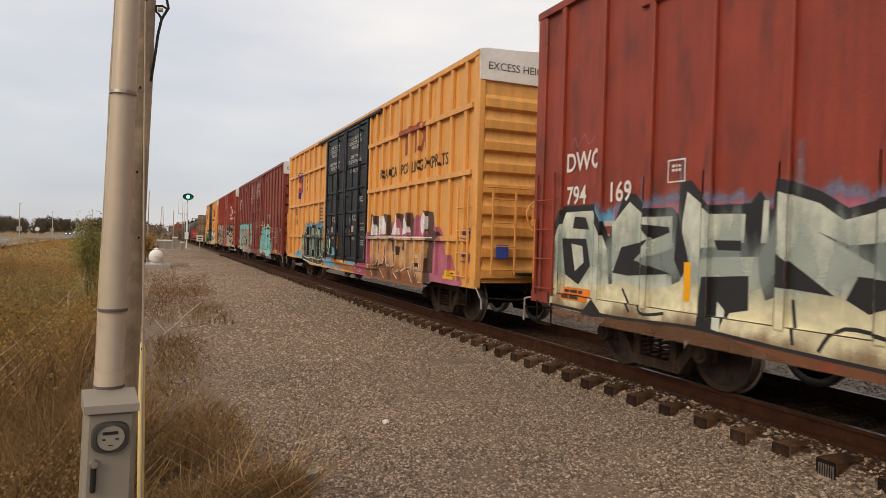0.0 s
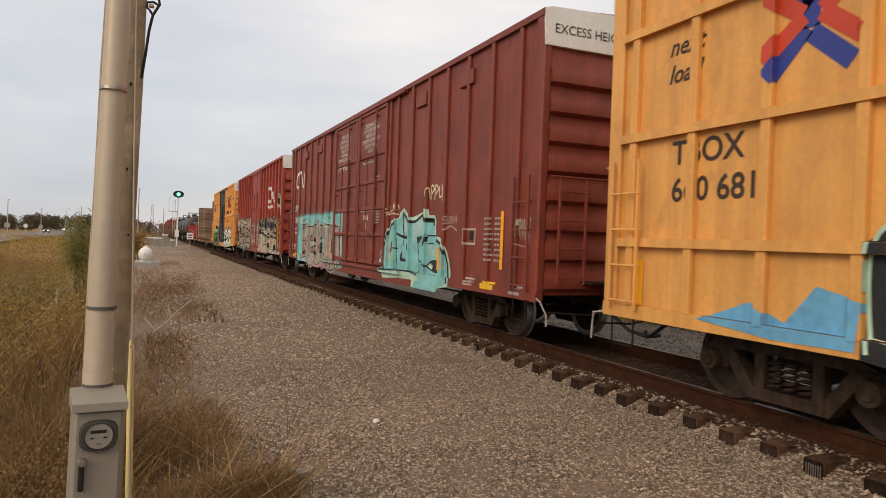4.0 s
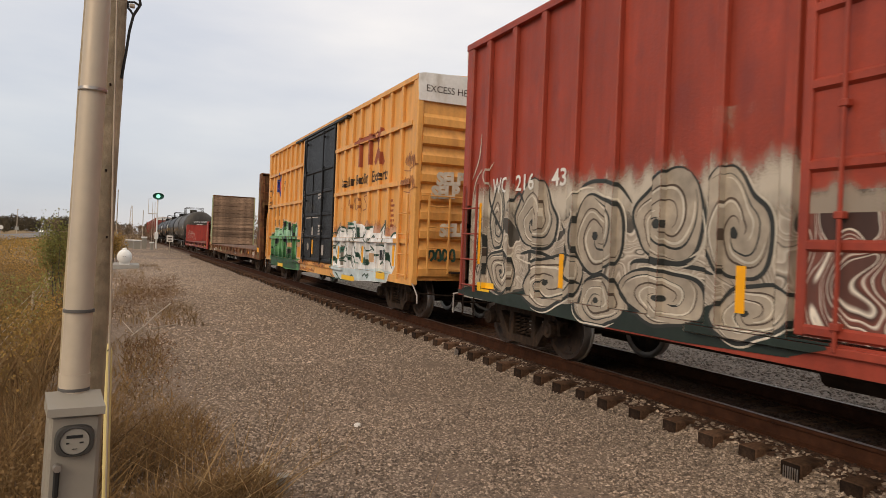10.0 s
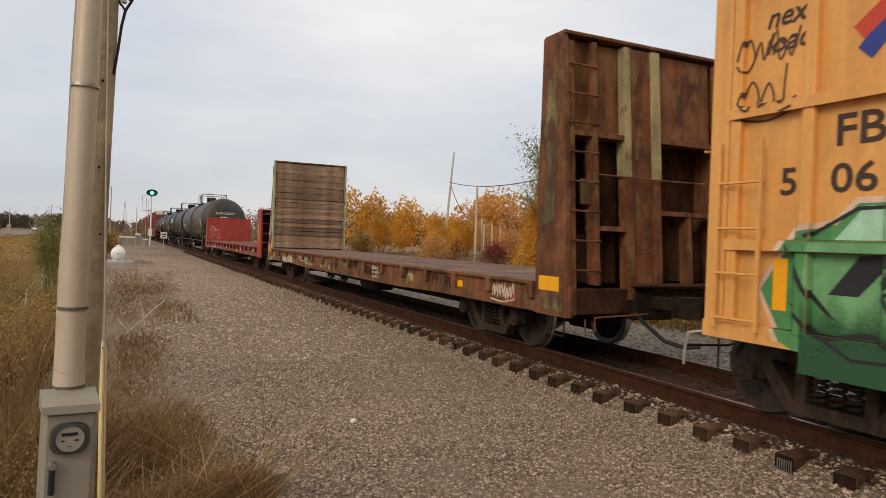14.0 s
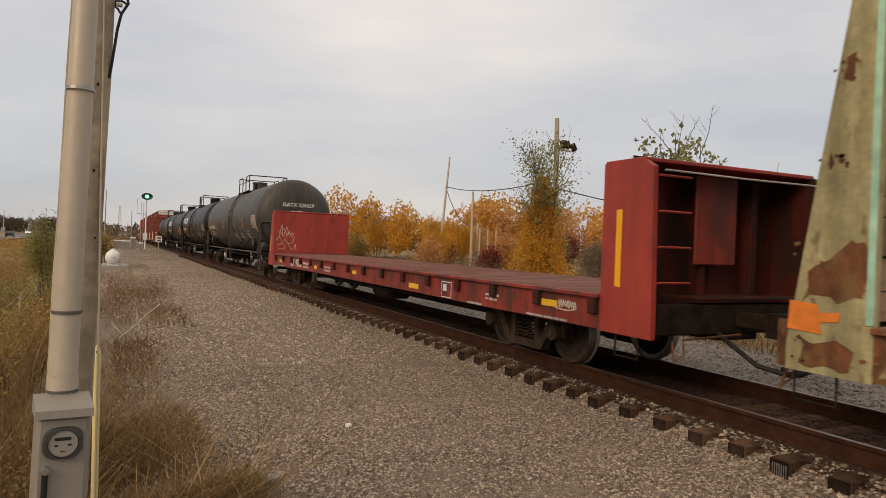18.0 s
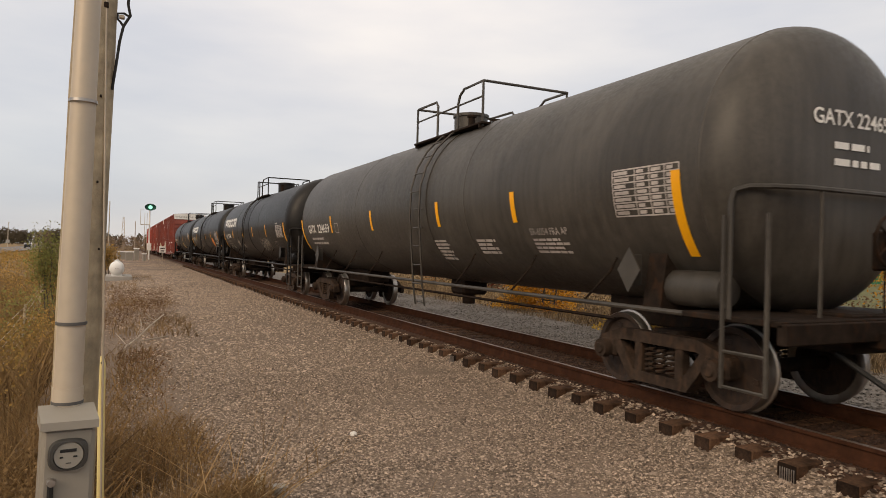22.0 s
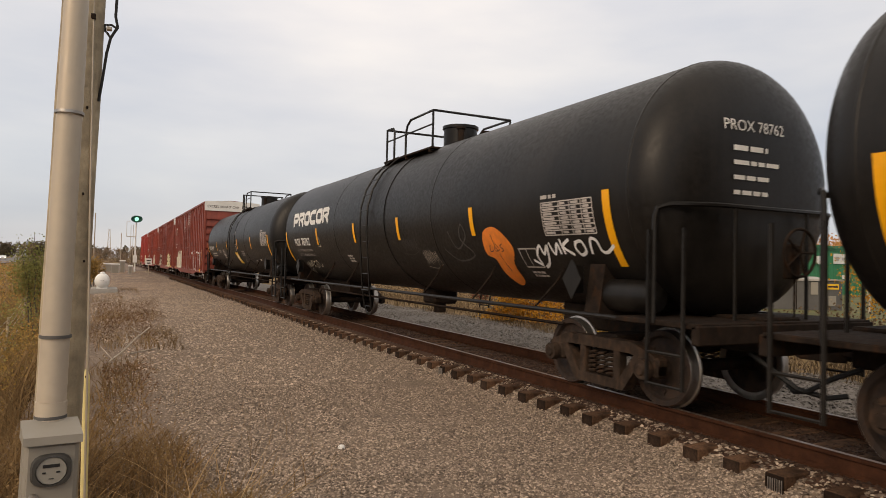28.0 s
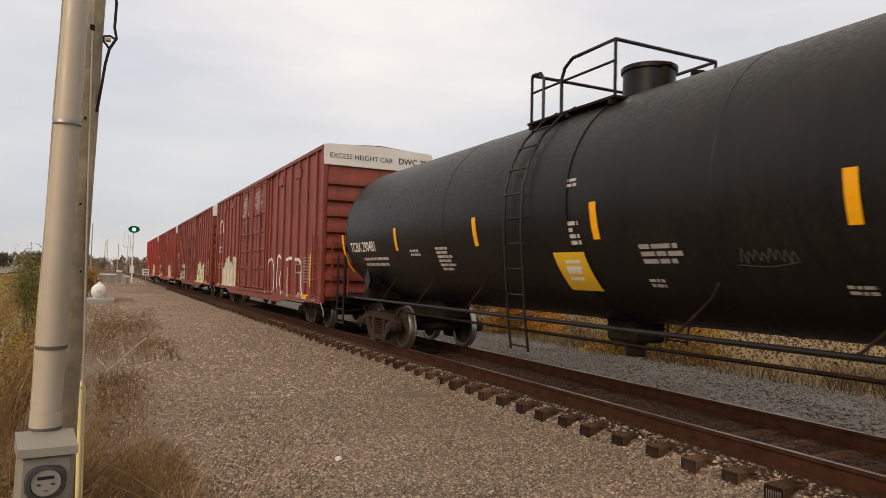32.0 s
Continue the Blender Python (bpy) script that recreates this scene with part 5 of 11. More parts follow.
def scrawl(side, car, y, z, w, h, colour, seed, width=0.025, lift=2, n=4):
    """A quick tag: looping strokes that spell nothing."""
    rnd = random.Random(seed)
    t = []
    for i in range(n):
        a = y - w * i / n
        pts = [(a - w / n * u, z + h * v) for u, v in ((0.0, rnd.uniform(0, 0.4)), (0.25, rnd.uniform(0.7, 1)), (0.45, rnd.uniform(0.0, 0.3)), (0.7, rnd.uniform(0.6, 1.0)), (0.95, rnd.uniform(0, 0.4)))]
        t += stroke(pts, width, True)
    t += stroke([(y + 0.05, z - h * 0.05), (y - w * 0.5, z - h * 0.15), (y - w, z + h * 0.1)], width * 0.8, True)
    side.paint("graffiti_tag", t, SPRAY[colour], car, lift)


def swirls(side, car, y0, y1, z0, z1, n, colours, seed, size=(0.2, 0.5), width=0.07, lift=2):
    """Hooked and spiral brush marks, one colour over another."""
    rnd = random.Random(seed)
    for ci, colour in enumerate(colours):
        t = []
        for i in range(n):
            y, z, r = rnd.uniform(y0, y1), rnd.uniform(z0, z1), rnd.uniform(*size)
            w0, turn, flip = rnd.uniform(0, 6.28), rnd.uniform(2.0, 6.0), rnd.choice((-1, 1))
            pts = []
            for k in range(7):
                u = k / 6
                rr = r * (1 - 0.75 * u)
                pts.append((y + flip * rr * math.cos(w0 + turn * u), min(max(z + 1.2 * rr * math.sin(w0 + turn * u), z0), z1 + 0.25)))
            t += stroke(pts, width * rnd.uniform(0.5, 1.3), True, taper=True, steps=4)
        side.paint("graffiti_swirl", t, SPRAY[colour], car, lift + ci)


def end_tag(car, y, x, z, w, h, colour, seed, width=0.03):
    """A looping tag sprayed on the front end of a car."""
    rnd = random.Random(seed)
    b = Build()
    for i in range(4):
        a = x + w * i / 4
        run = [(a + w / 4 * u, z + h * v) for u, v in ((0.0, rnd.uniform(0, 0.3)), (0.15, rnd.uniform(0.7, 1)), (0.6, rnd.uniform(0.8, 1.0)), (0.75, rnd.uniform(0.1, 0.5)), (0.3, rnd.uniform(0, 0.2)))]
        for t in stroke(run, width, True):
            b.add([(p.x, y, p.y) for p in t], [(0, 1, 2)])
    part("graffiti_tag", b, SPRAY[colour], car, smooth=0)


# ---- the cars of the train, front to rear; each: the thing and where its middle stands along the track at 0 s ----
TRAIN = []


def join_train(car, middle):
    car.matrix_basis = pose(TRACK_X, middle - travel(0), 0)
    TRAIN.append((car, middle))


def spaced(a, b, n):
    return [a + (b - a) * i / (n - 1) for i in range(n)]


def worm(side, car, y, z, w, h, material, width):
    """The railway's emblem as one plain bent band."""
    pts = [(y - w * 0.44, z + h * 0.98), (y - w * 0.10, z + h * 0.95), (y, z + h * 0.5), (y - w * 0.03, z + h * 0.05), (y - w * 0.35, z + h * 0.02), (y - w * 0.46, z + h * 0.25), (y - w * 0.5, z + h * 0.92), (y - w * 0.62, z + h * 0.98), (y - w * 0.82, z + h * 0.06), (y - w * 0.95, z + h * 0.05), (y - w, z + h * 1.0)]
    side.paint("emblem", stroke(pts, width, True), material, car, 1, "white bent-band emblem")


def red_boxcar(middle, paint, label, long=18.8, truck_at=(-6.7, 7.2)):
    L2 = long / 2
    car, side = boxcar("boxcar", label, long, paint, spaced(-8.72, -3.14, 7) + spaced(3.14, 8.72, 7) + [-2.62, 2.54], (-2.48, 2.4), belly=0.62, truck_at=truck_at)
    join_train(car, middle)
    for e in (-1, 1):      # plates under the eaves
        for k in (0.3, 0.62):
            y = e * (2.5 + (L2 - 2.5) * k)
            part("side_plate", Build().box(-1.615, -1.55, y - 0.28, y + 0.28, 4.45, 4.72, 0.01), paint, car)
    side.paint("lettering", bars(8.6, 1.95, 0.5, 2, 0.07, 5, 2.4, 1) + bars(7.7, 1.95, 0.45, 2, 0.07, 6, 2.4, 1), "letter_dim", car, 1)
    side.paint("lettering", bars(-7.6, 2.05, 0.34, 9, 0.034, 8, 2.55, 3) + bars(-7.98, 2.05, 0.24, 9, 0.034, 9, 2.55, 2), "letter_dim", car, 1)
    side.paint("lettering", bars(-6.93, 1.0, 0.42, 3, 0.03, 10, 1.7, 2) + bars(-8.6, 0.98, 0.42, 2, 0.05, 11, 1.9, 2), "letter_dim", car, 1)
    side.paint("warning_label", rect(-8.08, -7.61, 0.85, 0.98), "label_yellow", car, 2)
    side.paint("warning_label", rect(8.05, 8.5, 0.84, 0.98), "label_yellow", car, 2)
    side.paint("data_plate", rect(-7.28, -6.85, 1.58, 1.87), "letter_dim", car, 2)
    side.paint("data_plate_face", rect(-7.25, -6.88, 1.62, 1.84), paint, car, 3)
    side.paint("data_plate_face", rect(-7.2, -7.06, 1.66, 1.82), "black_door", car, 4)
    return car, side


def door_notes(side, car, lines_a, lines_b, y_a=1.9, y_b=-0.6, z=4.62, size=0.1, step=0.135):
    """The notices on the two door leaves."""
    door_side = Side(side.x - 0.056)
    for lines, y in ((lines_a, y_a), (lines_b, y_b)):
        for i, w in enumerate(lines):
            door_side.paint("lettering", letters(w, y - 0.55, z - i * step - size, size, 0.95, "CENTER"), "letter_white", car, 1)
    return door_side


CLOSE = ["IMPORTANT", "CLOSE THIS DOOR", "BEFORE CLOSING", "MAIN DOOR", "IMPORTANT", "FERMER CETTE PORTE", "AVANT DE FERMER", "LA PORTE PRINCIPALE"]
CLOSE_B = ["CLOSE AND LOCK", "BOTH DOORS BEFORE", "MOVING CAR", "FERMER ET VERROUILLER", "LES DEUX PORTES", "AVANT", "DE DEPLACER LE WAGON"]
STRIPS = [(8.9, 1.2, 2.15), (6.08, 1.08, 1.54), (2.95, 1.1, 1.5), (-2.95, 1.08, 1.5), (-5.66, 1.05, 1.5), (-8.25, 1.2, 2.15)]

# the first car, half gone by
car, side = red_boxcar(-0.6, "oxide", "oxide red steel boxcar with pale green and black graffiti", truck_at=(-6.9, 7.3))
side.paint("lettering", letters("DWC", 8.6, 2.64, 0.26, 0.9), "letter_white", car, 8)
side.paint("lettering", letters("794", 8.57, 2.19, 0.25, 0.9), "letter_white", car, 8)
side.paint("lettering", letters("169", 7.64, 2.19, 0.25, 0.9), "letter_white", car, 8)
fog(side, car, "blue_spray_haze", (0.12, 0.33, 0.52), 7.9, 2.0, 2.0, 2.28, 0, 0.8)
fog(side, car, "pink_spray_haze", (0.40, 0.12, 0.18), 7.5, 2.0, 1.98, 2.2, 1, 0.9)
forms(side, car, "black", 2, [(8.93, 0.8), (8.92, 1.7), (8.64, 2.17), (7.9, 2.17), (7.6, 1.75), (7.3, 2.28), (7.1, 2.26), (6.9, 2.08), (6.48, 2.08), (6.38, 2.0), (6.36, 2.35), (6.2, 2.36), (5.9, 2.08), (5.4, 2.08), (5.3, 2.2), (5.15, 2.0), (5.12, 2.3), (5.0, 2.28), (4.65, 2.15), (4.4, 2.0), (4.1, 2.07), (3.0, 2.1), (2.5, 2.2), (2.5, 0.66), (4.0, 0.7), (5.2, 0.75), (6.1, 0.8), (7.2, 0.75), (8.0, 0.7)], name="graffiti_halo")
forms(side, car, "pale", 3,
      [(8.84, 1.05), (8.82, 1.64), (8.58, 2.08), (7.96, 2.09), (7.63, 1.6), (7.57, 1.05)],
      [(7.5, 1.05), (7.54, 1.9), (7.21, 2.17), (6.9, 1.98), (6.47, 1.98), (6.46, 1.62), (7.05, 1.47), (6.46, 1.32), (6.42, 1.05)],
      [(6.32, 1.0), (6.31, 1.93), (6.25, 2.24), (5.88, 1.99), (5.46, 1.98), (5.47, 1.70), (6.0, 1.63), (6.05, 1.5), (5.8, 1.55), (5.3, 1.57), (5.24, 1.0)],
      [(5.27, 1.7), (5.25, 2.1), (5.19, 2.1), (5.19, 1.7)],
      [(5.05, 2.17), (4.67, 2.05), (4.44, 1.90), (4.07, 1.98), (3.4, 2.0), (3.4, 1.72), (4.06, 1.72), (4.38, 1.69), (4.69, 1.81), (4.1, 1.5), (3.9, 1.15), (4.4, 1.15), (5.06, 1.2)],
      [(3.3, 2.0), (2.6, 2.05), (2.6, 1.1), (3.3, 1.1)])
forms(side, car, "cream", 4, [(8.86, 0.76), (8.85, 1.16), (8.5, 1.2), (8.1, 1.1), (7.6, 1.14), (7.3, 1.22), (6.9, 1.14), (6.5, 1.2), (6.2, 1.32), (5.9, 1.22), (5.25, 1.3), (5.2, 1.16), (5.05, 1.22), (4.6, 1.3), (4.3, 1.24), (3.4, 1.25), (2.5, 1.3), (2.5, 0.68), (4.3, 0.72), (5.2, 0.78), (6.1, 0.82), (7.2, 0.78), (8.1, 0.73)])
fog(side, car, "grey_teal_spray_haze", (0.34, 0.42, 0.40), 8.8, 2.5, 1.45, 2.1, 4.4, 1.0, 0.55, foot=0.4)
fog(side, car, "rusty_foot_haze", (0.20, 0.10, 0.05), 8.8, 2.5, 0.72, 0.98, 4.7, 0.9, 0.6)
forms(side, car, "black", 5,
      [(8.66, 1.72), (8.08, 1.72), (7.97, 1.37), (8.23, 1.1), (8.56, 1.22)], [(8.36, 2.02), (8.1, 2.0), (8.02, 1.84), (8.4, 1.86)],
      [(7.5, 1.3), (7.34, 1.62), (6.8, 1.72), (7.1, 1.47), (6.46, 1.34), (7.2, 1.28)], [(7.0, 1.9), (6.78, 1.72), (6.5, 1.8), (6.52, 1.86)],
      [(5.95, 1.34), (5.4, 1.38), (5.39, 1.05), (5.62, 1.0), (5.72, 0.78), (6.02, 0.8)], [(5.85, 1.72), (5.5, 1.72), (5.5, 1.62), (5.8, 1.62)],
      [(4.3, 1.44), (4.02, 1.42), (4.02, 1.2), (4.2, 1.14), (4.4, 1.24)], [(5.08, 1.62), (4.5, 1.26), (5.06, 1.3)], [(8.1, 0.72), (7.86, 0.94), (7.6, 0.73)], [(6.38, 2.0), (6.2, 1.5), (6.3, 1.3), (6.42, 1.5)], name="graffiti_shadow")
forms(side, car, "pale", 6, [(8.42, 1.65), (8.16, 1.62), (8.12, 1.4), (8.32, 1.28)], [(5.8, 0.82), (5.78, 1.1), (5.68, 1.02), (5.7, 0.8)])
lines(side, car, "black", 5, 0.035, [(8.85, 0.78), (7.3, 0.76), (6.1, 0.8), (5.0, 0.75), (3.0, 0.69)], [(7.3, 1.12), (7.1, 0.85)], [(6.95, 1.1), (6.9, 0.86), (6.5, 0.9)], [(4.9, 1.2), (4.85, 0.8)], [(4.6, 0.78), (4.4, 1.0), (3.9, 0.95)])
lines(side, car, "pink", 1, 0.012, [(8.5, 2.97), (8.42, 3.1), (8.35, 2.97), (8.2, 3.12), (8.1, 2.98), (7.95, 3.06)], name="graffiti_tag")
side.paint("warning_label", rect(7.95, 8.6, 0.88, 1.05), SPRAY["orange"], car, 8, "orange notice")
side.paint("lettering", bars(8.55, 1.02, 0.55, 2, 0.04, 4, 2.0, 2), "letter_dark", car, 9)
reflectors(side, car, [(9.29, 1.1, 2.0), (6.21, 1.06, 1.48), (3.1, 1.02, 1.5)])
side.paint("data_plate", stroke([(6.56, 2.36), (6.56, 2.6), (6.3, 2.6), (6.3, 2.36)], 0.018, False, True) + bars(6.5, 2.55, 0.15, 2, 0.03, 2), "letter_white", car, 2)

# yellow boxcar with black doors
YP = dict(ridges=(1.69, 2.91, 4.12), sill=0.8, belly=0.64, end_ribs=9, post_d=0.06, post_w=0.11, truck_at=(-6.85, 7.25))
car, side = boxcar("boxcar", "yellow steel boxcar with black doors and pink graffiti", 18.9, "yellow", [-2.74, -3.3, -3.86, -4.42, -5.13, -5.84, -6.4, -6.95, -7.57, -8.21, -8.88] + spaced(2.5, 9.0, 8), (-2.58, 2.25), door_paint="black_door", **YP)
brake_wheel(car, -0.45, -9.45 - 0.28, 2.15, -1, "yellow")
join_train(car, 20.26)
side.flat_only = True
end_words(car, 18.9, 5.09, "EXCESS HEIGHT CAR")
t_bar = [(-4.95, 4.24), (-5.75, 4.24), (-5.75, 4.1), (-5.42, 4.1), (-5.42, 3.5), (-5.28, 3.5), (-5.28, 4.1), (-4.95, 4.1)]
for d in (0.0, -0.64):
    side.paint("emblem", rect(-5.83 + d, -5.2 + d, 4.07, 4.22) + rect(-5.59 + d, -5.43 + d, 3.6, 4.07), "letter_red", car, 1, "red-brown emblem")
side.paint("emblem", stroke([(-6.46, 4.2), (-6.88, 3.6)], 0.13, False), "letter_red", car, 1)
side.paint("emblem", stroke([(-6.88, 4.2), (-6.46, 3.6)], 0.13, False), "letter_red", car, 2)
side.flat_only = False
side.paint("lettering", letters("RAILCAR POOLING EXPERTS", -3.77, 3.17, 0.25, 0.95), "letter_dark", car, 1)
side.flat_only = True


def star(side, car, y, z, s, lift=1):
    """The emblem of crossed blue and red arms."""
    for a, c, u, v in ((0.6, 0.62, 0.03, 0.06), (-0.58, 0.66, -0.01, 0.2), (0.58, -0.72, 0.06, -0.18), (-0.55, -0.72, 0.0, -0.25)):
        side.paint("emblem_arm", stroke([(y + s * a, z + s * c), (y + s * u, z + s * v)], s * 0.24, False), "emblem_blue", car, lift)
    side.paint("emblem_arm", rect(y - s * 0.12, y + s * 0.14, z - s * 0.2, z + s * 0.2), "emblem_blue", car, lift)
    for a, c, u, v in ((0.66, 0.38, 0.12, -0.02), (-0.66, 0.36, -0.14, -0.02), (0.66, -0.46, 0.1, -0.04), (-0.66, -0.44, -0.14, -0.04)):
        side.paint("emblem_arm", stroke([(y + s * a, z + s * c), (y + s * u, z + s * v)], s * 0.22, False), "emblem_red", car, lift + 1)


star(side, car, 6.75, 3.75, 0.72)
side.paint("lettering", letters("next", 8.5, 3.75, 0.2, slant=0.3), "letter_dark", car, 1)
side.paint("lettering", letters("load", 8.5, 3.45, 0.2, slant=0.3), "letter_dark", car, 1)
side.paint("lettering", letters("any", 5.9, 3.75, 0.2, slant=0.3), "letter_dark", car, 1)
side.paint("lettering", letters("road", 5.9, 3.45, 0.2, slant=0.3), "letter_dark", car, 1)
side.paint("lettering", letters("660 681", 8.4, 2.15, 0.26), "letter_dark", car, 1)
side.paint("lettering", letters("TBOX", 8.4, 2.55, 0.26), "letter_dark", car, 1)
side.paint("lettering", bars(3.4, 2.7, 0.5, 6, 0.06, 4, 2.0, 2), "letter_dark", car, 1)
forms(side, car, "pink", 2, [(-2.5, 0.66), (-2.45, 1.62), (-2.75, 1.82), (-3.2, 1.95), (-3.68, 2.13), (-4.25, 1.98), (-4.83, 2.1), (-5.36, 2.14), (-6.28, 2.11), (-6.51, 2.2), (-6.8, 1.98), (-7.35, 1.97), (-7.71, 1.89), (-7.88, 1.71), (-7.97, 1.38), (-8.29, 1.36), (-8.45, 1.12), (-8.75, 1.03), (-8.89, 0.81), (-7.4, 0.8), (-6.0, 0.66), (-4.0, 0.66)], smooth=True, name="graffiti_cloud")
forms(side, car, "pink", 2, [(-1.49, 0.78), (-2.58, 0.78), (-2.58, 0.65), (-1.55, 0.65)], name="graffiti_cloud")
forms(side, car, "brown", 3, [(-2.84, 2.31), (-3.54, 2.23), (-3.72, 1.74), (-3.4, 1.72), (-3.4, 0.9), (-3.75, 0.86), (-3.78, 1.68), (-2.84, 1.7)], [(-3.94, 2.28), (-4.5, 2.25), (-4.66, 1.76), (-4.9, 1.0), (-4.6, 0.94), (-4.37, 1.7)], [(-5.08, 2.27), (-5.43, 2.24), (-5.42, 1.7), (-5.0, 1.7), (-5.0, 0.9), (-5.7, 0.9), (-5.62, 1.6)], [(-5.68, 2.26), (-6.05, 2.26), (-6.32, 1.87), (-6.36, 1.2), (-6.56, 0.92), (-6.38, 0.64), (-6.2, 0.7), (-6.02, 1.7)], [(-6.78, 2.29), (-7.3, 2.23), (-7.4, 1.84), (-7.58, 1.84), (-7.82, 1.73), (-7.57, 1.64), (-7.55, 1.46), (-7.33, 1.46), (-7.33, 0.8), (-6.9, 0.71), (-7.05, 1.75)], name="graffiti_shadow")
forms(side, car, "white", 5, [(-2.99, 2.26), (-3.46, 1.95), (-3.47, 1.74), (-2.87, 1.74)], [(-3.72, 2.17), (-3.96, 2.24), (-4.33, 1.8), (-3.67, 1.74)], [(-4.6, 1.76), (-4.91, 2.16), (-5.1, 2.23), (-5.23, 1.76)], [(-5.44, 2.13), (-5.7, 2.22), (-5.98, 1.82), (-5.41, 1.76)])
forms(side, car, "white", 5, [(-6.8, 2.27), (-7.01, 2.15), (-7.02, 1.9), (-6.84, 1.74), (-6.64, 1.82), (-6.58, 2.08)], smooth=True)
forms(side, car, "tan", 5, [(-2.83, 1.66), (-3.71, 1.67), (-3.73, 1.3), (-3.32, 0.92), (-2.93, 0.92)], [(-3.9, 1.68), (-4.61, 1.68), (-4.85, 1.03), (-4.49, 0.94), (-4.32, 1.32), (-3.76, 0.91)], [(-5.06, 1.68), (-5.53, 1.68), (-5.4, 1.41), (-5.65, 1.36), (-5.57, 0.91), (-4.98, 0.86), (-4.83, 1.34)], [(-5.55, 1.68), (-6.24, 1.68), (-6.33, 1.19), (-6.53, 0.92), (-6.36, 0.66), (-5.97, 1.02), (-5.6, 0.91)], [(-6.36, 1.68), (-7.12, 1.7), (-7.03, 1.44), (-6.93, 0.74), (-6.64, 0.72), (-6.41, 1.41)])
lines(side, car, "white", 6, 0.026, [(-2.86, 0.95), (-3.3, 0.93), (-3.72, 1.3), (-3.72, 1.66)], [(-3.76, 0.92), (-4.32, 1.33), (-4.5, 0.95), (-4.85, 1.03)], [(-4.83, 1.34), (-4.98, 0.87), (-5.57, 0.92)], [(-5.58, 0.92), (-5.97, 1.03), (-6.34, 0.66), (-6.54, 0.92), (-6.33, 1.2)], [(-6.36, 1.66), (-6.42, 1.41), (-6.64, 0.73), (-6.93, 0.74)], [(-2.84, 1.69), (-4.6, 1.7), (-6.3, 1.7), (-7.5, 1.7)], smooth=False, name="graffiti_shine")
forms(side, car, "brown", 6, [(-4.1, 1.52), (-4.3, 1.02), (-4.02, 1.04)], [(-5.1, 1.5), (-5.3, 1.46), (-5.2, 1.24)], [(-3.2, 0.86), (-3.8, 0.9), (-4.1, 0.74), (-3.5, 0.7)], [(-4.6, 0.72), (-5.0, 0.84), (-5.4, 0.72)], name="graffiti_shadow")
forms(side, car, "brown", 3.4, [(-3.3, 1.68), (-3.45, 0.95), (-2.9, 0.84), (-2.95, 0.7), (-4.4, 0.67), (-6.6, 0.66), (-7.3, 0.82), (-7.28, 1.4), (-7.05, 1.68)], name="graffiti_shadow")
forms(side, car, "rust_foot", 4, [(-2.7, 0.92), (-3.35, 0.96), (-3.7, 0.84), (-3.25, 0.7), (-2.75, 0.68)], [(-3.9, 0.86), (-4.3, 0.95), (-4.55, 0.7), (-4.0, 0.68)], [(-4.75, 0.9), (-5.2, 0.98), (-5.35, 0.7), (-4.85, 0.68)], [(-5.5, 0.95), (-5.95, 1.0), (-6.3, 0.72), (-5.6, 0.67)], [(-6.5, 0.85), (-6.9, 0.95), (-6.92, 0.72), (-6.55, 0.68)])
fog(side, car, "orange_brown_spray_haze", (0.33, 0.125, 0.045), -2.75, -7.0, 0.72, 1.22, 7.4, 0.5, 0.6)
lines(side, car, "white", 8, 0.022, [(-2.78, 0.97), (-3.05, 0.9), (-3.3, 0.7)], [(-3.95, 0.9), (-4.1, 0.8), (-4.3, 0.68)], [(-5.0, 0.86), (-5.3, 0.72)], [(-6.0, 0.98), (-6.3, 0.7)], smooth=False, name="graffiti_shine")
forms(side, car, "brown", 8, [(-3.35, 0.8), (-3.6, 0.86), (-3.85, 0.7), (-3.5, 0.67)], [(-4.5, 0.84), (-4.75, 0.9), (-4.85, 0.7), (-4.6, 0.68)], [(-5.35, 0.9), (-5.5, 0.94), (-5.62, 0.7), (-5.45, 0.68)], [(-6.3, 0.9), (-6.55, 0.8), (-6.45, 0.68)], name="graffiti_shadow")
side.paint("yellow_gap", rect(-6.5, -6.36, 1.14, 1.56) + rect(-2.96, -2.84, 1.14, 1.6), "yellow", car, 5.5)
forms(side, car, "magenta", 2.6, [(-1.35, 0.8), (-1.9, 0.95), (-2.8, 1.0), (-3.1, 0.86), (-3.3, 0.68), (-1.4, 0.67)], name="graffiti_cloud")
lines(side, car, "bone", 6, 0.018, [(-1.6, 0.82), (-1.7, 0.72)], [(-1.56, 0.81), (-1.76, 0.82)], [(-1.85, 0.81), (-1.86, 0.72)], [(-1.97, 0.81), (-1.87, 0.77), (-1.99, 0.72)], [(-2.05, 0.8), (-2.15, 0.8), (-2.15, 0.72), (-2.05, 0.73), (-2.05, 0.8)], [(-2.22, 0.77), (-2.3, 0.77)], smooth=False, name="graffiti_tag")
forms(side, car, "rust_foot", 2.4, [(1.15, 0.98), (0.3, 0.93), (-0.6, 0.88), (-1.45, 0.84), (-1.4, 0.68), (-0.2, 0.7), (0.9, 0.76)], name="faded_paint")
forms(side, car, "blue", 2.8, [(2.3, 0.95), (1.7, 1.0), (1.1, 0.92), (0.7, 0.72), (1.3, 0.68), (2.2, 0.72)], [(0.55, 0.74), (0.2, 0.78), (0.0, 0.7), (0.4, 0.67)], name="graffiti_cloud")
scrawl(side, car, -8.93, 1.72, 0.36, 0.2, "violet", 61, 0.022, 3, 3)
scrawl(side, car, -8.93, 1.28, 0.36, 0.2, "violet", 62, 0.022, 3, 3)
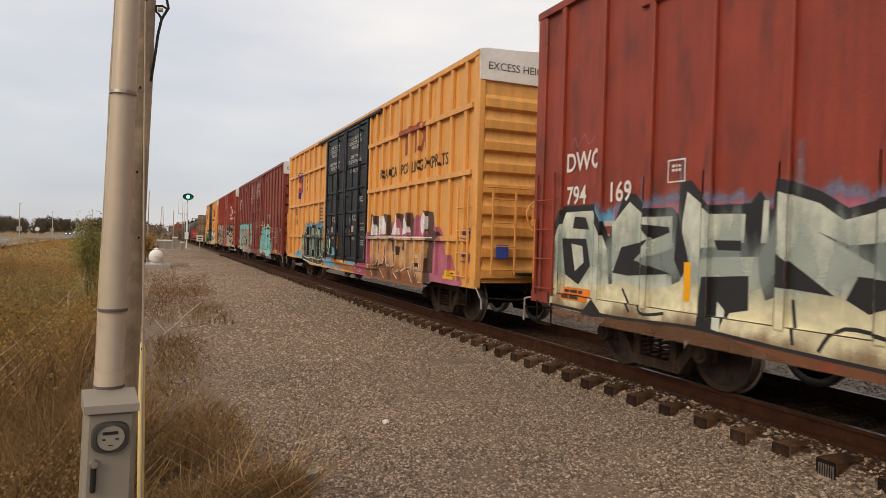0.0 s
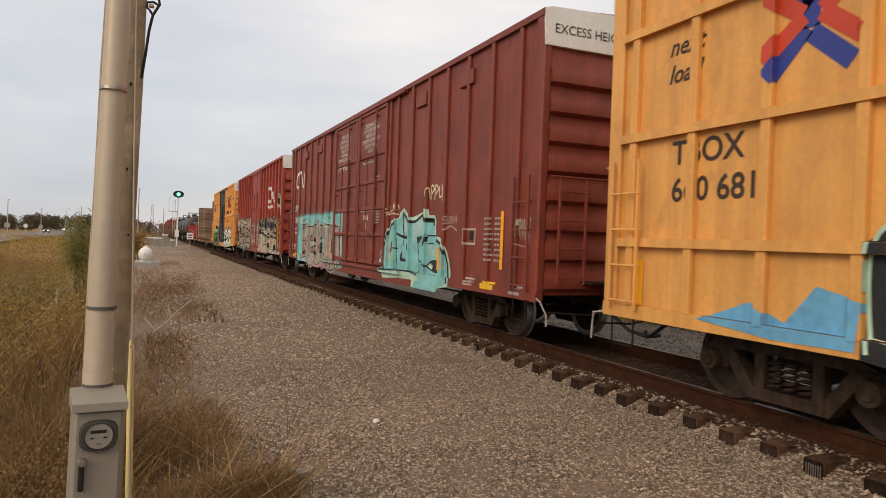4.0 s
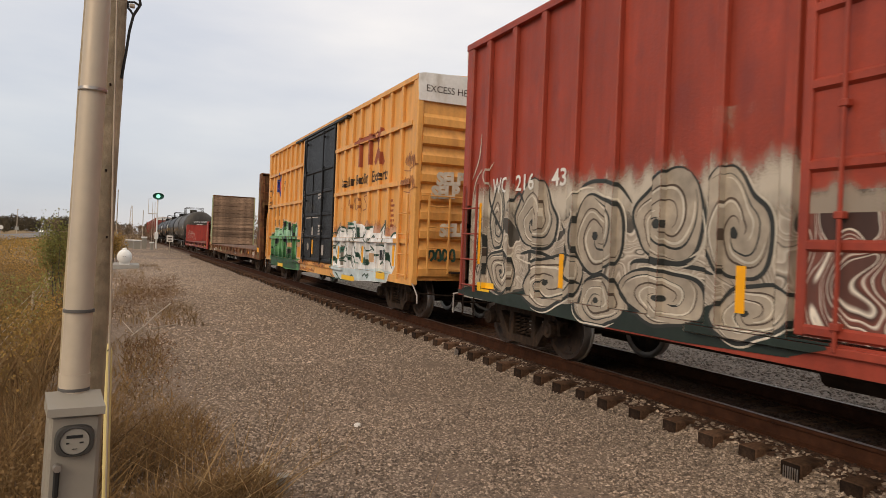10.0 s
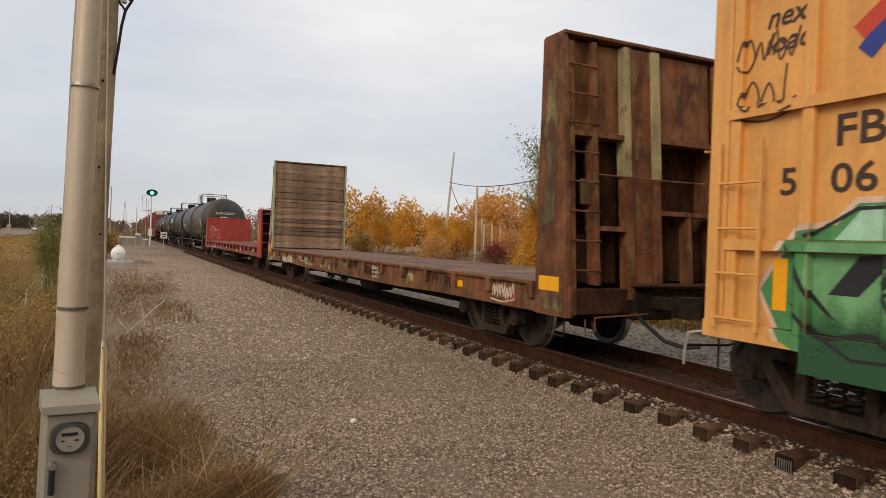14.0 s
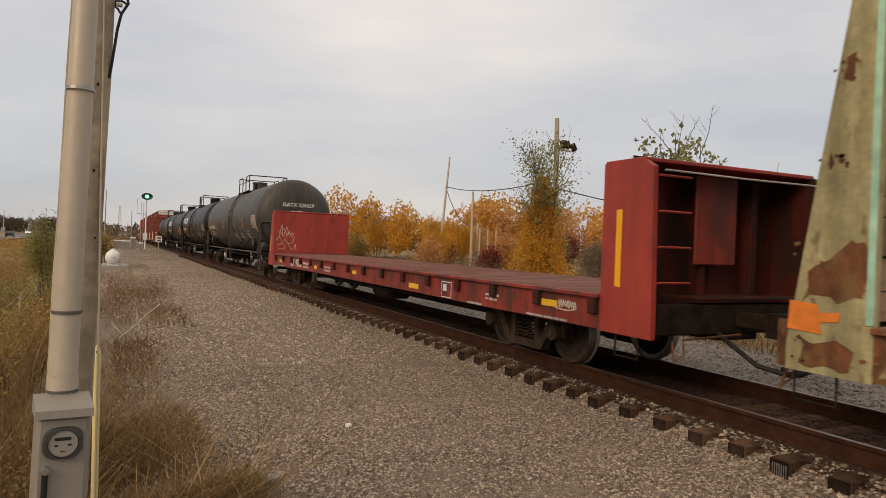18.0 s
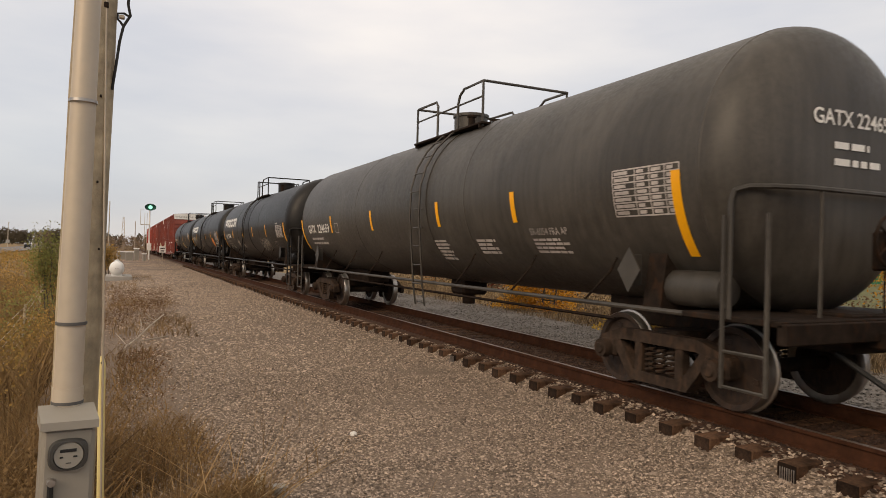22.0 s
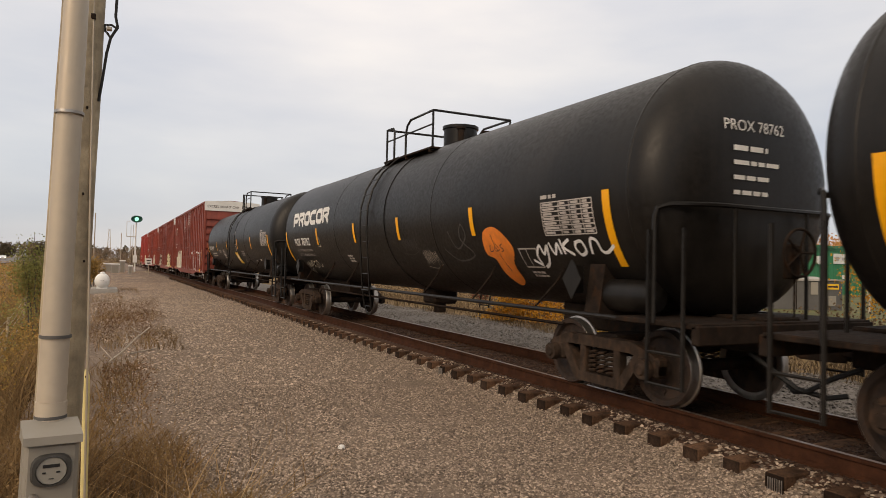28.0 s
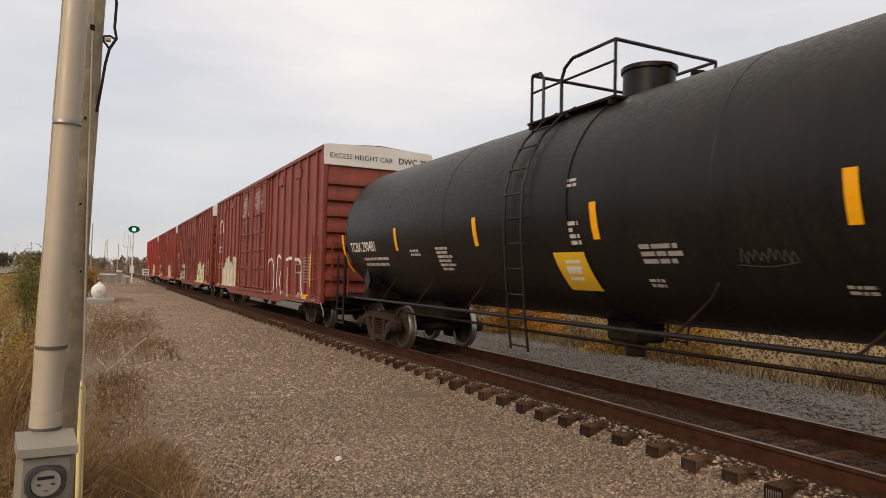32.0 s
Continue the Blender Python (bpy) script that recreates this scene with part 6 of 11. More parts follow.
side.paint("lettering", bars(-8.09, 1.03, 0.42, 2, 0.035, 12, 1.9, 2), "letter_dark", car, 9)
side.paint("warning_label", rect(-8.55, -8.05, 0.9, 1.07), "label_yellow", car, 8, "yellow notice")
forms(side, car, "black", 3, [(6.15, 0.8), (6.15, 1.75), (5.75, 2.02), (5.2, 2.1), (4.6, 2.0), (4.4, 2.08), (3.9, 2.12), (3.3, 1.98), (2.9, 2.05), (2.5, 2.02), (2.4, 0.72), (4.0, 0.68), (5.5, 0.72)], name="graffiti_fill")
fog(side, car, "sky_blue_spray_haze", (0.13, 0.36, 0.55), 6.0, 2.5, 2.02, 2.3, 2.5, 0.7)
forms(side, car, "blue", 2, [(7.9, 0.92), (7.3, 1.15), (6.9, 1.0), (6.6, 1.35), (6.15, 1.25), (6.2, 0.85), (7.0, 0.84)], name="graffiti_cloud")
lines(side, car, "mint", 6, 0.04, [(6.1, 0.85), (6.12, 1.72), (5.72, 2.0), (5.2, 2.06), (5.05, 1.6), (5.1, 0.8)], [(4.9, 0.78), (4.85, 1.5), (4.7, 1.95), (4.35, 2.05), (4.3, 1.4), (4.4, 0.76)], [(4.15, 0.75), (4.1, 1.4), (3.95, 2.05), (3.6, 1.6), (3.4, 1.96), (3.3, 0.76)], [(3.1, 0.74), (3.0, 1.5), (2.85, 2.0), (2.55, 1.6), (2.6, 0.75)])
lines(side, car, "cream", 6, 0.035, [(5.9, 1.3), (5.75, 1.7), (5.55, 1.3), (5.4, 1.6)], [(4.7, 1.3), (4.55, 1.0), (4.45, 1.4)], [(3.9, 1.2), (3.75, 0.9), (3.6, 1.2)], [(5.9, 0.8), (4.5, 0.72), (3.0, 0.7), (2.5, 0.78)], [(2.9, 1.3), (2.7, 1.0), (2.6, 1.3)])
lines(side, car, "cream", 6.5, 0.032, [(6.0, 1.9), (5.6, 1.82), (5.3, 1.95)], [(5.95, 1.1), (5.6, 1.0), (5.3, 1.15), (5.35, 1.5), (5.55, 1.62)], [(4.75, 1.75), (4.5, 1.62), (4.62, 1.3)], [(4.2, 1.8), (4.0, 1.7), (3.85, 1.85), (3.9, 1.5)], [(3.25, 1.8), (3.05, 1.72), (2.75, 1.85)], [(3.2, 1.1), (2.95, 0.98), (2.75, 1.15), (2.5, 1.0)], [(6.1, 0.98), (5.2, 0.88), (4.2, 0.9), (3.2, 0.86), (2.5, 0.92)], taper=True)
lines(side, car, "mint", 6.5, 0.03, [(5.45, 1.95), (5.4, 1.4), (5.5, 0.9)], [(4.0, 1.0), (3.8, 1.3), (3.6, 1.0), (3.5, 1.4)], [(2.45, 2.0), (2.5, 1.5), (2.42, 1.1)], taper=True)
door_side = Side(side.x - 0.056)
lines(door_side, car, "mint", 2, 0.04, [(2.22, 1.9), (2.0, 2.0), (1.82, 1.75), (1.95, 1.4), (1.7, 1.2), (1.8, 0.98)], [(1.62, 1.72), (1.45, 1.55), (1.5, 1.2), (1.3, 1.05)], [(2.2, 1.2), (2.05, 1.05), (1.9, 1.15), (1.6, 1.0), (1.3, 1.1), (1.05, 1.0)])
lines(door_side, car, "cream", 2.5, 0.03, [(2.2, 1.55), (2.08, 1.7), (2.0, 1.5), (2.1, 1.3)], [(1.66, 1.4), (1.58, 1.55), (1.52, 1.4)], [(1.75, 1.02), (1.5, 0.98), (1.2, 1.0)], taper=True)
forms(door_side, car, "mint", 1.6, [(1.75, 1.6), (1.58, 1.68), (1.5, 1.5), (1.56, 1.3), (1.7, 1.35)])
forms(door_side, car, "blue", 1.8, [(1.3, 1.35), (1.0, 1.32), (0.88, 1.15), (1.0, 1.08), (1.25, 1.1)])
forms(Side(-1.66), car, "blue", 1, [(-0.7, 0.9), (-1.8, 0.9), (-1.8, 0.97), (-0.7, 0.97)])
dside = door_notes(side, car, ["CLOSE THIS DOOR", "BEFORE CLOSING", "MAIN DOOR", "", "CIERRE ESTA PUERTA", "ANTES DE CERRAR", "LA PUERTA PRINCIPAL"], ["CLOSE AND LOCK", "BOTH DOORS BEFORE", "MOVING CAR", "", "CIERRE Y PONGA", "EL SEGURO EN AMBAS", "PUERTAS ANTES DE", "MOVER EL CARRO"], 1.72, -0.72)
dside.paint("warning_label", rect(1.42, 1.58, 1.73, 1.87) + rect(-1.02, -0.86, 1.74, 1.88), SPRAY["rust_tag"], car, 2)
for y, z in ((1.17, 2.22), (-1.31, 2.23)):      # crossed marks and a small placard on each leaf
    dside.paint("emblem", stroke([(y + 0.2, z + 0.09), (y + 0.02, z - 0.08)], 0.045, False) + stroke([(y - 0.02, z + 0.09), (y - 0.2, z - 0.08)], 0.045, False) + stroke([(y + 0.06, z + 0.1), (y + 0.18, z - 0.06)], 0.02, False) + stroke([(y - 0.18, z + 0.1), (y - 0.06, z - 0.06)], 0.02, False), "letter_dim", car, 3)
    dside.paint("data_plate", rect(y + 0.02, y + 0.24, z - 0.4, z - 0.22) + bars(y + 0.18, z - 0.5, 0.3, 3, 0.025, 40, 1.8, 2), "letter_dim", car, 3)
dside.paint("emblem", stroke([(-0.9 + 0.06 * math.cos(a), 2.18 + 0.08 * math.sin(a)) for a in np.arange(0, 6.28, 0.7)], 0.022, True, True) + rect(-0.915, -0.885, 2.13, 2.23), "letter_dim", car, 3)
dside.paint("lettering", bars(-0.25, 3.25, 0.16, 5, 0.035, 3, 1.9, 1) + bars(-1.7, 2.83, 0.62, 3, 0.03, 7, 1.9, 4) + bars(-1.97, 2.08, 0.46, 1, 0.028, 9, 2.2, 3) + bars(-2.0, 1.96, 0.42, 2, 0.028, 10, 2.0, 3) + bars(-2.02, 1.76, 0.4, 2, 0.028, 11, 2.0, 2) + bars(-2.04, 1.6, 0.38, 3, 0.03, 12, 1.9, 2), "letter_dim", car, 2)
reflectors(side, car, [(-8.52, 1.15, 1.62), (8.85, 0.95, 1.5), (0.6, 1.3, 1.7)])
part("end_label", Build().box(-1.25, -1.0, -9.6, -9.57, 1.35, 1.6, 0.005), "blue", car)

# brown-red boxcar with the teal painting
car, side = red_boxcar(40.7, "oxide_b", "brown-red steel boxcar with teal and silver graffiti", truck_at=(-6.6, 7.6))
end_words(car, 18.8, 5.09, "EXCESS HEIGHT CAR", x0=-1.45)
worm(side, car, 8.5, 3.5, 1.35, 0.5, "letter_white", 0.11)
side.paint("lettering", letters("DWC", 8.57, 2.57, 0.25, 0.85), "letter_white", car, 8)
side.paint("lettering", letters("794", 8.54, 2.11, 0.25, 0.85), "letter_white", car, 8)
side.paint("lettering", letters("498", 7.72, 2.11, 0.25, 0.85), "letter_white", car, 8)
side.paint("lettering", letters("LD LMT", 8.5, 1.8, 0.07) + letters("LT WT", 8.5, 1.67, 0.07), "letter_dim", car, 8)
dside = door_notes(side, car, CLOSE, CLOSE_B)
dside.paint("lettering", bars(1.95, 3.72, 1.1, 1, 0.05, 3, 1, 2) + bars(-0.5, 3.62, 1.2, 1, 0.05, 4, 1, 2) + bars(1.9, 2.42, 1.2, 1, 0.05, 5, 1, 2) + bars(-0.4, 2.38, 1.3, 1, 0.05, 6, 1, 2) + bars(-1.65, 3.2, 0.42, 3, 0.035, 8, 2.0) + bars(-1.7, 2.4, 0.36, 6, 0.035, 9, 2.0), "letter_dim", car, 2)
for k, (a, c) in enumerate(((-0.7, 0.13), (-0.86, 0.13), (-1.0, 0.13))):      # crossed marks, a ring and a small placard
    dside.paint("emblem", stroke([(a, 2.24), (a - c, 2.1)], 0.035, False) + stroke([(a - c, 2.24), (a, 2.1)], 0.018, False), "letter_white", car, 3 + 0.2 * k)
dside.paint("emblem", stroke([(-0.88 + 0.06 * math.cos(a), 1.95 + 0.08 * math.sin(a)) for a in np.arange(0, 6.28, 0.7)], 0.024, True, True) + rect(-0.9, -0.86, 1.91, 1.99), "letter_white", car, 3)
dside.paint("data_plate", rect(-0.96, -0.81, 1.62, 1.76), "letter_white", car, 3)
side.paint("graffiti_ground", ragged_band(7.75, 1.35, 0.72, 2.34, 6, 0.06), SPRAY["teal"], car, 2)
fog(side, car, "teal_spray_haze", (0.20, 0.50, 0.50), 7.75, 1.35, 2.3, 2.52, 2.5, 0.6)
serif = [[(7.19, 0.8), (7.13, 1.46), (7.12, 1.86), (6.86, 2.05), (6.46, 2.1), (6.21, 1.96), (6.21, 1.7), (6.36, 1.54), (6.13, 1.39), (5.97, 0.72), (6.06, 0.66), (6.29, 0.91)],
         [(6.13, 1.98), (5.26, 1.99), (5.35, 1.74), (5.78, 1.64), (5.8, 1.51), (5.23, 1.48), (5.08, 1.35), (5.68, 1.22), (5.67, 1.08), (5.21, 1.11), (4.86, 1.04), (4.93, 0.81), (5.36, 0.61), (5.76, 0.61), (5.88, 0.8), (6.08, 1.22)],
         [(5.09, 1.97), (4.65, 2.21), (4.58, 2.09), (4.59, 1.62), (4.35, 2.08), (3.95, 1.99), (3.86, 1.78), (4.07, 1.52), (4.57, 1.28), (3.82, 1.07), (3.83, 0.85), (4.24, 0.75), (4.49, 0.66), (4.8, 0.72), (4.84, 1.07), (5.1, 1.2), (4.9, 1.36)],
         [(3.78, 2.06), (3.0, 2.01), (2.9, 1.7), (2.81, 1.27), (2.78, 0.6), (3.04, 0.62), (3.27, 1.03), (3.39, 1.09), (3.59, 0.68), (3.81, 0.62), (3.86, 0.8), (3.74, 1.18)],
         [(2.86, 1.99), (2.5, 2.0), (2.2, 1.7), (2.1, 0.7), (2.46, 0.6), (2.72, 0.58), (2.76, 1.3)],
         [(2.3, 1.98), (1.75, 1.95), (1.55, 1.5), (1.5, 0.95), (1.8, 0.72), (2.05, 0.9), (2.12, 1.6)]]
for pts in serif:
    side.paint("graffiti_halo", stroke(pts, 0.11, False, True), SPRAY["bone"], car, 3)
    side.paint("graffiti_fill", fill(pts, False), SPRAY["silver"], car, 4)
    side.paint("graffiti_outline", stroke(pts, 0.045, False, True), SPRAY["black"], car, 5)
forms(side, car, "brown", 5, [(3.38, 1.64), (3.32, 1.65), (3.17, 1.3), (3.45, 1.26)], [(4.58, 1.29), (4.23, 1.36), (3.94, 1.47), (4.0, 1.1), (4.34, 1.12)], [(5.81, 1.64), (5.04, 1.69), (5.08, 1.53), (5.72, 1.46)], [(5.75, 1.24), (5.06, 1.3), (5.1, 1.14), (5.5, 1.06)], [(6.72, 1.62), (6.45, 1.5), (6.42, 1.3), (6.62, 1.32)], [(6.8, 1.2), (6.5, 1.1), (6.55, 0.95), (6.82, 0.98)], [(2.55, 1.5), (2.35, 1.45), (2.4, 1.1), (2.58, 1.15)], name="graffiti_shadow")
forms(side, car, "pink", 6, [(4.5, 1.28), (4.23, 1.32), (4.02, 1.4), (4.06, 1.2), (4.34, 1.16)], [(5.7, 1.6), (5.2, 1.64), (5.2, 1.55), (5.66, 1.5)], [(5.6, 1.22), (5.14, 1.25), (5.2, 1.15), (5.48, 1.1)], [(6.66, 1.56), (6.5, 1.48), (6.5, 1.38), (6.6, 1.38)], [(3.36, 1.55), (3.3, 1.5), (3.24, 1.34), (3.4, 1.3)])
forms(side, car, "pink", 2.6, [(5.7, 0.7), (5.0, 0.82), (4.3, 0.8), (3.8, 0.86), (3.2, 0.78), (2.6, 0.72), (2.6, 0.62), (4.6, 0.62), (5.6, 0.6)])
lines(side, car, "black", 6, 0.03, [(6.98, 1.85), (6.72, 1.97), (6.4, 1.96)], [(6.9, 1.5), (6.6, 1.42), (6.34, 1.2), (6.4, 1.0), (6.2, 0.8)], [(4.62, 1.6), (4.66, 1.3), (4.75, 1.0)], [(4.3, 1.95), (4.5, 1.5)], [(2.9, 1.5), (2.6, 1.6), (2.55, 1.2)])
lines(side, car, "white", 6, 0.02, [(7.06, 1.5), (7.05, 1.84), (6.84, 1.99)], [(3.92, 1.95), (3.8, 1.78), (4.0, 1.55)], [(3.72, 1.98), (3.06, 1.94), (2.96, 1.7), (2.87, 1.27)], [(6.3, 1.44), (6.1, 0.95)], name="graffiti_shine")
lines(side, car, "brown", 4, 0.02, [(3.56, 2.45), (3.45, 2.3), (3.35, 2.45), (3.25, 2.3), (3.1, 2.48)], [(3.5, 2.25), (3.3, 2.15), (3.2, 2.3), (3.0, 2.2)], [(6.86, 2.16), (6.7, 2.28), (6.6, 2.18), (6.4, 2.28), (6.28, 2.2)], name="graffiti_tag")
teal_edge = [(-2.14, 1.1), (-2.22, 1.28), (-2.59, 1.78), (-2.81, 2.07), (-3.33, 2.13), (-3.4, 2.25), (-3.65, 2.34), (-4.03, 2.14), (-4.23, 2.12), (-4.86, 2.23), (-4.93, 2.29), (-5.09, 2.26), (-5.14, 2.15), (-5.42, 2.14), (-5.51, 2.06), (-5.53, 1.74), (-5.71, 1.7), (-5.92, 1.59), (-6.08, 1.44), (-6.23, 1.21), (-6.29, 1.05), (-6.26, 0.77), (-5.77, 0.7), (-5.7, 0.62), (-4.34, 0.62), (-4.36, 0.78), (-3.41, 0.76), (-2.43, 0.7), (-2.26, 0.86)]
teal_hill = [(-2.28, 1.07), (-2.28, 1.25), (-2.63, 1.72), (-2.85, 2.02), (-3.27, 2.08), (-3.66, 2.23), (-4.04, 2.03), (-4.21, 2.02), (-4.89, 2.14), (-4.99, 2.05), (-5.45, 2.04), (-5.47, 1.72), (-5.63, 1.65), (-5.79, 1.58), (-5.95, 1.43), (-6.11, 1.25), (-6.17, 1.06), (-6.17, 0.82), (-5.79, 0.72), (-5.7, 0.62), (-4.45, 0.62), (-4.53, 0.76), (-4.82, 0.79), (-4.67, 0.89), (-4.15, 0.94), (-3.52, 0.93), (-2.52, 0.86), (-2.33, 0.9)]
side.paint("graffiti_halo", fill(teal_edge, False), SPRAY["mint"], car, 2)
side.paint("graffiti_fill", fill(teal_hill, False), SPRAY["teal"], car, 3)
forms(side, car, "pale_teal", 4, [(-4.2, 2.0), (-4.85, 2.12), (-4.85, 1.74), (-4.45, 1.72), (-4.3, 1.4)], [(-5.15, 1.6), (-5.5, 1.55), (-5.9, 1.4), (-6.05, 1.1), (-5.75, 1.0), (-5.7, 1.3), (-5.2, 1.35)], [(-3.68, 2.1), (-4.0, 1.98), (-4.05, 1.75), (-3.75, 1.73)], [(-2.5, 1.4), (-2.85, 1.9), (-2.8, 1.2), (-2.5, 1.0)])
lines(side, car, "black", 5, 0.06, [(-3.18, 2.01), (-2.82, 1.97), (-2.69, 1.8), (-2.4, 1.4), (-2.2, 1.14)], [(-3.2, 1.77), (-3.52, 1.71), (-3.73, 1.69), (-3.62, 1.98), (-3.62, 2.22), (-3.9, 2.08), (-4.15, 2.02), (-4.39, 2.03), (-4.91, 2.19)], [(-4.91, 2.2), (-4.96, 2.07), (-5.4, 2.05), (-5.43, 1.93)], [(-5.55, 1.64), (-5.79, 1.56), (-5.99, 1.41), (-6.15, 1.18), (-6.19, 0.82)], smooth=False)
lines(side, car, "black", 5, 0.03, [(-5.1, 1.73), (-5.63, 1.73)], [(-4.51, 1.7), (-4.57, 1.54), (-4.65, 1.23), (-4.69, 1.0), (-4.6, 0.88)], [(-5.44, 1.57), (-5.14, 1.57)], [(-4.65, 1.2), (-4.89, 1.16), (-5.06, 1.1)], [(-3.0, 1.44), (-3.35, 1.42)], [(-3.22, 1.67), (-3.27, 0.94)], [(-3.68, 1.7), (-3.68, 1.48)], [(-2.3, 0.9), (-3.5, 0.94), (-4.2, 0.95), (-4.6, 0.9)], smooth=False)
forms(side, car, "black", 5, [(-3.7, 1.71), (-4.08, 1.71), (-4.0, 1.62), (-3.69, 1.66)], [(-4.51, 1.7), (-4.85, 1.72), (-4.57, 1.54)], [(-4.98, 1.52), (-5.15, 1.72), (-5.02, 1.7), (-4.87, 1.46)], [(-5.06, 1.1), (-5.25, 1.21), (-5.46, 1.25), (-5.62, 1.24), (-5.65, 0.98), (-5.43, 1.0), (-5.21, 1.05)], [(-3.46, 1.21), (-3.52, 1.31), (-3.63, 1.38), (-3.65, 1.21), (-3.99, 1.21), (-3.95, 1.4), (-4.0, 1.52), (-4.08, 1.56), (-3.99, 1.15), (-3.5, 1.14)], [(-2.77, 1.28), (-2.85, 1.55), (-2.95, 1.64), (-2.96, 1.52), (-2.87, 1.35)], [(-5.45, 2.06), (-4.98, 2.06), (-4.98, 2.0), (-5.42, 1.99)], name="graffiti_shadow")
forms(side, car, "mint", 6, [(-5.15, 1.11), (-5.29, 1.17), (-5.42, 1.13), (-5.39, 1.05), (-5.26, 1.07)])
forms(side, car, "teal", 6, [(-3.62, 1.43), (-3.88, 1.42), (-3.85, 1.24), (-3.62, 1.24)])
lines(side, car, "cream", 2, 0.024, [(-2.55, 2.42), (-2.45, 2.3), (-2.6, 2.22), (-2.75, 2.32)], [(-2.72, 2.42), (-2.76, 2.3), (-2.88, 2.32), (-2.9, 2.44)], [(-2.94, 2.32), (-2.98, 2.46), (-3.06, 2.34), (-3.12, 2.46), (-3.18, 2.32)], [(-3.32, 2.44), (-3.22, 2.4), (-3.34, 2.36), (-3.24, 2.3)], [(-2.6, 2.2), (-2.9, 2.24), (-3.3, 2.2)], name="graffiti_tag")
lines(side, car, "cream", 2, 0.034, [(-4.9, 2.5), (-5.05, 2.7), (-5.16, 2.48)], [(-5.2, 2.45), (-5.22, 2.74), (-5.36, 2.68), (-5.24, 2.58)], [(-5.4, 2.44), (-5.42, 2.74), (-5.56, 2.66), (-5.44, 2.56)], [(-5.62, 2.72), (-5.63, 2.5), (-5.76, 2.54), (-5.74, 2.74), (-5.78, 2.4)], name="graffiti_tag")
lines(side, car, "bone", 2, 0.016, [(-6.02, 2.12), (-5.94, 2.06), (-6.04, 2.0), (-5.94, 1.95)], [(-6.08, 2.1), (-6.1, 1.98), (-6.18, 2.0), (-6.2, 2.12)], [(-6.3, 2.1), (-6.24, 2.05), (-6.32, 2.0), (-6.25, 1.96)], [(-6.38, 2.12), (-6.36, 1.96)], [(-6.48, 2.12), (-6.46, 1.98)], [(-6.38, 2.04), (-6.48, 2.05)], [(-5.94, 1.84), (-6.2, 1.92), (-6.5, 1.83)], name="graffiti_tag")
scrawl(side, car, 8.75, 1.15, 0.45, 0.2, "bone", 34, 0.02)
scrawl(side, car, -8.75, 1.65, 0.45, 0.4, "bone", 35, 0.012)
reflectors(side, car, STRIPS)

# red boxcar with the grey swirling painting
car, side = boxcar("boxcar", "red steel boxcar, lower half under grey swirling graffiti", 15.7, "redbox", spaced(-7.0, -1.75, 7) + spaced(1.55, 7.1, 8), (-1.6, 1.42), sill=0.8, belly=0.72, post_d=0.07, post_w=0.12, door_kind="single", truck_at=(-6.05, 6.65))
join_train(car, 60.0)
worm(side, car, -4.05, 3.22, 1.7, 0.62, "letter_white", 0.16)
side.paint("lettering", bars(-3.85, 3.02, 1.85, 1, 0.13, 7, 1, 4), "letter_white", car, 1)
side.paint("lettering", fitted("WC", 6.9, 6.46, 2.49, 0.24), "letter_white", car, 8)
side.paint("lettering", fitted("216", 6.2, 5.7, 2.49, 0.24), "letter_white", car, 8)
side.paint("lettering", fitted("43", 5.25, 4.91, 2.5, 0.24), "letter_white", car, 8)
CHAR, ASH, SILVER, BONE = (0.022, 0.027, 0.025), (0.27, 0.225, 0.18), (0.47, 0.40, 0.325), (0.75, 0.69, 0.59)
side.paint("graffiti_ground", [t for k in range(12) for t in rect(1.45 + 0.515 * k, 1.45 + 0.515 * (k + 1), 0.78, 2.32)], coils("coiled_silver_paint", 0.4, (1, 1.0, 1.15), 1.5, 1.6, (0.075, 0.064, 0.052), (0.40, 0.34, 0.275), (0.30, 0.25, 0.2), (0.56, 0.50, 0.42)), car, 1, "silver coils with dark hollows")
side.paint("graffiti_ground", [t for k in range(12) for t in rect(-7.75 + 0.515 * k, -7.75 + 0.515 * (k + 1), 0.78, 2.32)], coils("streaming_silver_paint", 0.75, (1, 0.75, 1.7), 1.5, 1.3, CHAR, (0.50, 0.43, 0.35), (0.37, 0.315, 0.25), BONE), car, 1, "silver and black streaming forms")
fog(side, car, "pale_silver_haze", (0.52, 0.46, 0.38), 7.6, 1.45, 2.3, 2.74, 1.5, 0.6, foot=0.35)
fog(side, car, "grey_silver_haze", (0.40, 0.35, 0.29), -1.62, -7.75, 2.2, 2.58, 1.5, 0.75, foot=0.35)
fog(side, car, "dark_wisp_haze", (0.05, 0.045, 0.04), -1.62, -6.9, 2.12, 2.4, 2.5, 1.3, 0.8, foot=0.3)
side.paint("graffiti_ground", fill([(7.5, 0.8), (7.4, 0.98), (6.9, 1.0), (6.5, 0.9), (5.6, 1.06), (5.0, 0.92), (4.2, 1.0), (3.6, 1.12), (3.0, 0.95), (2.2, 1.2), (1.6, 1.4), (1.5, 0.78)]), SPRAY["pine"], car, 2)
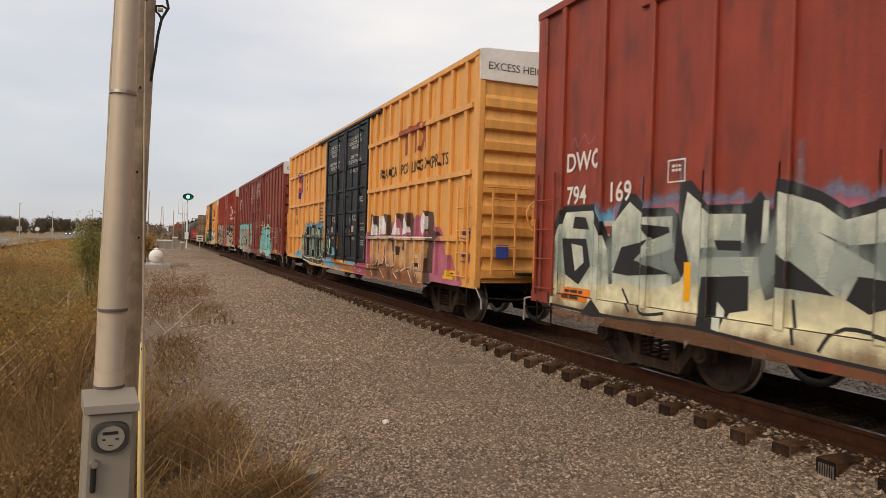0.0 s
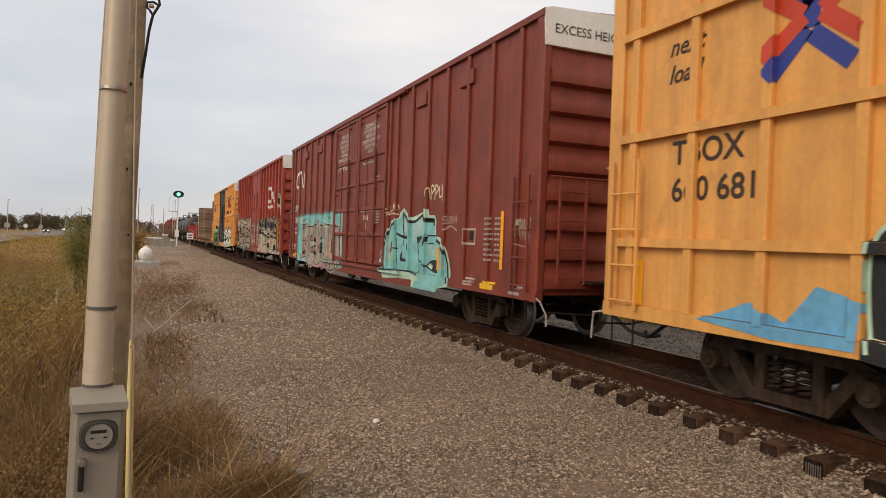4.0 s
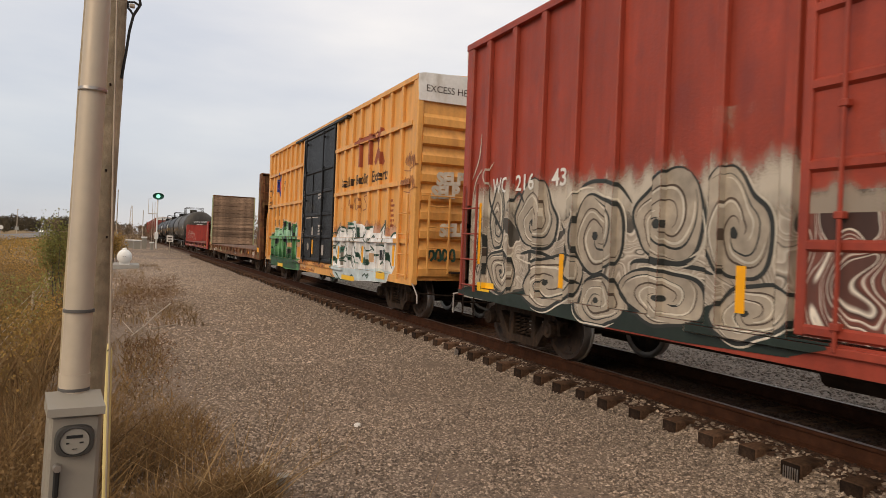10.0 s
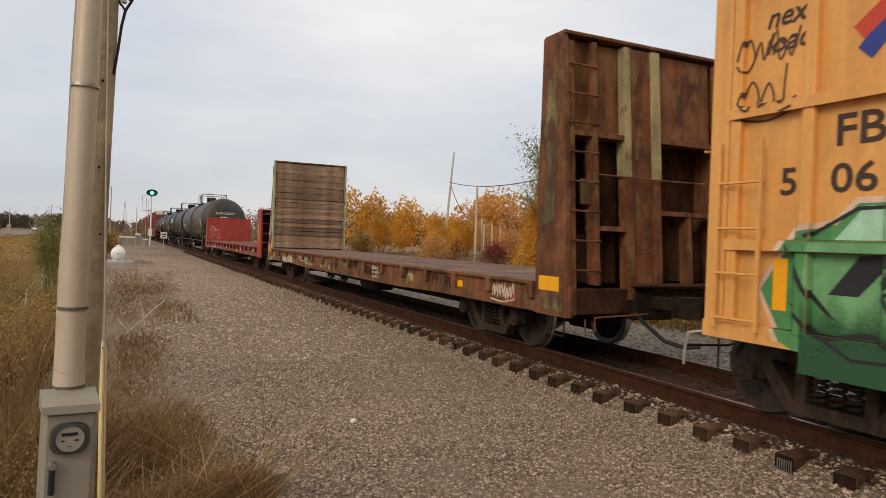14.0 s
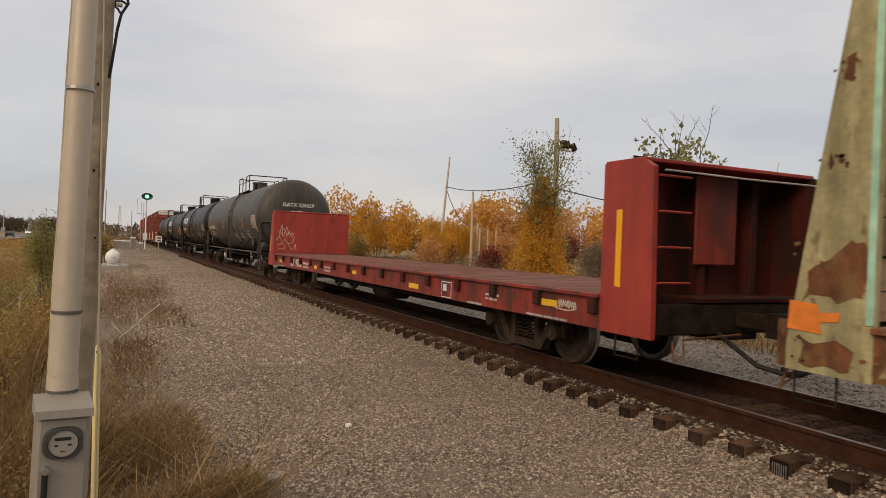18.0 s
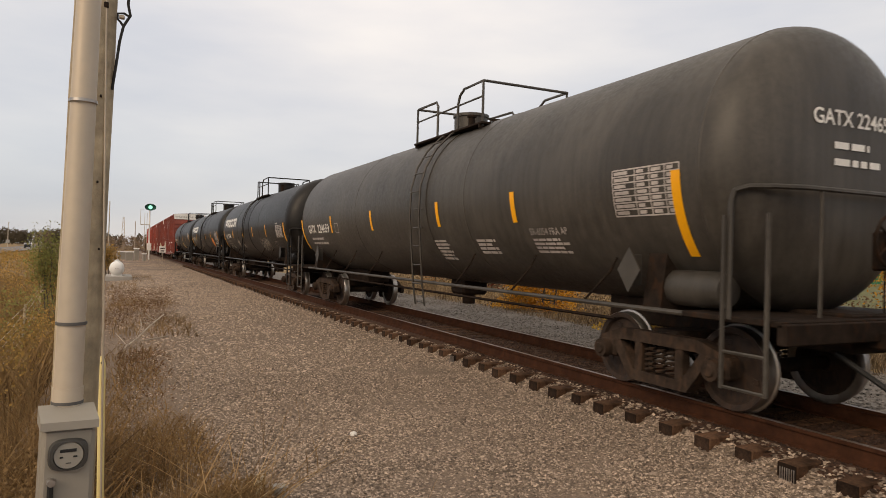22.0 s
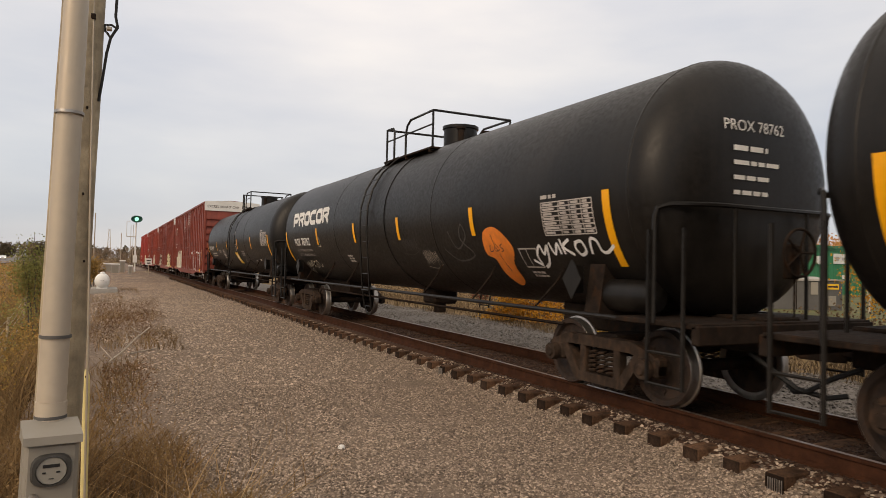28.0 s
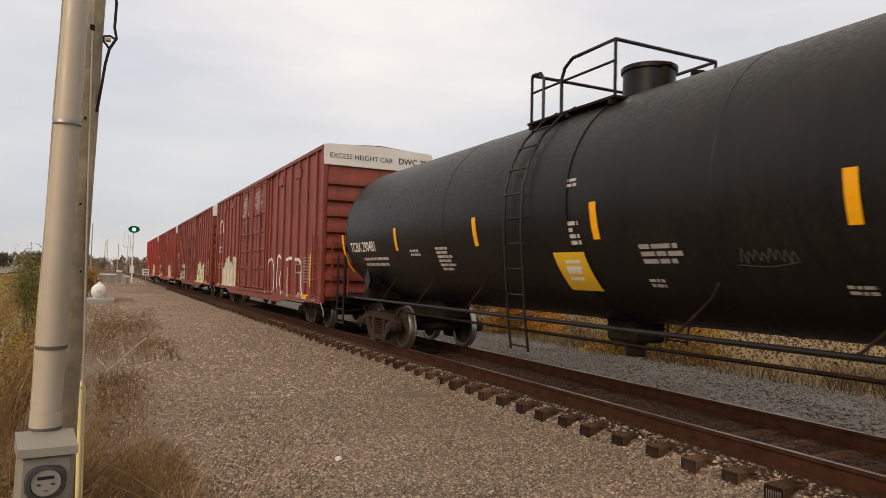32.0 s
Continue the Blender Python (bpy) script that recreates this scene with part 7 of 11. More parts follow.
def whirl(y, z, ry, rz, tip, long, seed, eye=0.3):
    """A painted drop that winds round an eye: grey body, thick dark outline, inner rings of dark and pale lines."""
    rnd = random.Random(seed)

    def ring(q, a0, a1, n, wind=0.0):
        out = []
        for i, a in enumerate(np.linspace(a0, a1, n)):
            pull = max(0.0, math.cos(a - tip)) ** 5 * long
            r = (q - wind * i / (n - 1)) * (1 + pull) * (1 + 0.1 * math.sin(2 * a + seed) + 0.04 * math.sin(5 * a + seed))
            out.append((y + ry * (r * math.cos(a) + 0.16 * (1 - q)), min(2.74, max(0.74, z + rz * r * math.sin(a)))))
        return out

    side.paint("graffiti_fill", fill(ring(1.0, 0.0, 6.1, 22), False), SPRAY["whirl_grey"], car, 2.2)
    turn = tip + rnd.uniform(-0.5, 0.5)
    for k in range(3):      # lines that wind inwards, dark beside pale
        a = turn + 2.1 * k
        w = rnd.uniform(0.016, 0.028)
        lines(side, car, ("char", "umber", "umber")[k], 3 + 0.2 * k, w, ring(0.92, a, a + rnd.uniform(4.2, 6.2), 20, 0.74), taper=True, name="graffiti_ring")
        lines(side, car, "bone", 3.7 + 0.2 * k, w * 1.1, ring(0.84, a + 0.2, a + rnd.uniform(2.4, 4.0), 15, 0.5), taper=True, name="graffiti_shine")
    side.paint("graffiti_fill", fill(ring(eye * 0.4, 0, 6.1, 9), False), SPRAY["char"], car, 4.3)
    lines(side, car, "char", 4.5, 0.05, ring(1.0, tip, tip + 3.6, 18), taper=True, name="graffiti_outline")
    lines(side, car, "char", 4.7, 0.042, ring(1.0, tip + 6.28, tip + 3.2, 18), taper=True, name="graffiti_outline")
    lines(side, car, "bone", 4.9, 0.022, ring(1.09, tip + 0.4, tip + 2.6, 12), taper=True, name="graffiti_shine")


for k, (y, z, ry, rz, tip, long) in enumerate(((5.62, 2.0, 0.54, 0.36, 1.6, 0.75), (6.72, 2.02, 0.2, 0.44, 1.9, 0.5), (4.2, 1.82, 0.44, 0.5, 0.9, 0.25), (5.25, 1.17, 0.6, 0.36, 2.6, 0.35), (4.15, 1.03, 0.42, 0.3, 3.4, 0.4), (6.5, 1.26, 0.38, 0.3, 0.3, 0.45), (3.05, 1.95, 0.52, 0.4, 2.0, 0.6), (2.1, 1.85, 0.36, 0.46, 1.2, 0.5), (3.0, 1.15, 0.5, 0.32, 0.4, 0.5), (1.95, 1.1, 0.36, 0.28, 2.8, 0.4), (7.2, 1.5, 0.2, 0.36, 4.4, 0.4))):      # drops that wind among the mist
    whirl(y, z, ry, rz, tip, long, k)
lines(side, car, "char", 4.6, 0.05, [(7.0, 2.62), (6.95, 2.3), (6.45, 1.75), (6.3, 1.4)], [(6.3, 2.3), (6.1, 2.45), (5.95, 2.3)], [(5.0, 2.0), (4.75, 1.6), (4.8, 1.3), (4.5, 1.2)], [(4.7, 2.35), (4.4, 2.5), (3.9, 2.45), (3.6, 2.2)], [(3.6, 1.5), (3.4, 1.55), (2.6, 1.5), (2.3, 1.45)], [(6.0, 1.55), (5.6, 1.6), (5.1, 1.5)], taper=True)
lines(side, car, "bone", 4.8, 0.026, [(7.6, 2.3), (7.5, 2.7), (7.25, 2.9), (7.2, 2.6)], [(7.62, 2.76), (7.4, 3.1), (7.35, 3.5)], [(6.9, 2.99), (7.1, 2.8), (7.0, 2.6)], [(6.1, 1.5), (5.7, 1.42), (5.5, 1.55)], [(4.9, 2.2), (4.6, 2.42), (4.3, 2.42)], [(2.7, 1.6), (2.5, 1.75), (2.55, 2.1)], taper=True, name="graffiti_shine")
rnd = random.Random(5)
for k in range(16):      # dark ribs that run slantwise down, each with a pale edge
    y, z = -1.85 - 0.37 * k + rnd.uniform(-0.12, 0.12), 2.42 + rnd.uniform(-0.25, 0.15)
    n = rnd.uniform(0.9, 1.5)
    run = [(y, z), (y - 0.28 * n, z - 0.28), (y - 0.45 * n, z - 0.62), (y - 0.85 * n, z - 0.95), (y - 1.0 * n, max(z - 1.45, 0.86))]
    run = [(max(a, -7.7), b) for a, b in run]
    lines(side, car, "char", 3, rnd.uniform(0.045, 0.11), run, taper=True, name="graffiti_rib")
    lines(side, car, "bone", 4, 0.035, [(a - 0.1, b + 0.05) for a, b in run], taper=True, name="graffiti_shine")
forms(side, car, "char", 5, [(-1.65, 2.45), (-1.92, 2.15), (-2.16, 2.27), (-2.36, 2.13), (-1.88, 2.0), (-1.66, 2.2)], [(-3.17, 2.47), (-3.6, 2.38), (-3.54, 2.1), (-3.26, 2.14)], [(-4.44, 2.01), (-4.72, 2.32), (-4.95, 2.2), (-4.7, 1.75)], [(-5.3, 2.5), (-5.75, 2.2), (-6.0, 1.75), (-5.6, 2.0)], name="graffiti_shadow")
side.paint("graffiti_ground", [t for k in range(6) for t in rect(-1.58 + 0.497 * k, -1.58 + 0.497 * (k + 1), 0.98, 2.2)], coils("worn_door_paint", 0.2, (1, 1.3, 0.9), 2.0, 0.8, (0.05, 0.022, 0.016), (0.17, 0.05, 0.035), (0.10, 0.04, 0.03), BONE), car, 3, "worn painting over red")
fog(side, car, "door_haze", (0.36, 0.30, 0.24), 1.4, -1.58, 2.12, 2.3, 3.5, 0.9, 0.8)
flame = [(-6.84, 4.28), (-6.92, 4.06), (-7.0, 3.78), (-6.98, 3.57), (-7.12, 3.38), (-7.36, 3.24), (-7.55, 3.22), (-7.8, 3.12), (-7.8, 2.64), (-7.74, 2.49), (-7.6, 2.5), (-7.35, 2.63), (-7.1, 2.83), (-6.84, 3.1), (-6.82, 3.49), (-6.94, 3.62), (-6.9, 3.92)]
side.paint("graffiti_fill", fill(flame, False), SPRAY["bone"], car, 2)
forms(side, car, "silver", 3, [(-7.02, 3.5), (-7.26, 3.24), (-7.45, 3.16), (-7.77, 3.06), (-7.77, 2.61), (-7.6, 2.62), (-7.48, 2.82), (-7.28, 3.06), (-7.1, 3.12)])
forms(side, car, "char", 4, [(-6.98, 3.55), (-7.1, 3.15), (-7.26, 3.02), (-7.38, 2.83), (-7.68, 2.6), (-7.68, 2.53), (-7.4, 2.66), (-7.02, 3.04), (-6.88, 3.15), (-6.86, 3.46)], name="graffiti_shadow")
lines(side, car, "white", 5, 0.018, [(-6.98, 3.57), (-7.12, 3.4), (-7.36, 3.25), (-7.78, 3.13)], [(-6.84, 3.1), (-7.1, 2.84), (-7.35, 2.64), (-7.6, 2.5)], [(-7.3, 3.08), (-7.5, 2.95), (-7.6, 3.02)], name="graffiti_shine")
forms(side, car, "char", 5, [(-5.38, 1.59), (-5.71, 1.63), (-5.9, 1.48), (-5.6, 1.37), (-5.81, 1.04), (-6.19, 1.19), (-6.44, 0.86), (-5.99, 0.87), (-5.74, 1.23)], [(-6.39, 2.12), (-6.77, 1.99), (-6.82, 1.71), (-6.61, 1.87), (-6.47, 1.67), (-6.34, 1.38), (-6.23, 1.49), (-6.3, 1.91)], [(-5.95, 2.4), (-6.02, 2.21), (-5.74, 2.1), (-5.44, 2.07), (-5.41, 1.62), (-5.6, 1.9)], [(-7.27, 1.02), (-7.29, 1.98), (-7.38, 1.98), (-7.37, 1.05)], name="graffiti_shadow")
forms(side, car, "bone", 6, [(-6.5, 1.45), (-6.6, 1.64), (-6.78, 1.68), (-6.92, 1.58), (-6.9, 1.42), (-6.7, 1.36)], smooth=True)
reflectors(side, car, [(7.15, 1.35, 2.34), (4.95, 1.12, 1.58), (2.05, 1.1, 1.55), (-2.2, 1.05, 1.6), (-4.7, 1.12, 1.56), (-7.05, 1.36, 2.28)], 0.11)
side.paint("warning_label", rect(6.75, 7.15, 0.92, 1.06) + rect(-6.95, -6.55, 1.18, 1.34), "label_yellow", car, 7)

# second yellow boxcar, one black door
YP["truck_at"] = (-5.6, 6.8)
car, side = boxcar("boxcar", "yellow steel boxcar with one black door and green graffiti", 15.6, "yellow", [-7.62, -6.93, -6.25, -5.6, -4.88, -4.12, -3.46, -2.82, -2.06] + spaced(2.3, 7.5, 8) + [1.82], (-1.9, 1.7), door_paint="black_door", door_kind="single", wheel=False, **YP)
join_train(car, 77.8)
side.flat_only = True
end_words(car, 15.6, 5.09, "EXCESS HEIGHT CAR")
side.paint("emblem", fill([(a + 1.2, b) for a, b in t_bar], False) + fill([(a + 0.45, b) for a, b in t_bar], False) + stroke([(-5.2, 4.25), (-5.75, 3.45)], 0.16, False) + stroke([(-5.7, 4.25), (-5.15, 3.5)], 0.16, False), "letter_red", car, 1, "red-brown emblem")
side.flat_only = False
side.paint("lettering", letters("Railcar Pooling Experts", -2.6, 3.08, 0.27, 1.0), "letter_dark", car, 1)
side.flat_only = True
star(side, car, 5.95, 3.7, 0.66)
side.paint("lettering", letters("next", 7.25, 3.65, 0.19, slant=0.3), "letter_dark", car, 1)
side.paint("lettering", letters("load", 7.25, 3.42, 0.19, slant=0.3), "letter_dark", car, 1)
side.paint("lettering", letters("any", 5.1, 3.68, 0.19, slant=0.3), "letter_dark", car, 1)
side.paint("lettering", letters("road", 5.1, 3.45, 0.19, slant=0.3), "letter_dark", car, 1)
side.paint("lettering", letters("FB", 6.56, 2.52, 0.26, 1.15) + letters("OX", 5.85, 2.52, 0.26, 1.15), "letter_dark", car, 1)
side.paint("lettering", letters("5", 7.05, 2.14, 0.24, 1.1) + letters("06", 6.58, 2.14, 0.24, 1.2) + letters("06", 5.88, 2.14, 0.24, 1.2) + letters("3", 5.1, 2.14, 0.24, 1.1), "letter_dark", car, 1)
side.paint("lettering", bars(-6.1, 2.6, 0.5, 6, 0.05, 3, 2.2, 2), "letter_red", car, 1)
lines(side, car, "rust_tag", 2, 0.03, [(-3.35, 2.42), (-3.45, 2.72), (-3.55, 2.48), (-3.7, 2.76), (-3.78, 2.44)], [(-4.1, 2.76), (-3.92, 2.6), (-4.05, 2.44), (-4.22, 2.56), (-4.15, 2.74)], [(-4.15, 2.55), (-4.32, 2.4)], [(-4.62, 2.78), (-4.42, 2.74), (-4.58, 2.6), (-4.62, 2.46), (-4.38, 2.42)], name="graffiti_tag")
scrawl(side, car, -7.1, 3.2, 0.7, 0.35, "rust_tag", 52, 0.025)
scrawl(side, car, -7.1, 2.75, 0.7, 0.32, "rust_tag", 56, 0.025)
lines(side, car, "brown", 2, 0.02, [(7.5, 3.4), (7.42, 3.6), (7.36, 3.42), (7.44, 3.3), (7.5, 3.36)], [(7.36, 3.4), (7.3, 3.55), (7.26, 3.38), (7.2, 3.55), (7.16, 3.4)], [(7.14, 3.7), (7.1, 3.36), (7.04, 3.44), (7.1, 3.52)], [(7.02, 3.5), (6.98, 3.36), (6.9, 3.6)], [(7.48, 3.0), (7.38, 3.2), (7.3, 3.06), (7.36, 2.92), (7.48, 3.0)], [(7.28, 3.0), (7.2, 3.16), (7.14, 3.0), (7.24, 2.94), (7.1, 2.98)], [(7.02, 3.3), (7.04, 2.96), (6.92, 3.0)], [(7.5, 2.86), (7.2, 2.82), (6.9, 2.9)], name="graffiti_tag")
hill_b = [(6.95, 0.86), (7.2, 1.3), (6.85, 1.81), (6.5, 1.87), (6.33, 2.04), (5.42, 2.05), (5.36, 1.94), (4.7, 2.22), (4.52, 2.31), (4.26, 2.26), (3.98, 2.33), (3.66, 2.21), (3.57, 2.08), (3.18, 2.27), (3.04, 2.16), (2.83, 2.21), (2.59, 2.07), (2.33, 2.03), (2.33, 1.79), (2.22, 1.64), (2.32, 1.32), (2.36, 1.02), (1.84, 0.9), (1.8, 0.66), (2.2, 0.61), (2.8, 0.6), (4.0, 0.57), (4.55, 0.62), (5.4, 0.7), (6.8, 0.8)]
side.paint("graffiti_halo", stroke(hill_b[:-6], 0.1, False), SPRAY["peach"], car, 2)
side.paint("graffiti_fill", fill(hill_b, False), SPRAY["green"], car, 3)
forms(side, car, "mid_green", 4, [(6.75, 1.3), (6.7, 1.72), (5.4, 1.72), (5.3, 1.1), (5.9, 1.0), (6.4, 1.05)], [(5.28, 1.72), (4.72, 1.72), (4.5, 1.2), (4.85, 0.95), (5.2, 1.15)], [(3.9, 1.7), (3.2, 1.7), (3.2, 1.3), (3.4, 1.05), (3.9, 1.1)], [(2.9, 1.7), (2.4, 1.7), (2.3, 1.4), (2.5, 1.05), (2.95, 1.15)])
forms(side, car, "light_green", 5, [(6.52, 1.74), (6.27, 2.02), (5.42, 2.03), (5.38, 1.74)], [(5.31, 1.74), (5.33, 1.92), (4.68, 2.17), (4.71, 1.74)], [(4.56, 1.74), (4.45, 2.02), (4.25, 2.19), (3.98, 2.27), (3.76, 2.17), (3.66, 1.99), (3.66, 1.74)], [(3.55, 1.74), (3.55, 1.98), (3.2, 2.22), (3.17, 1.96), (3.17, 1.74)], [(2.92, 1.74), (2.94, 2.05), (2.76, 2.08), (2.46, 1.95), (2.46, 1.75)])
lines(side, car, "black", 6.4, 0.03, [(6.75, 1.77), (6.33, 2.00), (5.42, 2.02), (5.34, 1.72), (6.12, 1.42), (5.98, 1.10)], [(5.34, 1.72), (4.71, 2.17), (4.51, 2.24), (4.62, 1.73), (4.21, 1.50), (3.97, 1.71)], [(4.44, 1.96), (4.17, 2.21), (3.95, 2.28), (3.68, 2.16), (3.56, 1.69)], [(3.54, 1.95), (3.24, 2.19), (3.10, 1.80), (3.18, 1.34)], [(2.99, 1.80), (2.91, 2.13), (2.46, 1.94), (2.39, 1.71), (2.50, 1.29), (2.41, 1.02)], [(6.76, 1.05), (6.30, 0.80), (5.33, 0.86), (4.98, 0.74)], [(4.99, 1.57), (4.67, 0.95), (4.20, 0.68)], [(6.13, 1.29), (5.63, 1.58), (5.37, 1.65)], [(3.71, 0.77), (3.52, 1.05), (3.07, 0.74), (2.78, 0.64)], smooth=False)
forms(side, car, "black", 6.2, [(4.67, 1.70), (4.37, 1.66), (4.12, 1.48), (4.26, 1.46), (4.61, 1.60)], [(3.81, 2.24), (3.62, 2.16), (3.55, 1.68), (3.65, 1.68)], [(3.23, 2.21), (3.05, 2.20), (3.01, 1.45), (3.12, 1.24), (3.19, 1.44), (3.11, 1.80)], [(2.99, 1.80), (2.96, 2.12), (2.90, 2.13), (2.91, 1.77)], [(4.63, 2.23), (4.41, 2.28), (4.52, 1.96), (4.63, 1.79)], [(6.02, 1.61), (5.37, 1.68), (5.39, 1.59), (5.98, 1.44), (6.11, 1.33)], [(2.45, 1.73), (2.29, 1.62), (2.35, 1.16), (2.43, 0.97), (2.49, 1.15), (2.42, 1.48)], name="graffiti_shadow")
forms(side, car, "black", 6, [(4.66, 2.24), (4.42, 2.27), (4.58, 1.78), (4.71, 1.66), (4.69, 1.9)], [(3.76, 2.22), (3.66, 2.19), (3.57, 2.01), (3.56, 1.66), (3.66, 1.66), (3.66, 2.01)], [(3.21, 2.23), (3.04, 2.17), (2.98, 1.72), (3.06, 1.44), (3.17, 1.28), (3.16, 1.72), (3.15, 2.0)], [(2.96, 2.13), (2.83, 2.16), (2.45, 2.0), (2.37, 1.99), (2.34, 1.71), (2.48, 1.6), (2.46, 1.93), (2.76, 2.07), (2.9, 2.04), (2.93, 1.76)], [(4.69, 1.7), (4.29, 1.48), (4.26, 1.65), (4.11, 1.84), (3.84, 1.66), (4.09, 1.63), (4.2, 1.42), (4.3, 1.4)], [(6.55, 1.3), (6.3, 1.62), (5.6, 1.66), (6.1, 1.52), (6.3, 1.3)], [(3.6, 1.55), (3.62, 1.68), (3.3, 1.62), (3.3, 1.53)], [(3.85, 1.3), (3.3, 1.32), (3.35, 1.16), (3.8, 1.12)], [(2.0, 0.92), (1.84, 0.9), (1.8, 0.66), (1.95, 0.68)], name="graffiti_outline")
lines(side, car, "black", 6, 0.045, [(5.04, 1.5), (4.8, 1.15), (4.58, 0.88), (4.35, 0.65)], [(4.28, 0.83), (4.03, 0.74), (3.8, 0.78), (3.52, 1.01), (3.37, 0.84), (3.03, 0.62)], [(2.98, 0.86), (2.79, 0.64)], [(2.42, 1.5), (2.36, 1.02)], [(6.9, 1.2), (6.6, 0.95), (6.2, 1.0), (5.9, 0.9)], [(5.6, 1.0), (5.3, 0.85), (5.1, 0.72)], [(2.9, 1.05), (2.6, 0.92), (2.2, 0.9), (1.95, 0.86)], [(6.9, 1.7), (6.75, 1.35), (6.5, 1.1)], taper=True)
lines(side, car, "dark_green", 5, 0.07, [(6.6, 0.84), (6.1, 0.92), (5.6, 0.78)], [(5.0, 0.8), (4.6, 0.7)], [(3.9, 0.66), (3.4, 0.72), (3.1, 0.7)], [(2.7, 0.72), (2.2, 0.72)], taper=True)
side.paint("graffiti_outline", stroke([(4.24, 1.23), (4.22, 1.5), (4.09, 1.6), (4.0, 1.49), (3.98, 1.15), (4.09, 1.02), (4.2, 1.07)], 0.035, True, True), SPRAY["black"], car, 7)
forms(side, car, "peach", 6, [(4.22, 1.2), (4.2, 1.48), (4.09, 1.58), (4.02, 1.48), (4.0, 1.15), (4.09, 1.04)], smooth=True)
forms(side, car, "tan", 6, [(3.86, 1.52), (3.26, 1.52), (3.26, 1.35), (3.86, 1.37)])
fog(side, car, "deep_green_fade", (0.02, 0.085, 0.035), 6.75, 2.36, 0.72, 1.45, 5.5, 0.35, 0.92)
lines(side, car, "green", 7, 0.03, [(4.12, 1.1), (4.1, 1.45)])
scrawl(side, car, 5.8, 1.3, 0.2, 0.12, "tan", 63, 0.015)
fog(side, car, "tan_spray_haze", (0.55, 0.30, 0.2), -2.1, -6.8, 1.9, 2.2, 1.0, 0.8)
hill_c = [(-2.1, 1.1), (-2.1, 1.7), (-2.2, 1.85), (-2.37, 2.03), (-2.73, 2.06), (-3.13, 1.97), (-3.22, 1.9), (-3.41, 2.12), (-3.75, 2.18), (-4.1, 2.09), (-4.35, 2.08), (-4.76, 1.97), (-5.02, 2.01), (-5.26, 2.04), (-5.2, 1.86), (-5.68, 1.86), (-5.99, 2.1), (-6.22, 2.14), (-6.25, 2.03), (-6.12, 1.79), (-6.42, 1.78), (-6.65, 1.88), (-6.76, 1.85), (-6.78, 1.42), (-6.73, 1.14), (-6.57, 1.0), (-6.4, 0.76), (-5.2, 0.72), (-3.6, 0.64), (-2.4, 0.63), (-2.12, 0.75)]
side.paint("graffiti_fill", fill(hill_c, False), SPRAY["white"], car, 2)
forms(side, car, "ice", 3, [(-2.15, 0.98), (-3.0, 0.92), (-4.0, 0.96), (-5.0, 1.0), (-5.8, 1.05), (-6.5, 1.0), (-6.38, 0.77), (-5.2, 0.73), (-3.6, 0.66), (-2.4, 0.65), (-2.14, 0.76)], [(-4.6, 1.5), (-4.9, 1.45), (-5.0, 1.1), (-4.7, 1.05)], [(-2.2, 1.62), (-2.5, 1.6), (-2.45, 1.3), (-2.2, 1.25)])
lines(side, car, "dark_green", 5, 0.046, [(-2.16, 1.79), (-2.38, 1.99), (-2.73, 2.05), (-3.05, 1.97), (-3.16, 1.81)], [(-3.18, 1.88), (-3.46, 1.98), (-3.77, 2.0), (-4.08, 1.83), (-4.13, 1.69)], [(-3.41, 2.12), (-3.46, 2.0)], [(-4.14, 2.06), (-4.2, 1.74)], [(-4.7, 1.96), (-5.02, 2.0), (-5.2, 2.01)], [(-5.11, 1.67), (-5.51, 1.85)], [(-5.73, 1.89), (-6.04, 2.08), (-6.22, 2.12), (-6.23, 2.0), (-6.15, 1.75), (-6.03, 1.61)], [(-6.4, 1.76), (-6.58, 1.85), (-6.72, 1.86)], smooth=False)
lines(side, car, "dark_green", 5, 0.05, [(-2.65, 1.5), (-2.53, 1.35), (-2.65, 1.14), (-3.12, 1.27), (-3.35, 1.38)], [(-3.42, 1.56), (-3.28, 1.28), (-3.53, 1.22), (-3.78, 1.06)], [(-3.68, 1.29), (-4.0, 1.14)], [(-4.11, 1.54), (-4.05, 1.41), (-4.28, 1.32)], [(-4.73, 1.62), (-4.75, 1.34), (-4.96, 1.17)], [(-5.49, 1.34), (-5.69, 1.35)], [(-5.59, 1.58), (-6.03, 1.56), (-6.3, 1.4), (-6.46, 1.17), (-6.57, 1.07)], [(-2.45, 0.78), (-2.74, 0.66)], [(-3.16, 0.8), (-3.51, 0.66), (-3.88, 0.79), (-4.04, 0.67)], [(-4.99, 0.83), (-5.17, 0.88), (-5.12, 0.78)], [(-5.75, 1.12), (-5.95, 1.2), (-6.05, 1.08)], taper=True)
forms(side, car, "dark_green", 4, [(-2.1, 1.22), (-2.34, 1.14), (-2.3, 0.99), (-2.12, 1.05)], [(-3.14, 1.5), (-3.34, 1.55), (-3.23, 1.41), (-3.06, 1.37)], [(-4.05, 1.41), (-4.35, 1.29), (-4.36, 1.16), (-4.13, 1.28)], [(-4.7, 1.21), (-4.82, 1.31), (-5.06, 1.14), (-4.91, 1.07)], [(-5.12, 1.55), (-5.43, 1.45), (-5.37, 1.42), (-5.12, 1.5)], [(-6.22, 1.43), (-6.4, 1.37), (-6.44, 1.2), (-6.31, 1.24)], name="graffiti_shadow")
lines(side, car, "ash", 4, 0.06, [(-2.85, 1.6), (-2.88, 1.0)], [(-3.6, 1.9), (-3.62, 1.1)], [(-4.55, 1.9), (-4.5, 1.7)], [(-5.85, 1.9), (-5.8, 1.7)], taper=True, name="graffiti_shadow")
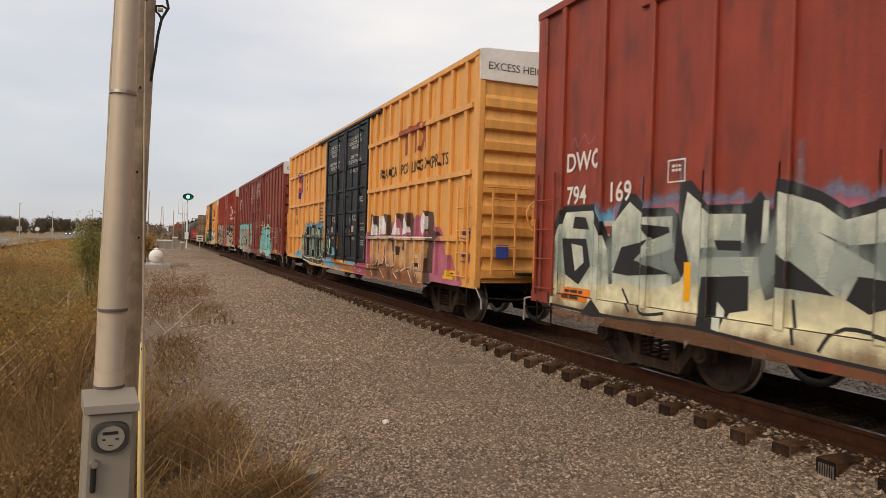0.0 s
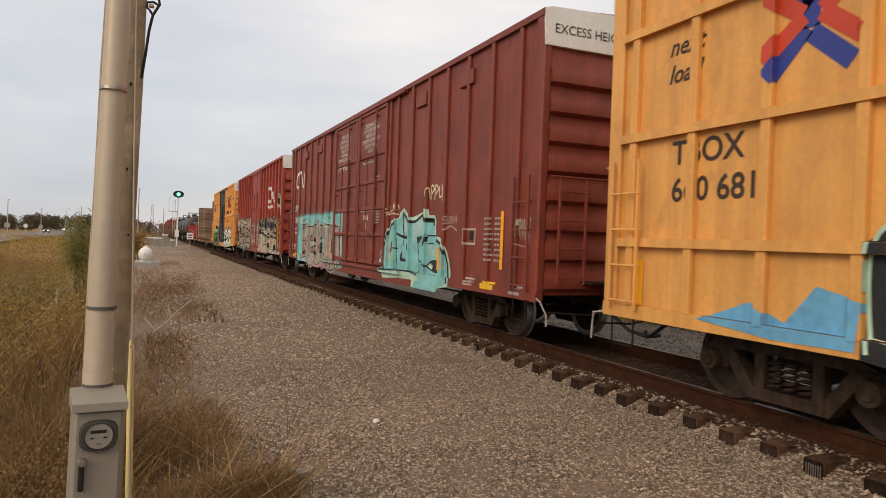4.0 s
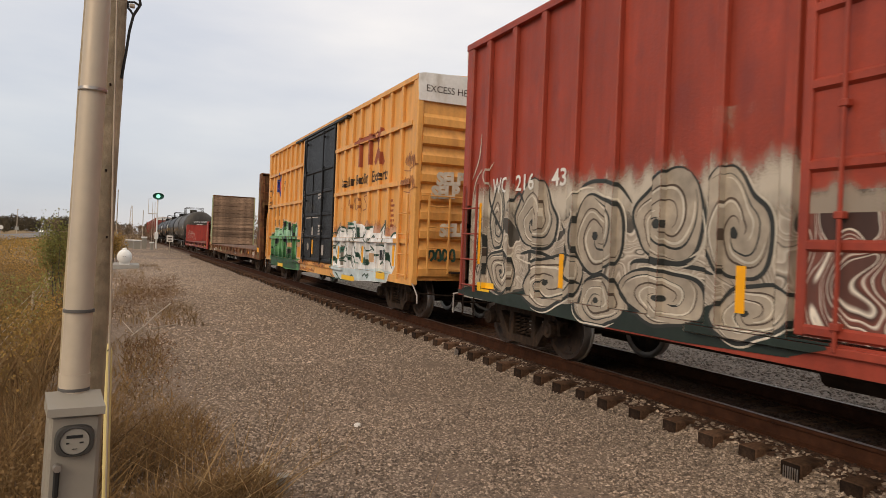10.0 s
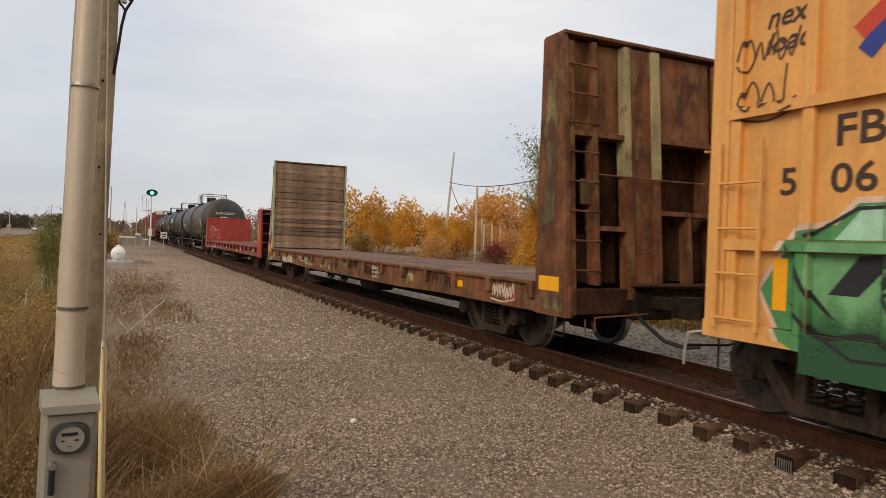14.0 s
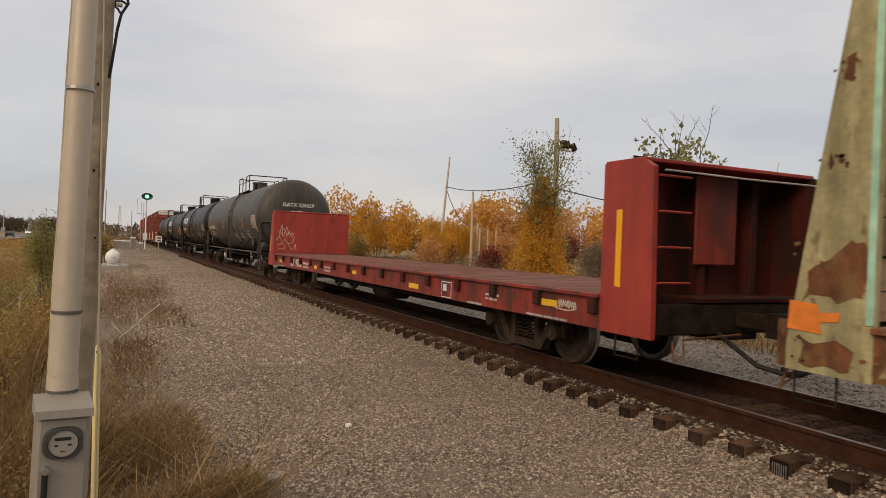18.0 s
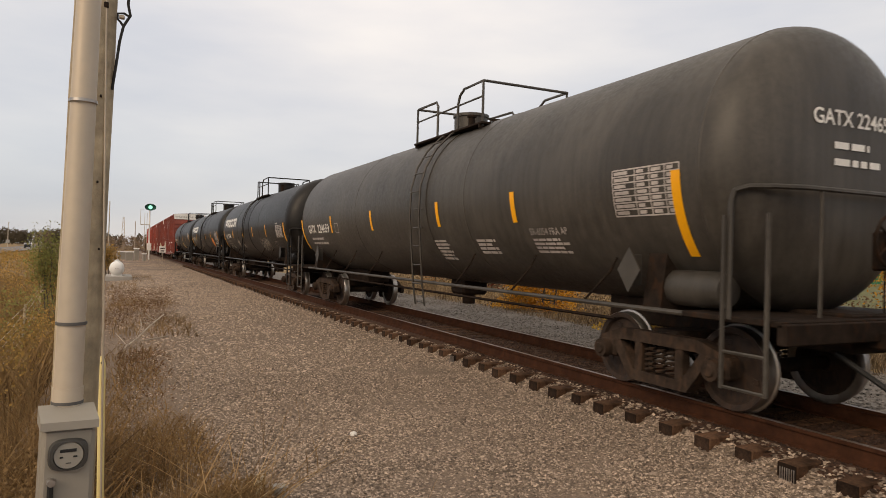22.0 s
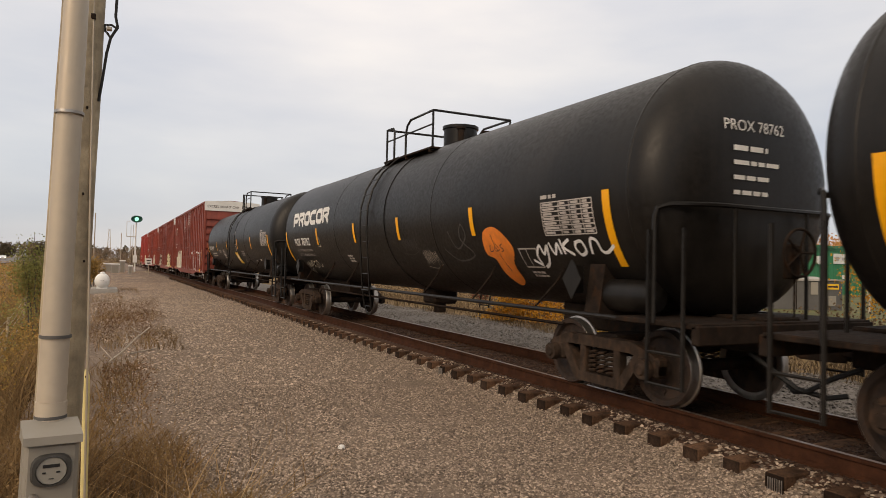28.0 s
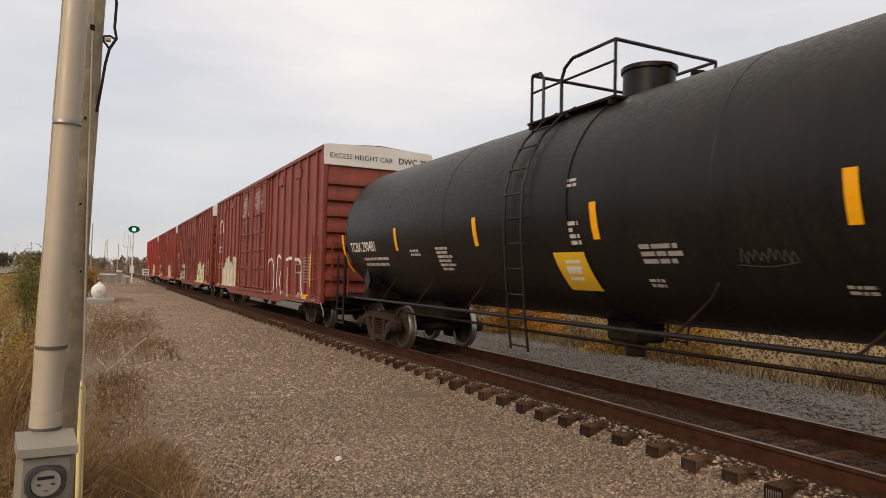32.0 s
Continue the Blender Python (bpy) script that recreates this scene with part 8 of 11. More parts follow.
lines(side, car, "dark_green", 5.4, 0.034, [(-1.60, 1.47), (-1.90, 1.75), (-2.41, 2.03), (-2.40, 1.60), (-2.08, 1.49), (-2.34, 1.19), (-2.78, 1.32), (-3.04, 1.57)], [(-2.89, 1.90), (-2.63, 1.98), (-2.60, 1.76)], [(-3.18, 1.97), (-3.45, 2.01), (-3.72, 1.88), (-3.71, 1.66)], [(-3.44, 2.00), (-3.29, 1.67), (-3.25, 1.35), (-3.62, 1.25)], [(-3.27, 1.58), (-3.50, 1.19), (-3.80, 0.96)], [(-3.65, 1.68), (-3.88, 1.39), (-4.16, 1.09)], [(-3.90, 2.02), (-3.87, 1.73), (-4.03, 1.65)], [(-4.01, 1.92), (-4.07, 1.73), (-4.45, 1.74), (-4.58, 1.82)], [(-4.66, 1.89), (-4.98, 2.02), (-4.76, 1.71), (-4.92, 1.64)], [(-4.72, 1.60), (-4.93, 1.43), (-5.23, 1.48), (-5.06, 1.55)], [(-1.88, 0.73), (-2.22, 0.61), (-2.76, 0.64)], [(-2.37, 0.79), (-2.90, 0.61), (-3.59, 0.65)], [(-4.72, 0.81), (-4.92, 0.88), (-5.11, 0.77)], [(-2.71, 1.41), (-2.76, 1.13), (-3.26, 1.10)], [(-5.28, 1.81), (-5.14, 1.75), (-5.00, 1.64)], smooth=False)
forms(side, car, "pine_green", 5.2, [(-4.32, 1.58), (-4.52, 1.32), (-4.71, 1.07), (-4.53, 1.09), (-4.41, 1.27)], [(-2.77, 1.47), (-3.04, 1.53), (-2.85, 1.33), (-2.42, 1.17), (-2.38, 1.22), (-2.71, 1.32)], [(-3.85, 1.98), (-3.96, 2.00), (-3.95, 1.69), (-3.84, 1.69)], [(-3.36, 2.15), (-3.71, 2.11), (-3.68, 2.05), (-3.33, 2.08)], [(-3.80, 1.37), (-4.05, 1.24), (-4.21, 1.09), (-4.00, 1.13)], [(-1.67, 1.14), (-1.89, 1.16), (-2.13, 0.86), (-1.96, 0.90)], name="graffiti_shadow")
forms(side, car, "tan", 6, [(-4.99, 1.38), (-5.4, 1.38), (-5.4, 1.17), (-4.99, 1.17)], name="faded_paint")
for x, z in ((-1.17, 2.86), (-1.28, 2.58), (-1.06, 1.82)):      # tags on the front end
    b = Build()
    for t in letters("SELP", 0, z, 0.24, 0.95, bold=0.022):
        b.add([(x - p.x, -7.8 - 0.105, p.y + 0.06 * (-p.x)) for p in t], [(0, 1, 2)])
    tagged(part("graffiti_tag", b, SPRAY["bone"], car, smooth=0), kind="stuff")
end_tag(car, -7.8 - 0.105, -1.29, 1.3, 0.62, 0.24, "dark_green", 77, 0.05)
side.paint("warning_label", rect(-6.3, -5.7, 0.82, 0.98) + rect(-4.1, -3.0, 0.64, 0.76) + rect(4.5, 5.4, 0.62, 0.74), "label_yellow", car, 7)
side.paint("data_plate", rect(-6.1, -5.94, 1.24, 1.47) + rect(-5.9, -5.75, 1.24, 1.47), "black_door", car, 9)
reflectors(side, car, [(7.0, 1.12, 1.58), (4.82, 1.11, 1.56), (2.63, 1.1, 1.56), (-2.4, 1.15, 1.5), (-4.48, 1.13, 1.54), (-6.6, 1.14, 1.6)], 0.14)
dside = Side(side.x - 0.056)
dside.paint("lettering", rect(-1.0, -0.75, 1.2, 1.5) + bars(-0.2, 3.05, 0.5, 2, 0.06, 4) + bars(-0.3, 2.1, 0.5, 4, 0.05, 5) + rect(0.3, 0.55, 1.75, 2.05), "letter_dim", car, 2)
dside.paint("graffiti_tag", bars(1.2, 2.35, 1.6, 1, 0.03, 6, 1, 2), "letter_dim", car, 2)
scrawl(dside, car, 1.36, 2.5, 0.6, 0.3, "ghost", 54, 0.018)
scrawl(dside, car, 0.7, 2.5, 0.6, 0.26, "ghost", 55, 0.018)
scrawl(dside, car, 1.3, 2.74, 0.5, 0.14, "ghost", 57, 0.014)
dside.paint("data_plate", stroke([(1.88, 3.0), (1.6, 3.0), (1.6, 3.22), (1.88, 3.22)], 0.015, False, True) + bars(1.84, 3.18, 0.2, 3, 0.03, 3), "letter_dim", car, 2)
forms(dside, car, "bone", 2, [(1.62, 2.74), (1.5, 2.78), (1.38, 2.73), (1.5, 2.69)], name="faded_paint")
forms(dside, car, "tan", 2, [(1.69, 1.5), (1.69, 1.84), (1.6, 1.82), (1.55, 1.7), (1.58, 1.56), (1.62, 1.48)], [(1.69, 1.1), (1.69, 1.4), (1.63, 1.36), (1.6, 1.2)], name="faded_paint")
forms(dside, car, "silver", 3, [(0.96, 1.36), (0.98, 1.5), (0.86, 1.54), (0.78, 1.49), (0.77, 1.36), (0.86, 1.32)], smooth=True, name="faded_paint")
reflectors(dside, car, [(0.3, 1.2, 1.65)], 0.14)
flakes(side, car, "rust_streak", 1, 400, ([(2.1, 0.95), (1.4, 0.97), (0.6, 0.94), (0.5, 0.86), (1.2, 0.88), (2.0, 0.84)], [(0.2, 0.96), (-0.9, 0.94), (-1.5, 0.96), (-1.4, 0.86), (-0.4, 0.88)], [(1.9, 0.74), (0.9, 0.77), (-0.1, 0.74), (0.0, 0.68), (1.8, 0.67)]), 0.025, "rust_patch")
lines(side, car, "bone", 4, 0.016, [(1.6, 0.76), (1.52, 0.84), (1.46, 0.76), (1.38, 0.84), (1.3, 0.76)], [(1.26, 0.8), (1.16, 0.83), (1.18, 0.75), (1.06, 0.77)], [(0.2, 0.74), (0.08, 0.82), (0.0, 0.73), (-0.12, 0.8)], name="graffiti_tag")
forms(dside, car, "peach", 2, [(1.69, 1.95), (1.5, 1.98), (1.44, 1.8), (1.52, 1.66), (1.69, 1.62)], name="faded_paint")


# ---- flat cars ----
def flatcar(label, length, middle, paint, deck_paint, high, boards, sill_bottom, back_paint, truck_at, sill_paint, ends):
    car = thing("bulkhead_flatcar", label, "flatcar", "cars of the freight train")
    join_train(car, middle)
    W, L2 = 1.45, length / 2
    deck = 1.12
    for s in (-1, 1):
        lo, hi = sorted((s * (W - 0.05), s * W))
        b = Build().slab([(-L2, deck - 0.03), (-L2, 0.68), (-L2 * 0.6, 0.68), (-L2 * 0.4, sill_bottom), (L2 * 0.4, sill_bottom), (L2 * 0.6, 0.68), (L2, 0.68), (L2, deck - 0.03)], "x", lo, hi)
        lo2, hi2 = sorted((s * (W - 0.05), s * (W + 0.06)))
        b.box(lo2, hi2, ends[0][0], ends[1][0], deck - 0.06, deck - 0.01, 0.006)
        part("side_sill", b, sill_paint, car)
        lo3, hi3 = sorted((s * (W - 0.01), s * (W + 0.075)))
        for i in range(int(length / 1.22)):
            y = -L2 + 0.9 + i * 1.22
            part("stake_pocket", Build().box(lo3, hi3, y - 0.07, y + 0.07, deck - 0.26, deck - 0.05, 0.012), "red_back" if sill_paint == "red_sill" else paint, car)
    n = int((length - 1.5) / 0.245)
    plank = Build().box(-W + 0.02, W - 0.02, -0.118, 0.118, deck - 0.06, deck, 0.008).mesh("deck_plank", [M[deck_paint]])
    for i in range(n):
        part("deck_plank", plank, [], car, at=pose(0.01 * math.sin(i * 7.3), -L2 + 0.85 + (i + 0.5) * (length - 1.7) / n, 0.006 * math.sin(i * 3.1)))
    b = Build().box(-0.35, 0.35, -L2, L2, 0.62, 1.02, 0.02)
    for y in np.arange(-L2 + 1, L2 - 0.5, 1.22):
        b.box(-1.4, 1.4, y - 0.05, y + 0.05, 0.86, 1.05, 0.008)
    b.slab([(-L2 * 0.62, 0.62), (-L2 * 0.5, 0.37), (L2 * 0.5, 0.37), (L2 * 0.62, 0.62)], "x", -0.34, 0.34)
    part("centre_sill", b, "under", car)
    for e in (-1, 1):
        y_in, y_out, y_top, z_top = ends[(e + 1) // 2]

        def slope(z):
            """Where the outer edge of the bulkhead lies at a height."""
            return y_out + (y_top - y_out) * min(1.0, max(0.0, (z - 0.9) / (z_top - 0.9)))

        for s in (-1, 1):      # tapered side plates of the bulkhead
            lo, hi = sorted((s * (W - 0.06), s * (W + 0.01)))
            b = Build().slab([(y_in, 0.665), (y_out, 0.665), (y_out, 0.9), (y_top, z_top), (y_top - e * (0.04 if boards else 0.15), high), (y_in, high)], "x", lo, hi)
            # the far front plate of the red car takes red with shade painted in
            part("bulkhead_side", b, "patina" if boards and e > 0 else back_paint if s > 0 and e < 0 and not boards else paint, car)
            if boards and e > 0:
                part("edge_strip", Build().box(lo - 0.012 if s < 0 else hi, lo if s < 0 else hi + 0.012, y_in, y_in + 0.06, deck, high, 0.004), SPRAY["light_green"], car, "flaking pale green edge")
        if boards:
            rnd = random.Random(23 + e)
            cuts = [rnd.choice((0.13, 0.16, 0.2, 0.24, 0.27)) for k in range(18)]
            unit = (high - deck - 0.06) / sum(cuts)
            z = deck + 0.03
            for i, c in enumerate(cuts):
                hb = c * unit
                sag = rnd.uniform(-0.014, 0.014)
                v, f = [], []
                for q in range(7):      # each board in short lengths, so that it can bow and wear
                    x, d = -W + 0.07 + q * (2 * W - 0.14) / 6, sag * math.sin(math.pi * q / 6)
                    w = 0.006 * math.sin(q * 2.1 + i)
                    v += [(x, -0.035, 0.005 + d + w), (x, -0.035, hb - 0.005 + d), (x, 0.035, hb - 0.005 + d), (x, 0.035, 0.005 + d + w)]
                    if q:
                        f += [(4 * q - 4 + k, 4 * q + k, 4 * q + (k + 1) % 4, 4 * q - 4 + (k + 1) % 4) for k in range(4)]
                b = Build().add(v, f + [(0, 1, 2, 3), (27, 26, 25, 24)])
                part("bulkhead_board", b, "board", car, at=pose(0.02 * math.sin(i * 5.1), y_in + e * (0.05 + 0.018 * math.sin(i * 2.7)), z, 4 * math.sin(i * 4.3), 0.3 * math.sin(i * 3.9), 0.5 * math.sin(i * 9.1)), smooth=0)
                z += hb
        else:
            b = Build().box(-W + 0.06, W - 0.06, min(y_in, y_in + e * 0.05), max(y_in, y_in + e * 0.05), deck, high - 0.03, 0.01)
            part("bulkhead_plate", b, paint, car)
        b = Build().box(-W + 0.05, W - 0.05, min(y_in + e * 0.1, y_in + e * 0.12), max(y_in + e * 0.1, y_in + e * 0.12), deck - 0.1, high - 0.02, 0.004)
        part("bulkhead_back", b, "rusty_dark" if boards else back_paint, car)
        if boards and e < 0:      # the deep front face: plates, beams and two old painted stiffeners between the side columns
            def plate(name, x0, x1, z0, z1, back, thick, m):
                """A plate that leans with the face, set back from it."""
                part(name, Build().slab([(slope(z0) + back, z0), (slope(z1) + back, z1), (slope(z1) + back + thick, z1), (slope(z0) + back + thick, z0)], "x", x0, x1), m, car)

            for s in (-1, 1):
                plate("column_face", *sorted((s * (W - 0.16), s * (W - 0.06))), 0.7, high - 0.1, 0.01, 0.03, paint)
            # plates set deep in the face get the darker rust as painted shade
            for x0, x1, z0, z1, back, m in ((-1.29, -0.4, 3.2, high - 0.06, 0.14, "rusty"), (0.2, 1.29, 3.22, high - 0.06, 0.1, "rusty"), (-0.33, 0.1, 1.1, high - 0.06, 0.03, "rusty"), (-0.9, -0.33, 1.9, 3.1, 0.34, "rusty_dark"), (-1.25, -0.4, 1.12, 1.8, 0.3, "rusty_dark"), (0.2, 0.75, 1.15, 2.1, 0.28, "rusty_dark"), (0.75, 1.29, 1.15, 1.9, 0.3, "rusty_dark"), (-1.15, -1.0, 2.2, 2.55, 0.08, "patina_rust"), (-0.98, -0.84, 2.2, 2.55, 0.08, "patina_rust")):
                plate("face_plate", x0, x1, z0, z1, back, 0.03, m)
            for x0, x1, z in ((-1.29, -0.36, 3.17), (0.16, 1.29, 3.19), (-0.9, -0.36, 1.88), (0.16, 1.29, 2.14)):
                plate("bulkhead_beam", x0, x1, z - 0.035, z + 0.035, 0.02, 0.32, paint)
            for x, w, z0, z1, m in ((-0.38, 0.05, 2.62, high - 0.06, "patina"), (0.14, 0.075, 2.62, high - 0.06, "patina"), (-0.36, 0.05, 0.9, 2.6, "rusty"), (0.14, 0.06, 0.9, 2.6, "rusty"), (-0.95, 0.035, 1.1, high - 0.08, "rusty"), (0.75, 0.03, 1.1, 2.1, "rusty")):
                plate("bulkhead_rib", x - w, x + w, z0, z1, -0.01, 0.2, m)
            part("step_board", Build().box(-0.4, 1.2, y_out - 0.2, y_out + 0.12, 1.09, 1.13, 0.01), "rusty_dark", car)
        for x in (-0.82, -0.05, 0.32, 0.95) if boards and e > 0 else () if boards else (-0.82, -0.1, 0.82):
            if e < 0 or not boards:
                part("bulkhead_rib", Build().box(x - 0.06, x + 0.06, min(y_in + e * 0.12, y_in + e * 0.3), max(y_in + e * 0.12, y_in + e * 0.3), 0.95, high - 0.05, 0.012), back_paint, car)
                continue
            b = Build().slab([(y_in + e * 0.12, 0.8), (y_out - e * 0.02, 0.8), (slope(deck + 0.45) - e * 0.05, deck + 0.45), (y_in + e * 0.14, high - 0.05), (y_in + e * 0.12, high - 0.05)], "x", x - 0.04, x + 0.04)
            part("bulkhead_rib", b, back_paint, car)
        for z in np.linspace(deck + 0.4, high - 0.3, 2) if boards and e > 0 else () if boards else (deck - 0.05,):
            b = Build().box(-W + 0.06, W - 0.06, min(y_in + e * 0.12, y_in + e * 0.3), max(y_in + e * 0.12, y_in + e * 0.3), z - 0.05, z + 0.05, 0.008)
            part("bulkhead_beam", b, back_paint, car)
        over = abs(y_top - y_in) - (0.15 if not boards else 0.0)
        b = Build().box(-W, W, min(y_in, y_in + e * over), max(y_in, y_in + e * over), high - 0.02, high + 0.03, 0.01)
        part("bulkhead_cap", b, paint, car)
        for z in np.arange(1.3, high - 0.15, 0.4):      # rungs that follow the slope
            y = slope(z) + e * 0.02
            part("rung", Build().pipe([(-W + 0.06, y, z), (-W + 0.54, y, z)], 0.014, 6), paint, car)
        z = 2.6 if boards else high - 0.14
        y = slope(z) + e * 0.05
        part("hand_rail", Build().pipe([(-W + (0.5 if boards else 0.12), y, z + 0.01), (0, y, z), (W + 0.02, y, z + 0.01)], 0.012, 6), back_paint if boards else "letter_dim", car)
        if not boards:
            part("top_rail", Build().pipe([(-1.15, y_in + e * 0.15, high + 0.02), (-1.15, y_in + e * 0.15, high + 0.11), (-0.6, y_in + e * 0.15, high + 0.11), (-0.6, y_in + e * 0.15, high + 0.02)], 0.014, 6), "under", car)
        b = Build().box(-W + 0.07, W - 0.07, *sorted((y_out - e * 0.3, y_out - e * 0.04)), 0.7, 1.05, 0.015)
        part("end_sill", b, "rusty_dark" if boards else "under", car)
        if not boards and e < 0:      # the step over the sill, a raised red panel and a rung plate on the deep front
            part("step_board", Build().box(-0.75, 1.2, y_out, y_out + 0.3, 1.1, 1.14, 0.01), "red_back", car)
            part("face_plate", Build().box(-0.3, 0.42, y_in - 0.36, y_in - 0.32, 1.5, high - 0.06, 0.05), "red_sill", car)
        stirrup(car, -W + 0.03, e * (L2 - 0.35), "under", 0.26, 0.67)
        truck(car, truck_at[(e + 1) // 2])
        coupler(car, e * (L2 - 0.05), e)
        part("uncoupling_rod", Build().pipe([(-W + 0.2, y_out + e * 0.12, 0.66), (-W + 0.17, y_out + e * 0.18, 0.45), (-W + 0.32, y_out + e * 0.18, 0.52), (-W + 0.34, y_out + e * 0.14, 0.68), (-0.2, y_out + e * 0.14, 0.72)], 0.013, 6), "rusty", car)
    part("pipework", Build().pipe([(-1.2, -4, 0.6), (-1.2, 4, 0.58)], 0.025, 6), "under", car)
    part("brake_cylinder", Build().box(-1.1, -0.5, -1.6, -0.4, 0.35, 0.7, 0.1), "under", car)
    return car, Side(-W)


car, side = flatcar("rusty brown bulkhead flatcar with weathered board-lined ends", 20.25, 98.1, "rusty", "deck", 4.53, True, 0.64, "rusty", (-7.4, 7.75), "rusty", ((-9.3, -10.07, -9.78, 4.45), (9.28, 10.03, 9.43, 4.5)))
side.paint("lettering", fitted("NOKL", 7.24, 6.67, 0.7, 0.19, 0.004), "letter_white", car, 1)
side.paint("lettering", fitted("725100", 6.57, 5.83, 0.72, 0.19, 0.004), "letter_white", car, 1)
side.paint("warning_label", rect(-7.05, -6.7, 0.85, 0.96), "reflector", car, 2)
Side(-1.462).paint("warning_label", rect(-9.88, -9.4, 1.0, 1.2), "reflector", car, 2)
forms(Side(-1.462), car, "orange", 2, [(10.02, 1.02), (10.0, 1.27), (9.75, 1.25), (9.72, 1.18), (9.55, 1.2), (9.56, 1.12), (9.72, 1.1), (9.7, 1.0)], name="faded_paint")
rnd = random.Random(44)
for k in range(44):      # old pale paint left in worn patches and runs along the sill
    y, z = rnd.uniform(-6.8, 9.0), rnd.uniform(0.9, 1.04)
    w, h = rnd.uniform(0.03, 0.22), rnd.uniform(0.08, 0.3)
    patch = [(y + w * u * rnd.uniform(0.7, 1.2), max(0.66, z - h * v * rnd.uniform(0.6, 1.2))) for u, v in ((-1, 0), (-0.9, 0.6), (-0.6, 1.0), (-0.3, 0.5), (0.0, 0.9), (0.3, 0.4), (0.6, 1.0), (0.9, 0.5), (1, 0), (0.3, -0.1), (-0.4, -0.08))]
    side.paint("faded_paint", fill(patch, False), rnd.choice(("patina_rust", "patina_rust", "patina", "rusty_dark", "rusty_dark")), car, 0.5)
side.paint("lettering", bars(-2.4, 0.98, 0.5, 3, 0.06, 3) + bars(4.6, 0.98, 0.6, 2, 0.06, 4), "letter_dim", car, 1)
scrawl(side, car, -8.1, 0.76, 0.66, 0.27, "rust_tag", 80, 0.05, 1)
scrawl(side, car, -8.08, 0.77, 0.66, 0.26, "bone", 81, 0.026)
scrawl(side, car, -9.72, 1.33, 0.2, 0.2, "bone", 82, 0.02)
flakes(side, car, "pale_green_worn", 0.8, 300, ([(4.85, 0.97), (4.3, 0.99), (3.95, 0.95), (3.6, 0.96), (3.7, 0.86), (3.95, 0.8), (4.2, 0.83), (4.75, 0.86)], [(3.35, 0.96), (2.95, 0.94), (2.85, 0.88), (3.2, 0.87)]))
flakes(side, car, "cream_worn", 0.7, 320, ([(9.2, 1.0), (8.75, 1.0), (8.55, 0.9), (8.6, 0.73), (8.75, 0.75), (8.8, 0.86), (9.0, 0.8), (9.1, 0.73), (9.2, 0.73)], [(7.4, 0.94), (6.9, 0.95), (6.2, 0.93), (5.6, 0.95), (5.35, 0.84), (5.55, 0.74), (6.5, 0.72), (7.3, 0.72)], [(4.1, 0.8), (3.5, 0.82), (3.0, 0.8), (3.1, 0.73), (3.9, 0.73)], [(1.35, 0.84), (1.2, 0.86), (1.15, 0.73), (1.3, 0.72)], [(2.2, 0.8), (1.9, 0.82), (1.8, 0.73), (2.1, 0.72)]))
plates = Side(-1.462)
flakes(plates, car, "rusty", 0.6, 340, ([(9.9, 1.28), (9.75, 1.34), (9.55, 1.28), (9.36, 1.34), (9.36, 1.8), (9.5, 1.77), (9.6, 1.7), (9.72, 1.62), (9.82, 1.5)], [(9.9, 0.96), (9.75, 0.93), (9.5, 0.95), (9.4, 0.9), (9.45, 0.72), (9.7, 0.72), (9.88, 0.72)], [(9.6, 3.28), (9.52, 3.32), (9.48, 3.22), (9.54, 3.08), (9.6, 3.1)], [(9.46, 4.38), (9.42, 4.38), (9.4, 4.1), (9.46, 3.95), (9.5, 4.1)], [(9.7, 2.48), (9.66, 2.5), (9.62, 2.42), (9.68, 2.38)]), name="rust_patch")
flakes(plates, car, "patina_rust", 0.6, 360, ([(-9.4, 1.9), (-9.7, 2.0), (-9.75, 2.9), (-9.68, 3.9), (-9.5, 4.2), (-9.42, 3.4), (-9.5, 2.6)], [(-9.5, 0.74), (-9.95, 0.74), (-9.95, 0.93), (-9.6, 0.95)]))

car, side = flatcar("bright red bulkhead flatcar with low steel ends, empty", 20.65, 120.2, "red", "red_deck", 2.69, False, 0.69, "red_back", (-7.25, 7.4), "red_sill", ((-9.53, -10.4, -10.36, 2.6), (9.495, 10.325, 9.915, 2.6)))
side.paint("lettering", letters("ALY", 6.72, 0.77, 0.25, 0.95, bold=0.006), "letter_white", car, 1)
side.paint("lettering", letters("93708", 5.98, 0.77, 0.25, 0.95, bold=0.006), "letter_white", car, 1)
side.paint("warning_label", rect(-0.28, 0.06, 0.84, 0.93) + rect(-4.06, -3.58, 0.76, 0.86) + rect(3.35, 3.65, 0.8, 0.9) + rect(7.86, 8.36, 0.82, 0.92) + rect(-8.64, -8.18, 0.86, 0.95), "label_yellow", car, 2)
side.paint("data_plate", stroke([(-5.1, 0.71), (-5.1, 0.98), (-5.48, 0.98), (-5.48, 0.71)], 0.018, False, True) + rect(-5.3, -5.15, 0.82, 0.94), "letter_white", car, 2)
side.paint("lettering", bars(-6.1, 0.72, 0.55, 1, 0.035, 5, 1.0, 2) + bars(-6.7, 0.9, 0.5, 2, 0.035, 12, 1.9, 2) + bars(-7.9, 0.72, 1.25, 1, 0.03, 13, 1.0, 5) + bars(5.0, 0.94, 0.9, 2, 0.06, 6, 1.9, 2) + bars(2.6, 0.92, 0.8, 2, 0.05, 7, 1.8) + bars(9.4, 0.68, 0.9, 1, 0.05, 8) + bars(8.54, 0.72, 1.0, 1, 0.035, 9, 1, 4), "letter_dim", car, 1)
reflectors(side, car, [(-9.83, 1.22, 2.13), (9.97, 1.2, 1.75)])
scrawl(side, car, -8.66, 0.86, 0.4, 0.12, "bone", 85, 0.018)
